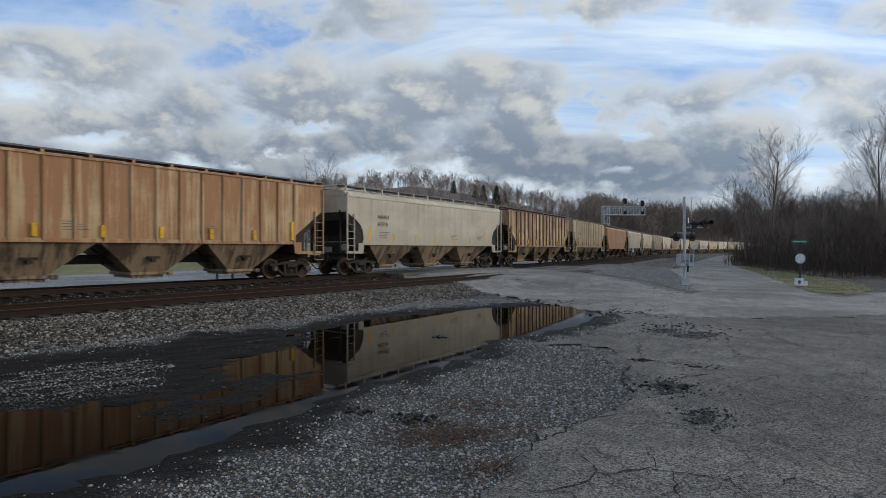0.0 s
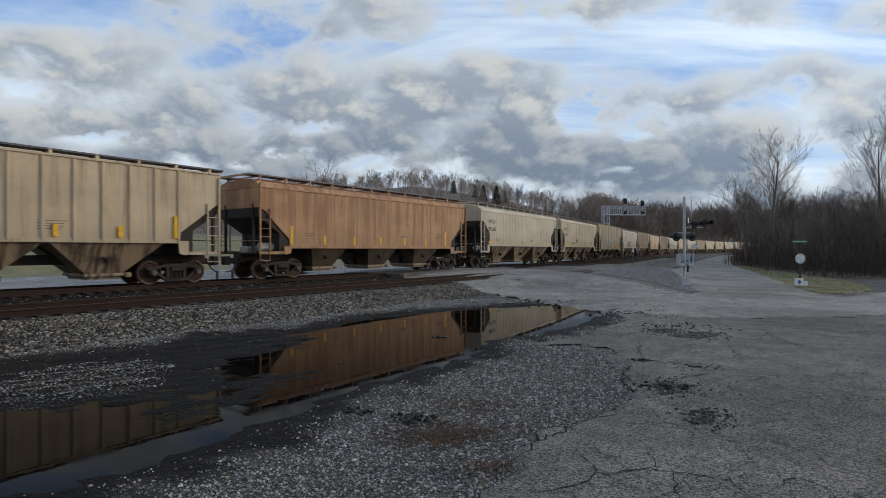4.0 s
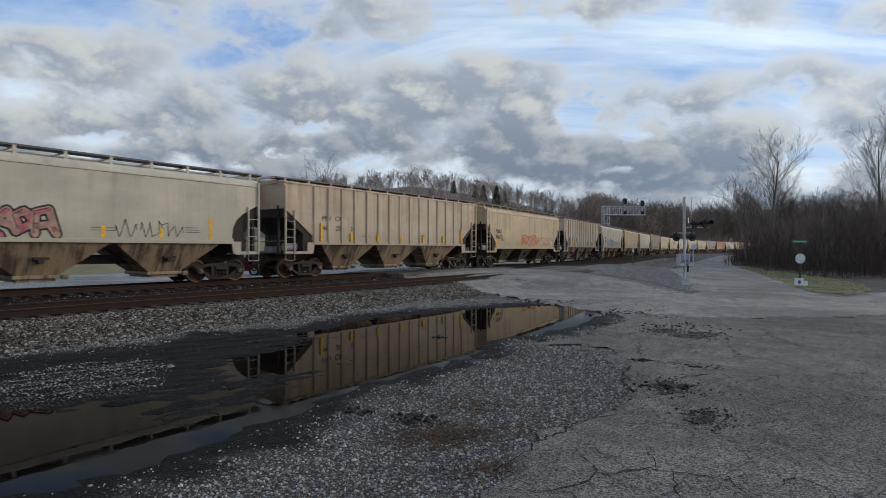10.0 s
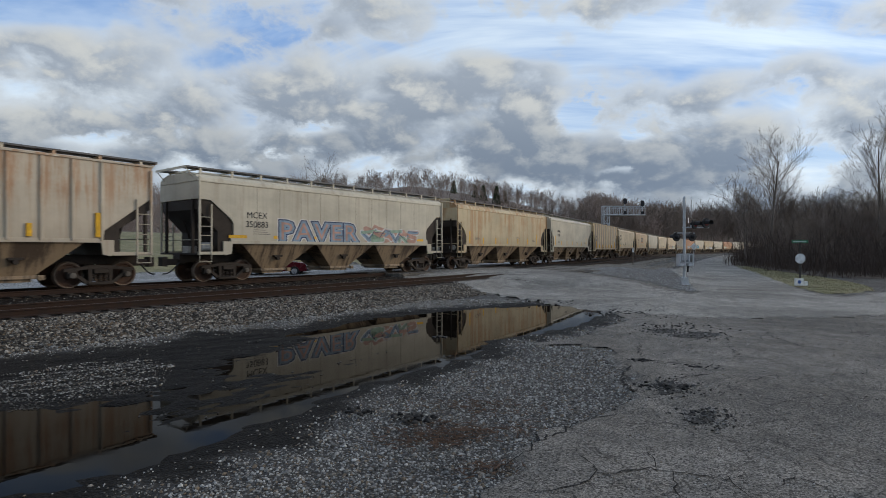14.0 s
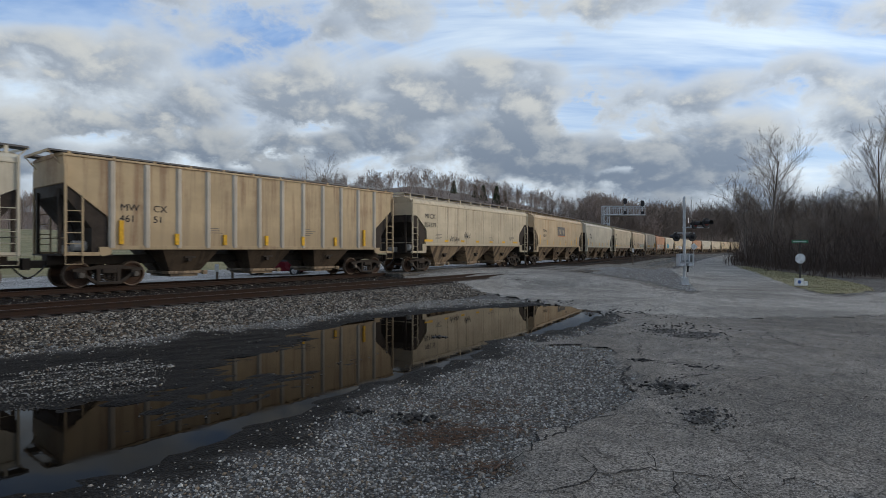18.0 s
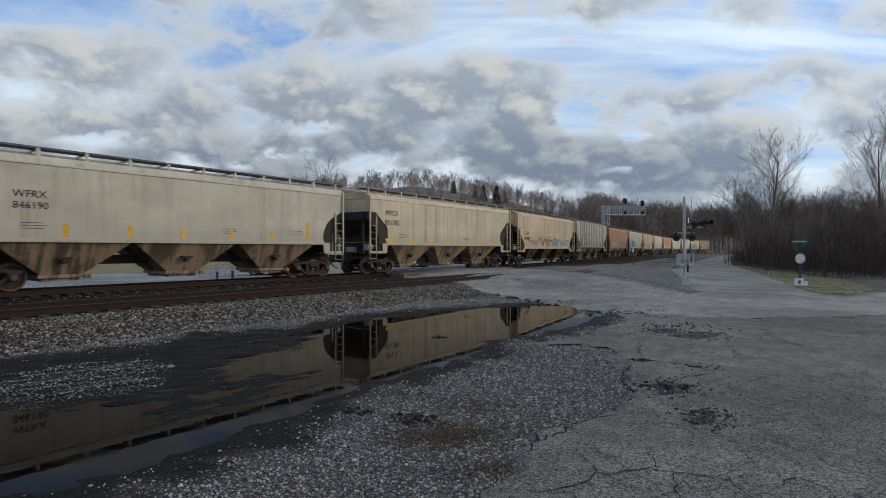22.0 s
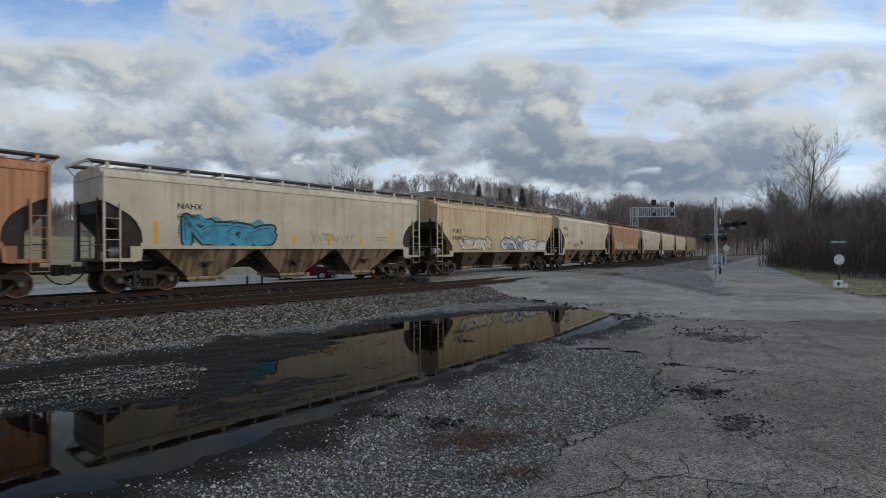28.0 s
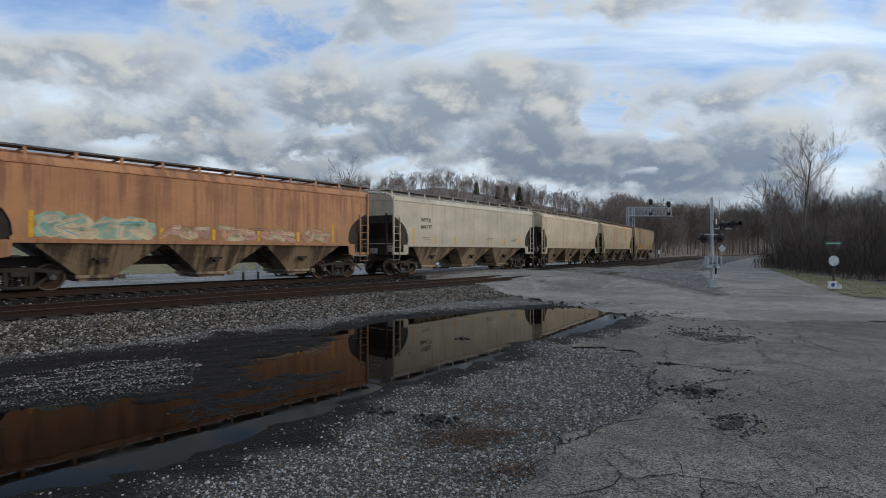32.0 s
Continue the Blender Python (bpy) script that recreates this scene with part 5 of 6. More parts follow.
def signal_gantry(x, y, z, rz):
    sg = thing("signal_cantilever", "grey steel cantilever signal bridge over the tracks", "signal bridge")
    H, W = 9.2, 7.2
    for dx in (0.0, 0.95):
        for dy in (-0.45, 0.45):
            bm = bmesh.new()
            rod(bm, (dx, dy, 0), (dx, dy, H), 0.085, 8)
            part("leg", bm, SILVER, sg)
    for k in range(7):
        bm = bmesh.new()
        z0, z1 = 0.4 + k * 1.15, 0.4 + (k + 1) * 1.15
        rod(bm, (0, -0.45, z0), (0.95, -0.45, z1), 0.04, 5)
        rod(bm, (0.95, 0.45, z0), (0, 0.45, z1), 0.04, 5)
        rod(bm, (0, -0.45, z1), (0.95, -0.45, z1), 0.04, 5)
        part("leg_brace", bm, SILVER, sg)
    for zz in (H - 1.55, H - 0.1):
        for dy in (-0.45, 0.45):
            bm = bmesh.new()
            rod(bm, (0, dy, zz), (W, dy, zz), 0.085, 8)
            part("chord", bm, SILVER, sg)
    for k in range(7):
        bm = bmesh.new()
        xa, xb = k * W / 7, (k + 1) * W / 7
        for dy in (-0.45, 0.45):
            rod(bm, (xb, dy, H - 1.55), (xb, dy, H - 0.1), 0.05, 5)
            rod(bm, (xa, dy, H - 1.55), (xb, dy, H - 0.1), 0.035, 5)
        part("truss_panel", bm, SILVER, sg)
    bm = bmesh.new()
    box(bm, 0.2, W + 0.2, -0.8, 0.8, H - 1.62, H - 1.56)
    for k in range(8):
        rod(bm, (0.3 + k * 0.97, -0.8, H - 1.6), (0.3 + k * 0.97, -0.8, H - 0.5), 0.025, 5)
    rod(bm, (0.3, -0.8, H - 0.5), (W + 0.1, -0.8, H - 0.5), 0.025, 5)
    part("walkway", bm, SILVER, sg, "grated walkway with a handrail")
    for k, (dx, hh) in enumerate(((3.6, 0.7), (6.65, 0.35))):
        bm = bmesh.new()
        rod(bm, (dx, -0.6, H - 1.6), (dx, -0.6, H + hh), 0.06, 8)
        mast = part("signal_mast", bm, SILVER, sg)
        bm = bmesh.new()
        prism(bm, [(dx - 0.32, H - 0.25 + hh), (dx - 0.32, H + 0.35 + hh), (dx - 0.2, H + 0.55 + hh), (dx + 0.2, H + 0.55 + hh), (dx + 0.32, H + 0.35 + hh), (dx + 0.32, H - 0.25 + hh), (dx, H - 0.5 + hh)], -0.78, -0.70)
        part("signal_head", bm, BLACK, mast, "black signal head")
        bm = bmesh.new()
        prism(bm, [(dx - 0.25, H - 1.45), (dx - 0.25, H - 0.95), (dx + 0.25, H - 0.95), (dx + 0.25, H - 1.45)], -0.78, -0.70)
        part("signal_head", bm, BLACK, mast, "black lower signal head")
    put_at(sg, x, y, z, rz)


signal_gantry(27.41, 92.00, 0.2, 4)


# ================= vehicles beyond the tracks =================
GLASS = plain("dark_window_glass", (0.02, 0.025, 0.03), 0.08)
TYRE = plain("tyre_rubber", (0.02, 0.02, 0.02), 0.85)
HUB = plain("alloy_wheel", (0.4, 0.4, 0.42), 0.35, 0.8)
LAMPW = plain("headlamp_clear", (0.8, 0.8, 0.78), 0.15)
LAMPR = plain("tail_lamp_red", (0.45, 0.02, 0.02), 0.2)


def vehicle(label, colour, suv, x, y, z, rz):
    """A parked car; it faces its own +x."""
    car = thing("parked_car", label, "car", "cars beyond the tracks")
    paint = plain("car_paint_" + label.split()[0], colour, 0.25, 0.1, 0.08, 2.0, 0.03)
    roof, L = (1.68, 2.25) if suv else (1.42, 2.25)
    bm = bmesh.new()
    prism(bm, [(-L, 0.35), (-L - 0.05, 0.75), (-L + 0.05, 1.0), (0.95, 1.02), (L - 0.15, 0.88), (L, 0.65), (L - 0.05, 0.32)], -0.88, 0.88)
    bmesh.ops.bevel(bm, geom=bm.edges[:], offset=0.05, segments=2, affect="EDGES")
    part("body", bm, paint, car)
    bm = bmesh.new()
    lo = [(-L + 0.12, 1.0), (1.05, 1.0)]
    hi = [(-L + (0.35 if suv else 0.85), roof), (0.35, roof)]
    v = [bm.verts.new((a, s * w, b)) for s, w in ((-1, 1), (1, 1)) for (a, b), w in (((lo[0]), 0.84), ((lo[1]), 0.84), ((hi[1]), 0.66), ((hi[0]), 0.66))]
    bm.faces.new(v[:4])
    bm.faces.new(v[4:][::-1])
    for i in range(4):
        bm.faces.new((v[i], v[4 + i], v[4 + (i + 1) % 4], v[(i + 1) % 4]))
    cab = part("cabin", bm, GLASS, car, "dark glazed cabin")
    bm = bmesh.new()
    box(bm, hi[0][0] - 0.03, hi[1][0] + 0.03, -0.67, 0.67, roof - 0.01, roof + 0.045, 0.02)
    part("roof", bm, paint, cab)
    for sx in (-1.38, 1.38):
        for sy in (-0.82, 0.82):
            bm = bmesh.new()
            rod(bm, (sx, sy - 0.11, 0.34), (sx, sy + 0.11, 0.34), 0.34, 20)
            w = part("tyre", bm, TYRE, car)
            bm = bmesh.new()
            rod(bm, (sx, sy - 0.12, 0.34), (sx, sy + 0.12, 0.34), 0.20, 14)
            part("rim", bm, HUB, w)
    for sy in (-0.62, 0.62):
        bm = bmesh.new()
        box(bm, L - 0.16, L - 0.02, sy - 0.2, sy + 0.2, 0.66, 0.82, 0.02)
        part("headlight", bm, LAMPW, car)
        bm = bmesh.new()
        box(bm, -L - 0.06, -L + 0.03, sy - 0.16, sy + 0.16, 0.72, 0.95, 0.02)
        part("tail_light", bm, LAMPR, car)
    bm = bmesh.new()
    box(bm, L - 0.06, L + 0.02, -0.75, 0.75, 0.32, 0.5, 0.02)
    part("bumper", bm, BLACK, car)
    put_at(car, x, y, z, rz)
    return car


vehicle("red SUV parked on the pale lot", (0.10, 0.010, 0.016), True, -11.9, 38.5, 0.08, 5)
vehicle("white car waiting beyond the crossing", (0.75, 0.77, 0.80), False, -2.2, 47.5, 0.12, -88)
vehicle("white sedan parked on the lot", (0.7, 0.7, 0.7), False, -37.0, 47.0, 0.1, -20)
for k, (s, o) in enumerate(((-80, -62), (-72, -60), (-64, -61))):
    x, y, a = on_line(s, o)
    vehicle("white car parked at the top of the lawn", (0.7, 0.72, 0.75), k == 1, x, y, float(heights(np.array([[x]]), np.array([[y]]))[0, 0]), math.degrees(a))

# ================= the train =================
E2 = 7.95          # half length of a body
WZ = 0.457         # wheel radius


def wheel_meshes():
    bm = bmesh.new()
    for sy in (-1, 1):
        b2 = bmesh.new()
        lathe(b2, [(0.10, 0.80), (0.14, 0.80), (0.15, 0.72), (0.34, 0.735), (0.37, 0.775), (0.405, 0.775), (0.405, 0.66), (0.10, 0.66)], 28)
        for v in b2.verts:
            v.co.y *= sy
        me = bpy.data.meshes.new("tmp")
        b2.to_mesh(me)
        b2.free()
        bm.from_mesh(me)
        bpy.data.meshes.remove(me)
    rod(bm, (0, -0.95, 0), (0, 0.95, 0), 0.08, 10)
    plate = mesh_of("wheelset", bm, WHEEL)
    bm = bmesh.new()
    for sy in (-1,):
        prof = [(0.405, 0.782), (0.452, 0.782), (0.457, 0.76), (0.46, 0.69), (0.485, 0.672), (0.485, 0.655), (0.405, 0.655)]
        rings = [[bm.verts.new((r * math.cos(t), y * sy, r * math.sin(t))) for t in [2 * math.pi * i / 32 for i in range(32)]] for r, y in prof]
        for a, b in zip(rings, rings[1:] + rings[:1]):
            for i in range(32):
                bm.faces.new((a[i], a[(i + 1) % 32], b[(i + 1) % 32], b[i]))
    rim = mesh_of("rim", bm, WHEEL_RIM, True)
    return plate, rim


def truck_meshes():
    bm = bmesh.new()
    # cast side frame: top chord, tension members, spring seat, journal housings
    prism(bm, [(-1.14, 0.58), (-0.40, 0.66), (0.40, 0.66), (1.14, 0.58), (1.14, 0.68), (0.62, 0.74), (0.38, 0.80), (-0.38, 0.80), (-0.62, 0.74), (-1.14, 0.68)], -0.09, 0.09)
    for sx in (-1, 1):
        prism(bm, [(sx * 0.98, 0.60), (sx * 0.86, 0.60), (sx * 0.34, 0.20), (sx * 0.36, 0.12), (sx * 0.48, 0.16)], -0.08, 0.08)
        prism(bm, [(sx * 0.40, 0.66), (sx * 0.27, 0.66), (sx * 0.27, 0.22), (sx * 0.38, 0.22)], -0.085, 0.085)
        box(bm, sx * 0.889 - 0.16, sx * 0.889 + 0.16, -0.10, 0.12, 0.34, 0.62, 0.03)
    box(bm, -0.42, 0.42, -0.11, 0.11, 0.10, 0.21, 0.025)
    frame_me = mesh_of("side_frame", bm, STEEL)
    bm = bmesh.new()
    for cx in (-0.18, 0.0, 0.18):
        for k in range(5):
            z = 0.23 + k * 0.062
            lathe2 = [(0.085, z), (0.085, z + 0.035)]
            rod(bm, (cx, 0, lathe2[0][1]), (cx, 0, lathe2[1][1]), 0.082, 8)
    spring_me = mesh_of("spring_nest", bm, STEEL)
    bm = bmesh.new()
    box(bm, -0.24, 0.24, -1.15, 1.15, 0.50, 0.68, 0.03)
    rod(bm, (0, 0, 0.68), (0, 0, 0.95), 0.22, 12)
    bolster_me = mesh_of("truck", bm, STEEL)
    bm = bmesh.new()
    rod(bm, (0, -0.10, 0.0), (0, -0.17, 0.0), 0.095, 10)
    rod(bm, (0, -0.17, 0.0), (0, -0.185, 0.0), 0.05, 8)
    cap_me = mesh_of("bearing_cap", bm, plain("bearing_cap_steel", (0.12, 0.11, 0.10), 0.5, 0.5))
    return frame_me, spring_me, bolster_me, cap_me


W_PLATE, W_RIM = wheel_meshes()
T_FRAME, T_SPRING, T_BOLSTER, T_CAP = truck_meshes()


def put(ob, x=0.0, y=0.0, z=0.0, rz=0.0):
    ob.matrix_basis = pose(x, y, z, 0, 0, rz)
    return ob


def add_truck(car, cx):
    tr = put(part("truck", T_BOLSTER, None, car), cx)
    for sy, rz in ((-1, 0), (1, 180)):
        put(part("side_frame", T_FRAME, None, tr), 0, sy * 1.0, 0, rz)
        put(part("spring_nest", T_SPRING, None, tr), 0, sy * 1.0, 0, rz)
        for sx in (-1, 1):
            put(part("bearing_cap", T_CAP, None, tr), sx * 0.889, sy * 1.0, 0.457, rz)
    for sx in (-1, 1):
        ws = put(part("wheelset", W_PLATE, None, tr, "rusty pressed wheels on an axle"), sx * 0.889, 0, WZ)
        ws["roll"] = 1
        for rz in (0, 180):
            put(part("rim", W_RIM, None, tr, "bright worn wheel tread"), sx * 0.889, 0, WZ, rz)


def side_outline(kind):
    """Half of the side sheet's outline, from the eave at the end to the sill: (distance from the end, height)."""
    if kind == "rib":
        return [(0.0, 4.42), (0.0, 3.26), (0.12, 3.18), (1.62, 2.02), (1.66, 1.64)]
    if kind == "wide":
        return [(0.0, 4.50), (0.0, 3.60), (1.35, 2.50), (1.40, 1.40)]
    if kind == "flat":
        return [(0.0, 4.12), (0.0, 3.22), (0.35, 3.05), (0.62, 2.75), (1.60, 1.85), (1.66, 1.45)]
    if kind == "panel":
        return [(0.0, 4.12), (0.0, 3.40), (0.55, 3.36), (1.45, 2.62), (1.55, 2.45), (1.55, 1.98), (1.42, 1.90), (1.42, 1.64)]
    return [(0.0, 4.12), (0.0, 3.30), (0.35, 3.12), (0.80, 2.86), (1.08, 2.60), (1.25, 2.25), (1.30, 1.85), (1.22, 1.78), (1.22, 1.64)]


SHARED = {}


def add_ladder(car, material, x, sy, sgn, tall):
    """Grab-iron ladder at a corner: post to the roof, inner stile, rungs and a stirrup step."""
    bm = bmesh.new()
    y = sy * 1.60
    box(bm, x - 0.035, x + 0.035, y - 0.035, y + 0.035, 1.15, tall)
    xi = x - sgn * 0.50
    box(bm, xi - 0.025, xi + 0.025, y - 0.03, y + 0.03, 1.15, 3.2)
    rod(bm, (x, y, 0.86), (x, y, 1.2), 0.014, 5)
    rod(bm, (xi, y, 0.86), (xi, y, 1.2), 0.014, 5)
    lad = part("ladder", bm, material, car)
    if "rung" not in SHARED:
        bm = bmesh.new()
        rod(bm, (-0.25, 0, 0), (0.25, 0, 0), 0.016, 5)
        SHARED["rung"] = mesh_of("rung", bm, material)
    for z in (0.86, 1.18, 1.55, 1.92, 2.29, 2.66):
        put(part("rung", SHARED["rung"], None, lad), (x + xi) / 2, y, z)
    return lad


def build_car(kind, name="covered_hopper_car"):
    car = thing(name, "covered hopper rail car", "rail car", "freight train")
    paint = PAINT["white"]
    half = side_outline(kind)
    pts = [(E2 - d, z) for d, z in half] + [(-E2 + d, z) for d, z in half[::-1]]
    W = 1.55
    bm = bmesh.new()
    prism(bm, pts, -W, W)
    part("body", bm, paint, car)
    # shade under the end slopes is put in as dark steel wedges
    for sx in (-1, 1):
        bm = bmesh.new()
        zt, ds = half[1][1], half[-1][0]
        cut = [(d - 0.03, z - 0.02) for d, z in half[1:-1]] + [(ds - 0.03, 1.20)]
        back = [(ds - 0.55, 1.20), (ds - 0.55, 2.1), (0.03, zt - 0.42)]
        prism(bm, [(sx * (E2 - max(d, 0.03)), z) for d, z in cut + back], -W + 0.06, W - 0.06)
        part("slope_sheet", bm, STEEL, car, "sloping end sheet, toned dark as its shaded underside")
    eave = half[0][1]
    # roof: coaming slope on each side and a flat crown
    bm = bmesh.new()
    if kind in ("center", "panel", "flat"):
        prof = [(-W - 0.015, eave), (-W + 0.03, eave + 0.14), (-W + 0.16, eave + 0.26), (-0.9, eave + 0.38), (0.9, eave + 0.38), (W - 0.16, eave + 0.26), (W - 0.03, eave + 0.14), (W + 0.015, eave)]
    else:
        prof = [(-W - 0.05, eave), (-W - 0.05, eave + 0.07), (-0.9, eave + 0.14), (0.9, eave + 0.14), (W + 0.05, eave + 0.07), (W + 0.05, eave)]
    prism(bm, prof, -E2 - 0.03, E2 + 0.03, "x")
    part("roof", bm, paint, car)
    bm = bmesh.new()
    crown = eave + (0.36 if kind in ("center", "panel", "flat") else 0.12)
    box(bm, -E2 + 0.8, E2 - 0.8, -0.36, 0.36, crown, crown + 0.16, 0.03)
    part("hatch_trough", bm, paint, car, "long roof hatch covers")
    top = 4.66
    walk_me = None
    for sy in (-1, 1):
        if walk_me is None:
            bm = bmesh.new()
            box(bm, -E2 - 0.35, E2 + 0.35, -0.28, 0.28, 0.0, 0.035)
            box(bm, -E2 - 0.35, E2 + 0.35, -0.30, -0.28, -0.01, 0.05)
            box(bm, -E2 - 0.35, E2 + 0.35, 0.28, 0.30, -0.01, 0.05)
            walk_me = mesh_of("roof_walk", bm, PAINT["walk"])
        put(part("roof_walk", walk_me, None, car, "weathered galvanised grating walkway"), 0, sy * 0.98, top)
    bm = bmesh.new()
    for sy in (-1, 1):
        box(bm, -0.05, 0.05, sy * 1.26 - 0.02, sy * 1.26 + 0.02, min(eave + 0.10, top - 0.1), top + 0.04)
    box(bm, -0.03, 0.03, -1.26, 1.26, top - 0.06, top - 0.005)
    br = mesh_of("walk_bracket", bm, paint)
    n = 12
    for i in range(n):
        put(part("walk_bracket", br, None, car), -E2 + 0.25 + (2 * E2 - 0.5) * i / (n - 1))
    # overhanging end brackets of the walkway
    for sx in (-1, 1):
        bm = bmesh.new()
        for y in (-1.2, 1.2):
            rod(bm, (sx * (E2 + 0.34), y, top), (sx * E2, y, 4.25), 0.02, 5)
        box(bm, sx * (E2 + 0.34) - 0.02, sx * (E2 + 0.34) + 0.02, -1.26, 1.26, top - 0.04, top + 0.05)
        part("end_bracket", bm, paint, car)
    # sills
    d_sill = half[-1][0]
    zs = half[-1][1]
    for sy in (-1, 1):
        bm = bmesh.new()
        box(bm, -E2 + d_sill, E2 - d_sill, sy * W - 0.035, sy * W + 0.035, zs - 0.05, zs + 0.09, 0.01)
        part("side_sill", bm, paint, car)
        if kind in ("center", "panel", "flat"):
            bm = bmesh.new()
            prism(bm, [(sy * (W - 0.01), eave - 0.05), (sy * (W + 0.03), eave - 0.03), (sy * (W + 0.03), eave + 0.02), (sy * (W - 0.01), eave + 0.02)], -E2 - 0.01, E2 + 0.01, "x")
            part("eave_moulding", bm, paint, car)
        for sx in (-1, 1):
            bm = bmesh.new()
            xa, xb = E2 - d_sill - 0.08, E2 - d_sill + 0.34
            prism(bm, [(sx * xa, zs + 0.05), (sx * xb, zs + 0.05), (sx * xb, 1.18), (sx * (xb - 0.1), 1.12), (sx * (xa + 0.06), 1.18)], sy * W - 0.03, sy * W + 0.03)
            box(bm, min(sx * xb, sx * E2), max(sx * xb, sx * E2), sy * W - 0.03, sy * W + 0.03, 1.14, 1.27)
            part("end_sill", bm, paint, car)
            add_ladder(car, paint, sx * (E2 - 0.04), sy, sx, 4.3 if kind != "wide" else 4.2)
    for sx in (-1, 1):
        bm = bmesh.new()
        box(bm, min(sx * (E2 - 1.5), sx * (E2 + 0.05)), max(sx * (E2 - 1.5), sx * (E2 + 0.05)), -1.5, 1.5, 1.14, 1.20)
        for y in (-1.1, 1.1):
            box(bm, sx * (E2 - 0.02) - 0.05, sx * (E2 - 0.02) + 0.05, y - 0.05, y + 0.05, 1.2, 3.4)
        for y in (-0.45, 0.45):
            rod(bm, (sx * (E2 - 0.9), y, 1.2), (sx * (E2 - 0.25), y, 3.2), 0.045, 6)
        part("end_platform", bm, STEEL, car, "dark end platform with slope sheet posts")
        bm = bmesh.new()
        rod(bm, (sx * (E2 - 0.05), -1.5, 1.75), (sx * (E2 - 0.05), 1.5, 1.75), 0.02, 5)
        part("end_handrail", bm, paint, car)
        bm = bmesh.new()
        box(bm, min(sx * (E2 - 0.2), sx * (E2 + 0.72)), max(sx * (E2 - 0.2), sx * (E2 + 0.72)), -0.14, 0.14, 0.72, 0.98, 0.03)
        prism(bm, [(sx * (E2 + 0.55), 0.66), (sx * (E2 + 0.76), 0.68), (sx * (E2 + 0.76), 1.04), (sx * (E2 + 0.55), 1.06)], -0.2, 0.17)
        part("coupler", bm, STEEL, car)
        bm = bmesh.new()
        prev = None
        for i in range(9):
            u = i / 8
            p = (sx * (E2 + 0.15 + 0.62 * u), -0.34 + 0.1 * u, 0.80 - 0.45 * math.sin(math.pi * u * 0.55) + 0.02)
            if prev:
                rod(bm, prev, p, 0.028, 6)
            prev = p
        part("air_hose", bm, DARK, car)
    bm = bmesh.new()
    rod(bm, (-E2 + 0.45, -0.9, 1.48), (-E2 + 1.15, -0.9, 1.48), 0.19, 12)
    box(bm, -E2 + 0.5, -E2 + 1.1, 0.2, 0.7, 1.2, 1.5, 0.02)
    part("air_reservoir", bm, PAINT["tank"], car, "pale brake air reservoir on the end platform")
    bm = bmesh.new()
    box(bm, -E2 - 0.1, E2 + 0.1, -0.27, 0.27, 0.82, 1.16)
    part("centre_sill", bm, STEEL, car)
    # hopper bays
    nb = 3
    x0, x1 = -E2 + d_sill + (0.5 if kind != "wide" else 1.2), E2 - d_sill - (0.5 if kind != "wide" else 1.2)
    wb = (x1 - x0) / nb
    dirty = PAINT["hopper"] if kind not in ("wide", "flat") else PAINT["grimy"]
    for i in range(nb):
        c = x0 + wb * (i + 0.5)
        bm = bmesh.new()
        zt, zb = zs - 0.02, 0.50
        tw = wb * 0.5 - 0.03 if kind not in ("wide", "flat") else 1.15
        for sy in (-1, 1):
            t = [bm.verts.new((c + sx * tw, y, zt)) for sx, y in ((-1, sy * 0.16), (1, sy * 0.16), (1, sy * (W - 0.06)), (-1, sy * (W - 0.06)))]
            b = [bm.verts.new((c + sx * 0.62, y, zb)) for sx, y in ((-1, sy * 0.16), (1, sy * 0.16), (1, sy * 0.92), (-1, sy * 0.92))]
            for k in range(4):
                bm.faces.new((t[k], t[(k + 1) % 4], b[(k + 1) % 4], b[k]))
            bm.faces.new(t)
            bm.faces.new(b)
        hop = part("hopper_bay", bm, dirty, car)
        bm = bmesh.new()
        box(bm, c - 0.68, c + 0.68, -0.98, 0.98, 0.38, 0.50, 0.02)
        box(bm, c - 0.55, c + 0.55, -0.86, 0.86, 0.28, 0.38)
        rod(bm, (c + 0.78, -1.1, 0.42), (c + 0.78, 1.1, 0.42), 0.04, 6)
        box(bm, c + 0.68, c + 0.86, -1.06, -0.90, 0.34, 0.5)
        part("outlet_gate", bm, PAINT["hopper"], hop)
        bm = bmesh.new()
        box(bm, c - 0.22, c + 0.22, -1.34, -1.22, 1.02, 1.10)
        rod(bm, (c, -1.33, 0.96), (c, -1.18, 0.96), 0.09, 8)
        part("vibrator_bracket", bm, STEEL, hop)
    for cx in (-E2 + 1.55, E2 - 1.55):
        add_truck(car, cx)
    # posts or seams on the sides
    if kind in ("rib", "wide"):
        n = 15 if kind == "rib" else 12
        xa, xb = -E2 + half[-1][0] + 0.06, E2 - half[-1][0] - 0.06
        wd = 0.055 if kind == "rib" else 0.09
        rib = {}
        for sy in (-1, 1):
            bm = bmesh.new()
            prism(bm, [(-wd * 1.3, sy * W), (-wd * 0.6, sy * (W + 0.075)), (wd * 0.6, sy * (W + 0.075)), (wd * 1.3, sy * W)], zs + 0.02, eave - 0.02, "z")
            rib[sy] = mesh_of("side_post", bm, paint)
            for i in range(n):
                put(part("side_post", rib[sy], None, car), xa + (xb - xa) * i / (n - 1))
    elif kind == "panel":
        for sy in (-1, 1):
            for i in range(1, 11):
                bm = bmesh.new()
                x = -E2 + 1.5 + (2 * E2 - 3.0) * i / 11
                box(bm, x - 0.012, x + 0.012, sy * W - 0.006, sy * W + 0.006, zs + 0.1, eave - 0.06)
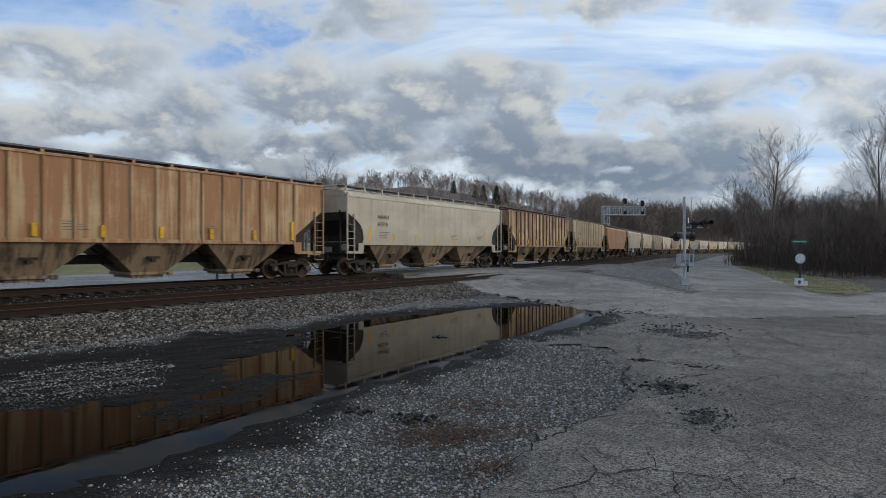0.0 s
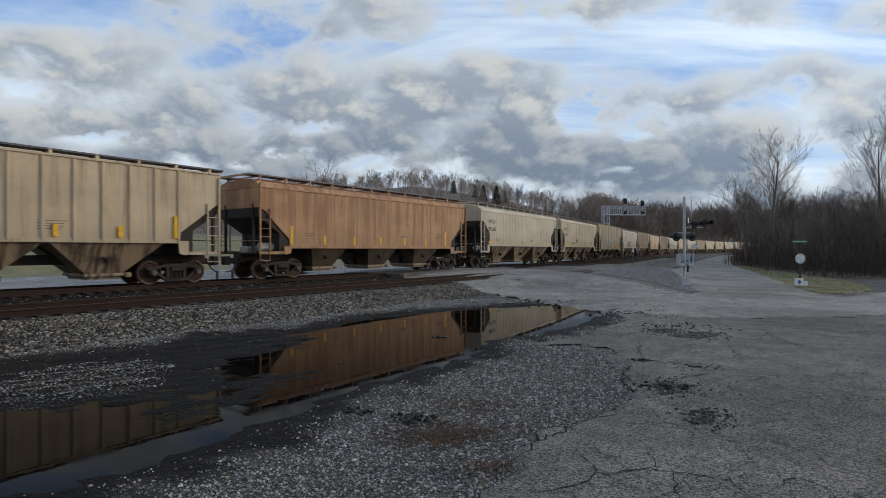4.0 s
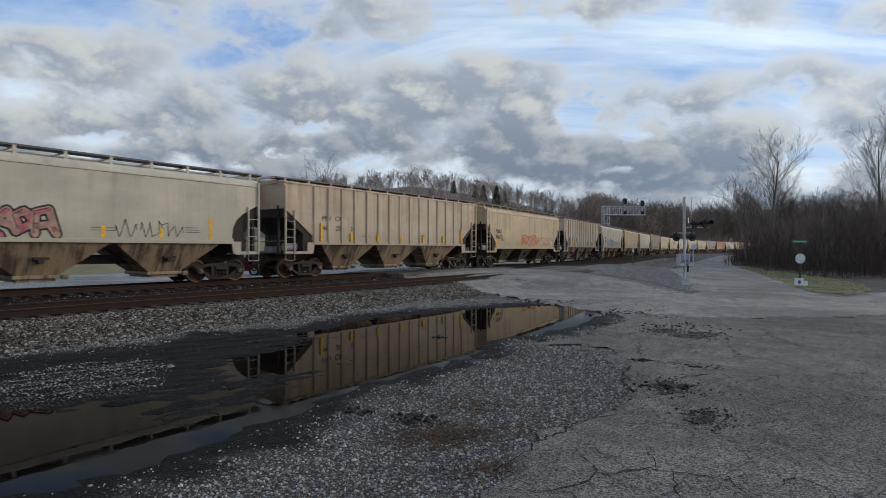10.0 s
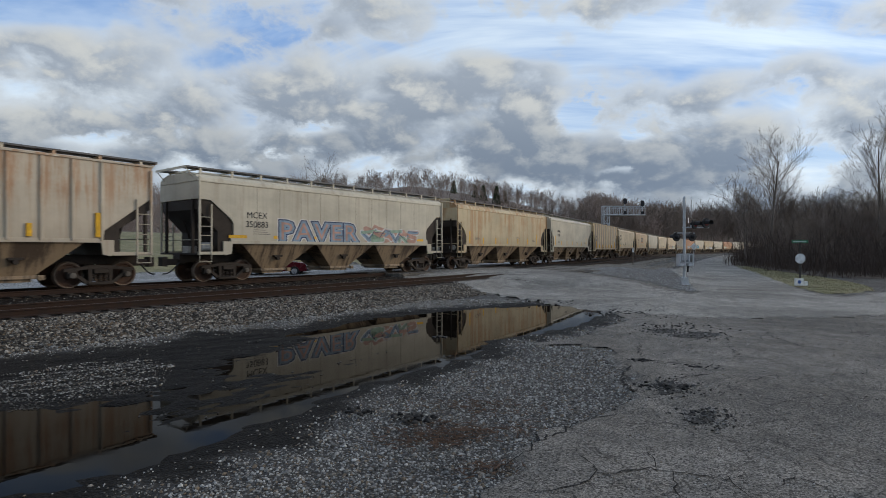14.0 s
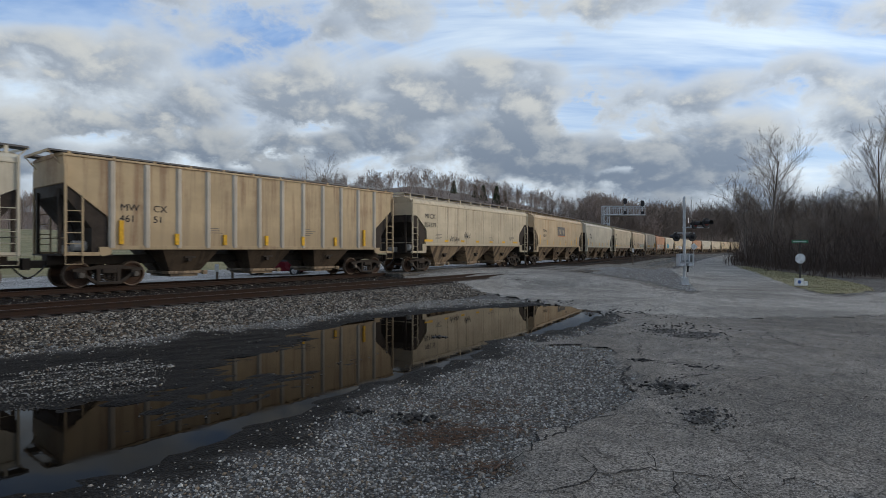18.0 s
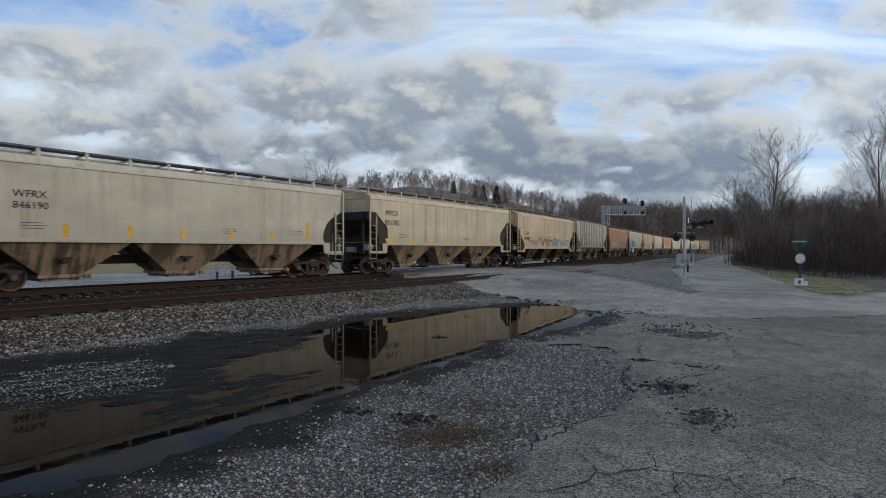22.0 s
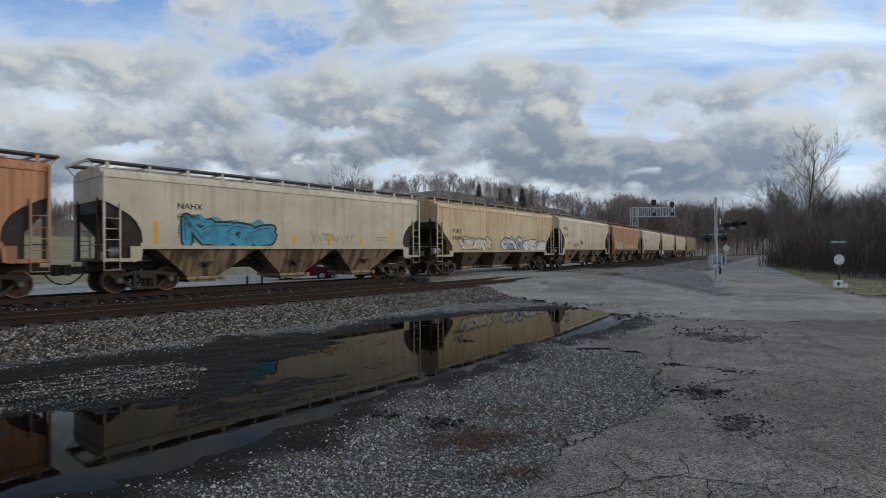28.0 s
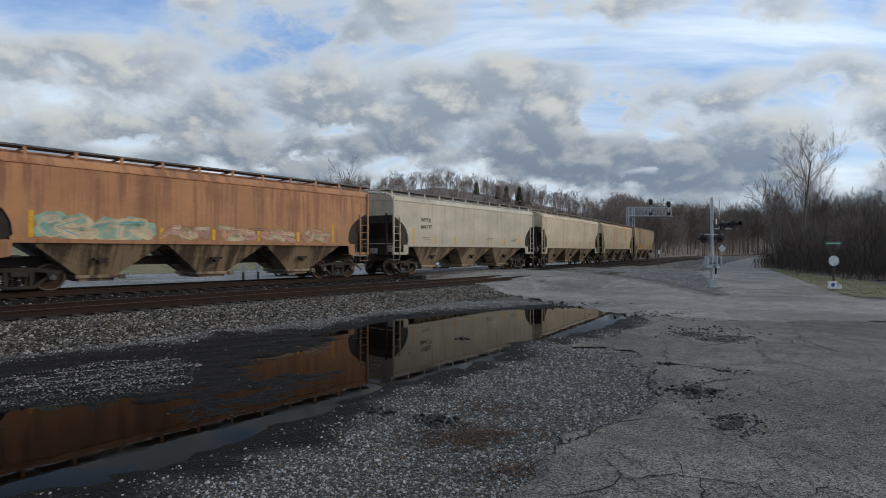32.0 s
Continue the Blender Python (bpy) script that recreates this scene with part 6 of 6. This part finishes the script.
                part("panel_seam", bm, PAINT["seam"], car)
    # reflector strips
    for i in range(7):
        x = -E2 + (2.15 if kind in ("rib",) else 1.75) + i * (2 * E2 - 4.0) / 6.0
        bm = bmesh.new()
        tall = 0.85 if i in (0, 6) and kind != "panel" else 0.42
        if kind == "panel":
            box(bm, x - (0.42 if i in (0, 6) else 0.22), x + (0.42 if i in (0, 6) else 0.22), -W - 0.006, -W + 0.01, zs + 0.20, zs + 0.33)
        else:
            dy = 0.082 if kind in ("rib", "wide") else 0.006
            box(bm, x - 0.07, x + 0.07, -W - dy, -W + 0.01, zs + 0.14, zs + 0.14 + tall)
        part("reflector_strip", bm, YELLOW, car, "yellow reflector strip")
    return car


def lettering(body, x, z, size, material, parent, slant=0.0):
    cu = bpy.data.curves.new("lettering", "FONT")
    cu.body, cu.size, cu.extrude, cu.shear, cu.resolution_u = body, size, 0.002, slant, 3
    tmp = bpy.data.objects.new("lettering", cu)
    scene.collection.objects.link(tmp)
    me = bpy.data.meshes.new_from_object(tmp)
    bpy.data.objects.remove(tmp)
    bpy.data.curves.remove(cu)
    me.materials.clear()
    me.materials.append(material)
    ob = part("lettering", me, None, parent)
    ob.matrix_basis = Matrix.Translation((x, -1.562, z)) @ pose(0, 0, 0, 90, 0, 0)
    return ob


PAINT = {
    "walk": plain("weathered_galvanised_grating", (0.13, 0.13, 0.135), 0.6, 0.3, 0.3, 4.0),
    "white": car_paint("faded_white_enamel", (0.57, 0.505, 0.385), amount=0.10, dirt=0.20),
    "cream": car_paint("cream_enamel", (0.58, 0.49, 0.345), amount=0.12, dirt=0.22),
    "cool": car_paint("cool_white_enamel", (0.55, 0.505, 0.40), amount=0.08, dirt=0.18),
    "beige": car_paint("beige_enamel", (0.575, 0.45, 0.295), amount=0.15, dirt=0.3),
    "tan": car_paint("tan_enamel", (0.50, 0.375, 0.22), amount=0.2, dirt=0.4),
    "grey": car_paint("grey_enamel_rust_runs", (0.54, 0.47, 0.365), (0.40, 0.17, 0.05), 0.27, 0.22, 0.25, 0.85),
    "ltgrey": car_paint("light_grey_enamel", (0.54, 0.485, 0.40), amount=0.10, dirt=0.25),
    "orange": car_paint("rusted_orange_enamel", (0.56, 0.39, 0.21), (0.36, 0.17, 0.07), 0.42, 0.25),
    "rust": car_paint("rust_brown_enamel", (0.46, 0.25, 0.12), (0.24, 0.105, 0.048), 0.32, 0.35),
    "brown": car_paint("stained_brown_enamel", (0.57, 0.42, 0.24), (0.17, 0.068, 0.032), 0.38, 0.40, 0.45),
    "terracotta": car_paint("terracotta_enamel", (0.50, 0.235, 0.105), (0.24, 0.09, 0.04), 0.3, 0.35),
    "pink": car_paint("pinkish_beige_enamel", (0.55, 0.44, 0.32), (0.40, 0.19, 0.09), 0.2, 0.25, 0.3, 0.7),
    "sandy": car_paint("sun_bleached_tan", (0.56, 0.43, 0.27), (0.47, 0.25, 0.10), 0.22, 0.25),
    "gold": car_paint("yellowed_enamel", (0.53, 0.435, 0.275), (0.45, 0.20, 0.06), 0.26, 0.3),
    "hopper": car_paint("road_grimed_steel", (0.37, 0.270, 0.170), (0.06, 0.04, 0.028), 0.4, 0.5),
    "darkpost": car_paint("rust_black_posts", (0.15, 0.075, 0.045), (0.07, 0.035, 0.025), 0.3),
    "grimy": car_paint("black_grimed_steel", (0.09, 0.065, 0.045), (0.04, 0.028, 0.02), 0.4, 0.5),
    "tank": plain("pale_tank", (0.45, 0.43, 0.40), 0.6),
    # shading along the panel seams, drawn as strips of darker colour
    "seam": plain("seam_shade", (0.38, 0.33, 0.26), 0.7),
}
KINDS = {k: build_car(k) for k in ("rib", "wide", "panel", "center", "flat")}

SPRAY = {k: plain("spray_" + k, v, 0.55, 0, 0.25, 3.0) for k, v in {
    "black": (0.03, 0.03, 0.035), "white": (0.62, 0.62, 0.60), "pink": (0.52, 0.16, 0.18), "teal": (0.10, 0.34, 0.42), "blue": (0.05, 0.30, 0.45),
    "orange": (0.56, 0.20, 0.06), "brown": (0.36, 0.22, 0.12), "mint": (0.30, 0.42, 0.32), "navy": (0.05, 0.07, 0.14), "cream": (0.55, 0.45, 0.30),
    "salmon": (0.50, 0.30, 0.24), "steel": (0.24, 0.33, 0.42), "olive": (0.24, 0.26, 0.12)}.items()}


# pen strokes of letter-like shapes, in a unit box
SHAPES = ([(0.0, 0.0), (0.1, 1.0), (0.9, 0.85), (0.2, 0.5), (1.0, 0.0)], [(1.0, 0.9), (0.2, 1.0), (0.0, 0.65), (0.9, 0.4), (0.8, 0.05), (0.0, 0.1)],
          [(0.0, 1.0), (0.45, 0.0), (1.0, 1.0)], [(0.0, 0.0), (0.3, 1.0), (0.7, 1.0), (1.0, 0.0), (0.85, 0.4), (0.2, 0.4)],
          [(0.95, 0.85), (0.4, 1.0), (0.0, 0.5), (0.4, 0.0), (1.0, 0.15), (0.95, 0.5), (0.55, 0.45)], [(1.0, 1.0), (0.05, 0.95), (0.1, 0.5), (0.75, 0.52), (0.1, 0.5), (0.05, 0.0), (1.0, 0.05)],
          [(0.0, 0.0), (0.05, 1.0), (0.95, 0.0), (1.0, 1.0)], [(0.5, 1.0), (0.0, 0.55), (0.45, 0.0), (1.0, 0.45), (0.5, 1.0)])


def fat_line(bm, pts, y, wd, mat):
    """A sprayed line of constant width with rounded corners."""
    stroke(bm, pts, y, wd, mat)
    for k, (x, z) in enumerate(pts):
        f = bm.faces.new([bm.verts.new((x + wd / 2 * math.cos(0.785 * i), y - 0.0003, z + wd / 2 * math.sin(0.785 * i))) for i in range(8)])
        f.material_index = mat


def cloud(bm, cx, cz, w, h, y, r, mat):
    """A loose lobed patch of spray behind the letters."""
    ph = [r.random() * 6.28 for _ in range(3)]
    ring = []
    for i in range(22):
        t = 6.2832 * i / 22
        k = 1 + 0.12 * math.sin(3 * t + ph[0]) + 0.1 * math.sin(5 * t + ph[1]) + 0.06 * math.sin(9 * t + ph[2])
        ring.append(bm.verts.new((cx + math.cos(t) * k * w / 2, y, cz + math.sin(t) * k * h / 2)))
    bm.faces.new(ring).material_index = mat


def stroke(bm, pts, y, wd, mat):
    for (xa, za), (xb, zb) in zip(pts, pts[1:]):
        d = Vector((xb - xa, 0, zb - za))
        if d.length < 1e-4:
            continue
        q = Vector((-d.z, 0, d.x)).normalized() * wd / 2
        a, b = Vector((xa, y, za)), Vector((xb, y, zb))
        f = bm.faces.new([bm.verts.new(v) for v in (a - q, b - q, b + q, a + q)])
        f.material_index = mat


def squiggle(r, x, z, w, h, n=9):
    return [(x + w * (i / (n - 1)) + r.gauss(0, w * 0.05), z + h * (0.5 + 0.5 * math.sin(i * 1.9 + r.random())) * r.uniform(0.6, 1.0)) for i in range(n)]


def graffiti(car, x0, x1, z0, z1, n, fills, edge, inner, seed, y=-1.556, shade=None):
    """A sprayed piece: a row of fat outlined letter shapes over a loose cloud of colour, with thin inner lines and drips."""
    r = random.Random(seed)
    names = list(dict.fromkeys([edge, inner, *fills] + ([shade] if shade else [])))
    bm = bmesh.new()
    w, h = (x1 - x0) / n, z1 - z0
    fat = min(0.42 * w, 0.32 * h)
    if shade:
        for k in range(n):
            cloud(bm, x0 + w * (k + 0.5) + r.gauss(0, w * 0.15), (z0 + z1) / 2 + r.gauss(0, 0.06), w * 1.5, h * 1.1, y + 0.002, r, names.index(shade))
    letters = []
    for k in range(n):
        hh, lean, base = h * r.uniform(0.84, 1.04), r.uniform(-0.10, 0.16), z0 + r.uniform(-0.03, 0.05)
        shape = [(x0 + w * (k - 0.10 + 1.2 * a + lean * (b - 0.5) + r.gauss(0, 0.11)), base + fat / 2 + (hh - fat) * (b + r.gauss(0, 0.10))) for a, b in r.choice(SHAPES)]
        letters.append(shape)
        fat_line(bm, shape, y - 0.0005 - 0.0004 * (k % 2), fat * 1.42 + 0.03, names.index(edge))
    for k, shape in enumerate(letters):
        fat_line(bm, shape, y - 0.002 - 0.0004 * (k % 2), fat, names.index(fills[k % len(fills)]))
        up = [(a, b) for a, b in shape if b > z0 + 0.55 * h]
        if len(up) > 1 and len(fills) > 1:
            fat_line(bm, up, y - 0.003, fat * 0.72, names.index(fills[(k + 1) % len(fills)]))
        fat_line(bm, [(a - 0.2 * fat, b + 0.15 * fat) for a, b in shape[:3]], y - 0.004, 0.028, names.index(inner))
        if r.random() < 0.5:
            xa = shape[-1][0]
            stroke(bm, [(xa, shape[-1][1]), (xa + 0.01, shape[-1][1] - r.uniform(0.1, 0.3))], y - 0.0025, 0.02, names.index(edge))
    me = mesh_of("graffiti", bm, [SPRAY[k] for k in names])
    return part("graffiti", me, None, car, "sprayed graffiti lettering")


def sprayed_word(car, body, x0, x1, z0, z1, layers, y=-1.556):
    """Block letters that can be read, sprayed in layers of (fattening, colour)."""
    for k, (fat, colour) in enumerate(layers):
        cu = bpy.data.curves.new("graffiti", "FONT")
        cu.body, cu.size, cu.offset, cu.space_character, cu.resolution_u = body, 1.0, fat, 1.2, 2
        tmp = bpy.data.objects.new("graffiti", cu)
        scene.collection.objects.link(tmp)
        me = bpy.data.meshes.new_from_object(tmp)
        bpy.data.objects.remove(tmp)
        bpy.data.curves.remove(cu)
        if k == 0:
            xs, zs = [v.co.x for v in me.vertices], [v.co.y for v in me.vertices]
            kx, kz, ox, oz = (x1 - x0) / (max(xs) - min(xs)), (z1 - z0) / (max(zs) - min(zs)), min(xs), min(zs)
        for v in me.vertices:
            v.co = (x0 + (v.co.x - ox) * kx, y - 0.0012 * k, z0 + (v.co.y - oz) * kz)
        me.materials.clear()
        me.materials.append(SPRAY[colour])
        part("graffiti", me, None, car, "sprayed block letters")


def tag(car, x, z, w, h, colour, seed, y=-1.558, wd=0.03):
    r = random.Random(seed)
    bm = bmesh.new()
    for k in range(3):
        stroke(bm, squiggle(r, x + w * k / 3, z, w / 3, h), y, wd, 0)
    part("tag", bm, SPRAY[colour], car, "thin sprayed tag")


def decorate(car, art):
    a = -E2
    for style in art:
        if style == "pink":
            graffiti(car, a + 5.1, a + 8.2, 1.78, 2.75, 6, ["pink", "salmon"], "black", "black", 1)
            tag(car, a + 10.0, 1.8, 2.6, 0.7, "black", 2, wd=0.025)
        elif style == "multi":
            graffiti(car, a + 2.2, a + 7.6, 1.5, 2.45, 7, ["salmon", "brown", "mint", "steel", "brown"], "black", "white", 3, -1.56, "steel")
            graffiti(car, a + 8.0, a + 13.6, 1.5, 2.4, 6, ["brown", "mint", "orange"], "black", "teal", 4, -1.56, "teal")
        elif style == "orange":
            graffiti(car, a + 6.7, a + 10.2, 1.75, 2.5, 5, ["orange", "salmon"], "orange", "cream", 5)
            graffiti(car, a + 10.8, a + 13.6, 1.75, 2.35, 5, ["cream", "salmon"], "brown", "mint", 6)
        elif style == "teal":
            sprayed_word(car, "PAVER", a + 3.7, a + 9.0, 1.62, 2.78, ((0.15, "white"), (0.12, "navy"), (0.075, "steel"), (-0.005, "salmon")))
            graffiti(car, a + 9.1, a + 13.4, 1.70, 2.40, 6, ["steel", "mint", "salmon"], "white", "navy", 8, shade="salmon")
        elif style == "brown":
            graffiti(car, a + 5.1, a + 8.6, 1.55, 2.5, 5, ["cream", "brown"], "white", "black", 9, shade="brown")
            graffiti(car, a + 9.0, a + 10.1, 1.75, 2.3, 3, ["steel"], "black", "white", 10)
            graffiti(car, a + 10.6, a + 14.0, 1.55, 2.4, 5, ["cream", "mint"], "white", "black", 11)
            tag(car, a + 3.2, 1.7, 1.8, 0.6, "navy", 12)
        elif style == "blue":
            graffiti(car, a + 2.85, a + 6.4, 1.72, 2.75, 4, ["blue", "blue"], "black", "black", 13, shade="teal")
            tag(car, a + 8.5, 1.8, 2.6, 0.75, "brown", 14)
        elif style == "mono":
            graffiti(car, a + 2.4, a + 6.2, 1.55, 2.3, 6, ["white", "cream"], "black", "black", 15)
            graffiti(car, a + 7.6, a + 10.4, 1.5, 2.5, 4, ["white", "steel"], "black", "orange", 16)
            graffiti(car, a + 10.8, a + 14.3, 1.5, 2.25, 6, ["white"], "black", "black", 17)
        elif style == "palegreen":
            graffiti(car, a + 1.9, a + 5.2, 1.72, 2.5, 4, ["mint", "cream"], "cream", "teal", 18, shade="mint")
            for k in range(4):
                graffiti(car, a + 6.0 + 2.0 * k, a + 7.4 + 2.0 * k, 1.75, 2.3, 3, ["salmon", "cream"], "brown", "orange", 19 + k)
        elif style == "tag":
            tag(car, a + 4.1, 1.85, 1.2, 0.4, "black", 30)
            tag(car, a + 5.9, 2.05, 0.8, 0.5, "black", 31)
        elif style == "emblem":
            bm = bmesh.new()
            box(bm, a + 6.9, a + 9.3, -1.556, -1.548, 2.62, 3.55)
            em = part("emblem", bm, LETTER_GREY, car, "faded grey emblem panel")
            for k in range(4):
                bm = bmesh.new()
                prism(bm, [(a + 7.25 + k * 0.47, 2.85), (a + 7.38 + k * 0.47, 2.85), (a + 7.56 + k * 0.47, 3.32), (a + 7.43 + k * 0.47, 3.32)], -1.561, -1.555)
                part("emblem_bar", bm, SPRAY["cream"], em)
            bm = bmesh.new()
            box(bm, a + 6.9, a + 9.3, -1.561, -1.555, 2.62, 2.70)
            part("emblem_rule", bm, SPRAY["orange"], em)


# every car in order along the train: kind, paint, label, marks, graffiti colours
TRAIN = [
    (-6, "rib", "orange", "rust-stained orange covered hopper car with side posts", [], ()),
    (-5, "center", "cool", "clean white smooth-sided covered hopper car", [("NAHX", 2.35, 3.02, 0.34), ("69319", 2.35, 2.62, 0.34)], ()),
    (-4, "rib", "brown", "heavily rusted brown covered hopper car with side posts", [("MW", 2.22, 2.7, 0.34), ("CX", 3.06, 2.7, 0.34)], ()),
    (-3, "rib", "beige", "beige covered hopper car with side posts", [("MC", 2.22, 2.95, 0.34), ("EX", 3.06, 2.95, 0.34), ("95", 2.26, 2.5, 0.34), ("311", 3.08, 2.5, 0.34)], ()),
    (-2, "flat", "rust", "rust-brown smooth-sided covered hopper car", [], ()),
    (-1, "panel", "white", "off-white panelled covered hopper car", [("MFCX", 1.32, 3.26, 0.42), ("851352", 1.29, 2.72, 0.42)], ()),
    (0, "panel", "cream", "cream panelled covered hopper car with small tags", [("MFCX", 1.32, 3.26, 0.42), ("851374", 1.29, 2.72, 0.42)], ("tag",)),
    (1, "wide", "tan", "tan covered hopper car with widely spaced posts and graffiti", [("MW", 1.72, 2.75, 0.36), ("CX", 2.86, 2.75, 0.36), ("461", 1.70, 2.38, 0.36), ("504", 2.84, 2.38, 0.36)], ("multi",)),
    (2, "center", "cool", "white smooth-sided covered hopper car with pink graffiti", [("NAHX", 2.35, 3.02, 0.34), ("69308", 2.35, 2.62, 0.34)], ("pink",)),
    (3, "rib", "pink", "pinkish beige covered hopper car with side posts", [("MW", 2.2, 2.78, 0.34), ("CX", 3.05, 2.78, 0.34), ("46", 2.24, 2.3, 0.34), ("20", 3.08, 2.3, 0.34), ("3", 4.1, 2.3, 0.34)], ()),
    (4, "flat", "beige", "sand-coloured smooth covered hopper car with orange graffiti", [("FURX", 1.62, 2.58, 0.42), ("846355", 1.62, 2.16, 0.42)], ("orange",)),
    (5, "rib", "grey", "grey covered hopper car with orange rust runs", [("10", 3.08, 2.30, 0.40), ("00", 3.93, 2.30, 0.40), ("49", 4.78, 2.30, 0.40)], ()),
    (6, "panel", "cool", "white smooth covered hopper car with teal graffiti", [("MCEX", 2.15, 2.72, 0.38), ("350883", 2.1, 2.32, 0.38)], ("teal",)),
    (7, "center", "gold", "yellowed rusty smooth covered hopper car", [], ()),
    (8, "center", "cool", "white smooth-sided covered hopper car", [("NAHX", 2.35, 3.02, 0.34), ("69338", 2.35, 2.62, 0.34)], ()),
    (9, "wide", "tan", "tan covered hopper car with widely spaced posts", [("MW", 1.72, 2.75, 0.36), ("CX", 2.86, 2.75, 0.36), ("461", 1.70, 2.35, 0.36), ("51", 2.86, 2.35, 0.36)], ()),
    (10, "panel", "cream", "cream panelled covered hopper car", [("MFCX", 1.32, 3.26, 0.42), ("851379", 1.29, 2.72, 0.42)], ("tag",)),
    (11, "center", "sandy", "tan and orange smooth covered hopper car with a faded emblem", [("NAHX", 2.6, 2.95, 0.34), ("62112", 2.6, 2.52, 0.34)], ("emblem",)),
    (12, "center", "cool", "white smooth-sided covered hopper car", [("WFRX", 2.3, 3.02, 0.32), ("846190", 2.3, 2.66, 0.32)], ()),
    (13, "panel", "cream", "cream panelled covered hopper car", [("MFCX", 1.32, 3.26, 0.42), ("851382", 1.29, 2.72, 0.42)], ()),
    (14, "flat", "beige", "beige smooth covered hopper car with brown graffiti", [("FURX", 1.62, 2.58, 0.42), ("846404", 1.62, 2.16, 0.42)], ("brown",)),
    (15, "rib", "ltgrey", "light grey covered hopper car with side posts", [("M", 2.36, 2.82, 0.38), ("W", 3.2, 2.82, 0.38), ("CX", 3.95, 2.82, 0.38), ("46", 2.28, 2.40, 0.38), ("25", 3.1, 2.40, 0.38), ("67", 3.95, 2.40, 0.38)], ("tag",)),
    (16, "center", "terracotta", "orange smooth covered hopper car with graffiti", [], ("multi",)),
    (17, "center", "white", "white smooth covered hopper car with blue graffiti lettering", [("NAHX", 2.5, 3.12, 0.34), ("69040", 2.5, 2.72, 0.34)], ("blue",)),
    (18, "flat", "gold", "yellowed covered hopper car with rust and black and white tags", [("FURX", 1.62, 2.58, 0.42), ("846446", 1.62, 2.16, 0.42)], ("mono",)),
    (19, "panel", "white", "off-white panelled covered hopper car", [("MFCX", 1.32, 3.26, 0.42), ("851376", 1.29, 2.72, 0.42)], ("tag",)),
    (20, "center", "terracotta", "orange-brown smooth covered hopper car with pale teal graffiti", [], ("palegreen",)),
    (21, "center", "cool", "grey-white smooth covered hopper car", [("WFRX", 2.35, 3.02, 0.34), ("844177", 2.35, 2.62, 0.34)], ()),
    (22, "center", "cream", "cream smooth covered hopper car", [], ()),
    (23, "center", "gold", "yellowish covered hopper car", [], ()),
    (24, "rib", "tan", "brown covered hopper car at the tail of the train", [], ()),
]
GAPS = [-255.2, -237.9, -220.8, -203.6, -186.0, -168.3, -150.6, -133.6, -116.3, -99.2, -82.1, -64.7, -47.0, -29.4, -12.3, 4.8, 22.0, 39.3,
        56.8, 74.4, 91.8, 109.0, 126.3, 144.0, 161.2, 178.2, 195.4, 212.9, 230.3, 247.8, 265.3, 282.6]
PAINTED = ("body", "roof", "hatch_trough", "walk_bracket", "end_bracket", "side_sill", "eave_moulding", "end_sill", "ladder", "end_handrail", "side_post", "rung")
CONSIST = []
for (j, kind, paint, label, marks, art), g0, g1 in zip(TRAIN, GAPS, GAPS[1:]):
    car = copy_thing(KINDS[kind], Matrix())
    tagged(car, label)
    for ob in car.children_recursive:
        if ob.name.split(".")[0] in PAINTED:
            ob.material_slots[0].link = "OBJECT"
            ob.material_slots[0].material = PAINT["ltgrey" if kind == "wide" and ob.name.startswith("side_post") else "darkpost" if paint == "brown" and ob.name.startswith(("side_post", "roof", "walk")) else paint]
    for text, dx, z, size in marks:
        lettering(text, -E2 + dx, z, size, LETTER, car)
    decorate(car, art)
    # small data stencils
    rs = random.Random(j)
    for dx in ((2.5, 9.3, 12.6) if kind not in ("rib", "wide") else (4.9, 9.6)):
        bm = bmesh.new()
        for k in range(rs.choice((2, 3, 4))):
            box(bm, -E2 + dx, -E2 + dx + rs.uniform(0.5, 0.9), -1.5545, -1.545, 2.02 + k * 0.09, 2.045 + k * 0.09)
        part("stencil_lines", bm, LETTER_GREY, car)
    CONSIST.append((car, (g0 + g1) / 2))
for k in KINDS.values():
    for ob in (*k.children_recursive, k):
        bpy.data.objects.remove(ob)



def motions():
    for car, s16 in CONSIST:
        rows = []
        for i in range(0, 65):
            t = i * 0.5
            s = s16 - (14.041 * (t - 16) - 0.0178 * (t - 16) ** 2 / 2)
            x, y, a = on_line(s)
            rows.append((t, pose(x, y, RAIL_Z, 0, 0, math.degrees(a))))
        walk(car, rows)
        # wheels turn while the car passes close by
        for truck in car.children:
            for ws in truck.children:
                if ws.name.startswith("wheelset"):
                    home = ws.matrix_basis.translation.copy()
                    near = [k * 0.05 for k in range(641) if -34 < s16 - 14.041 * (k * 0.05 - 16) < 14]
                    if len(near) < 4:
                        continue
                    turn = [(0.0, 0.0)] + [(t, -14.041 / WZ * (t - near[0])) for t in near if t > 0] + ([(32.0, -14.041 / WZ * (near[-1] - near[0]))] if near[-1] < 31.9 else [])
                    walk(ws, [(t, Matrix.Translation(home) @ Matrix.Rotation(a, 4, "Y")) for t, a in turn])


motions()
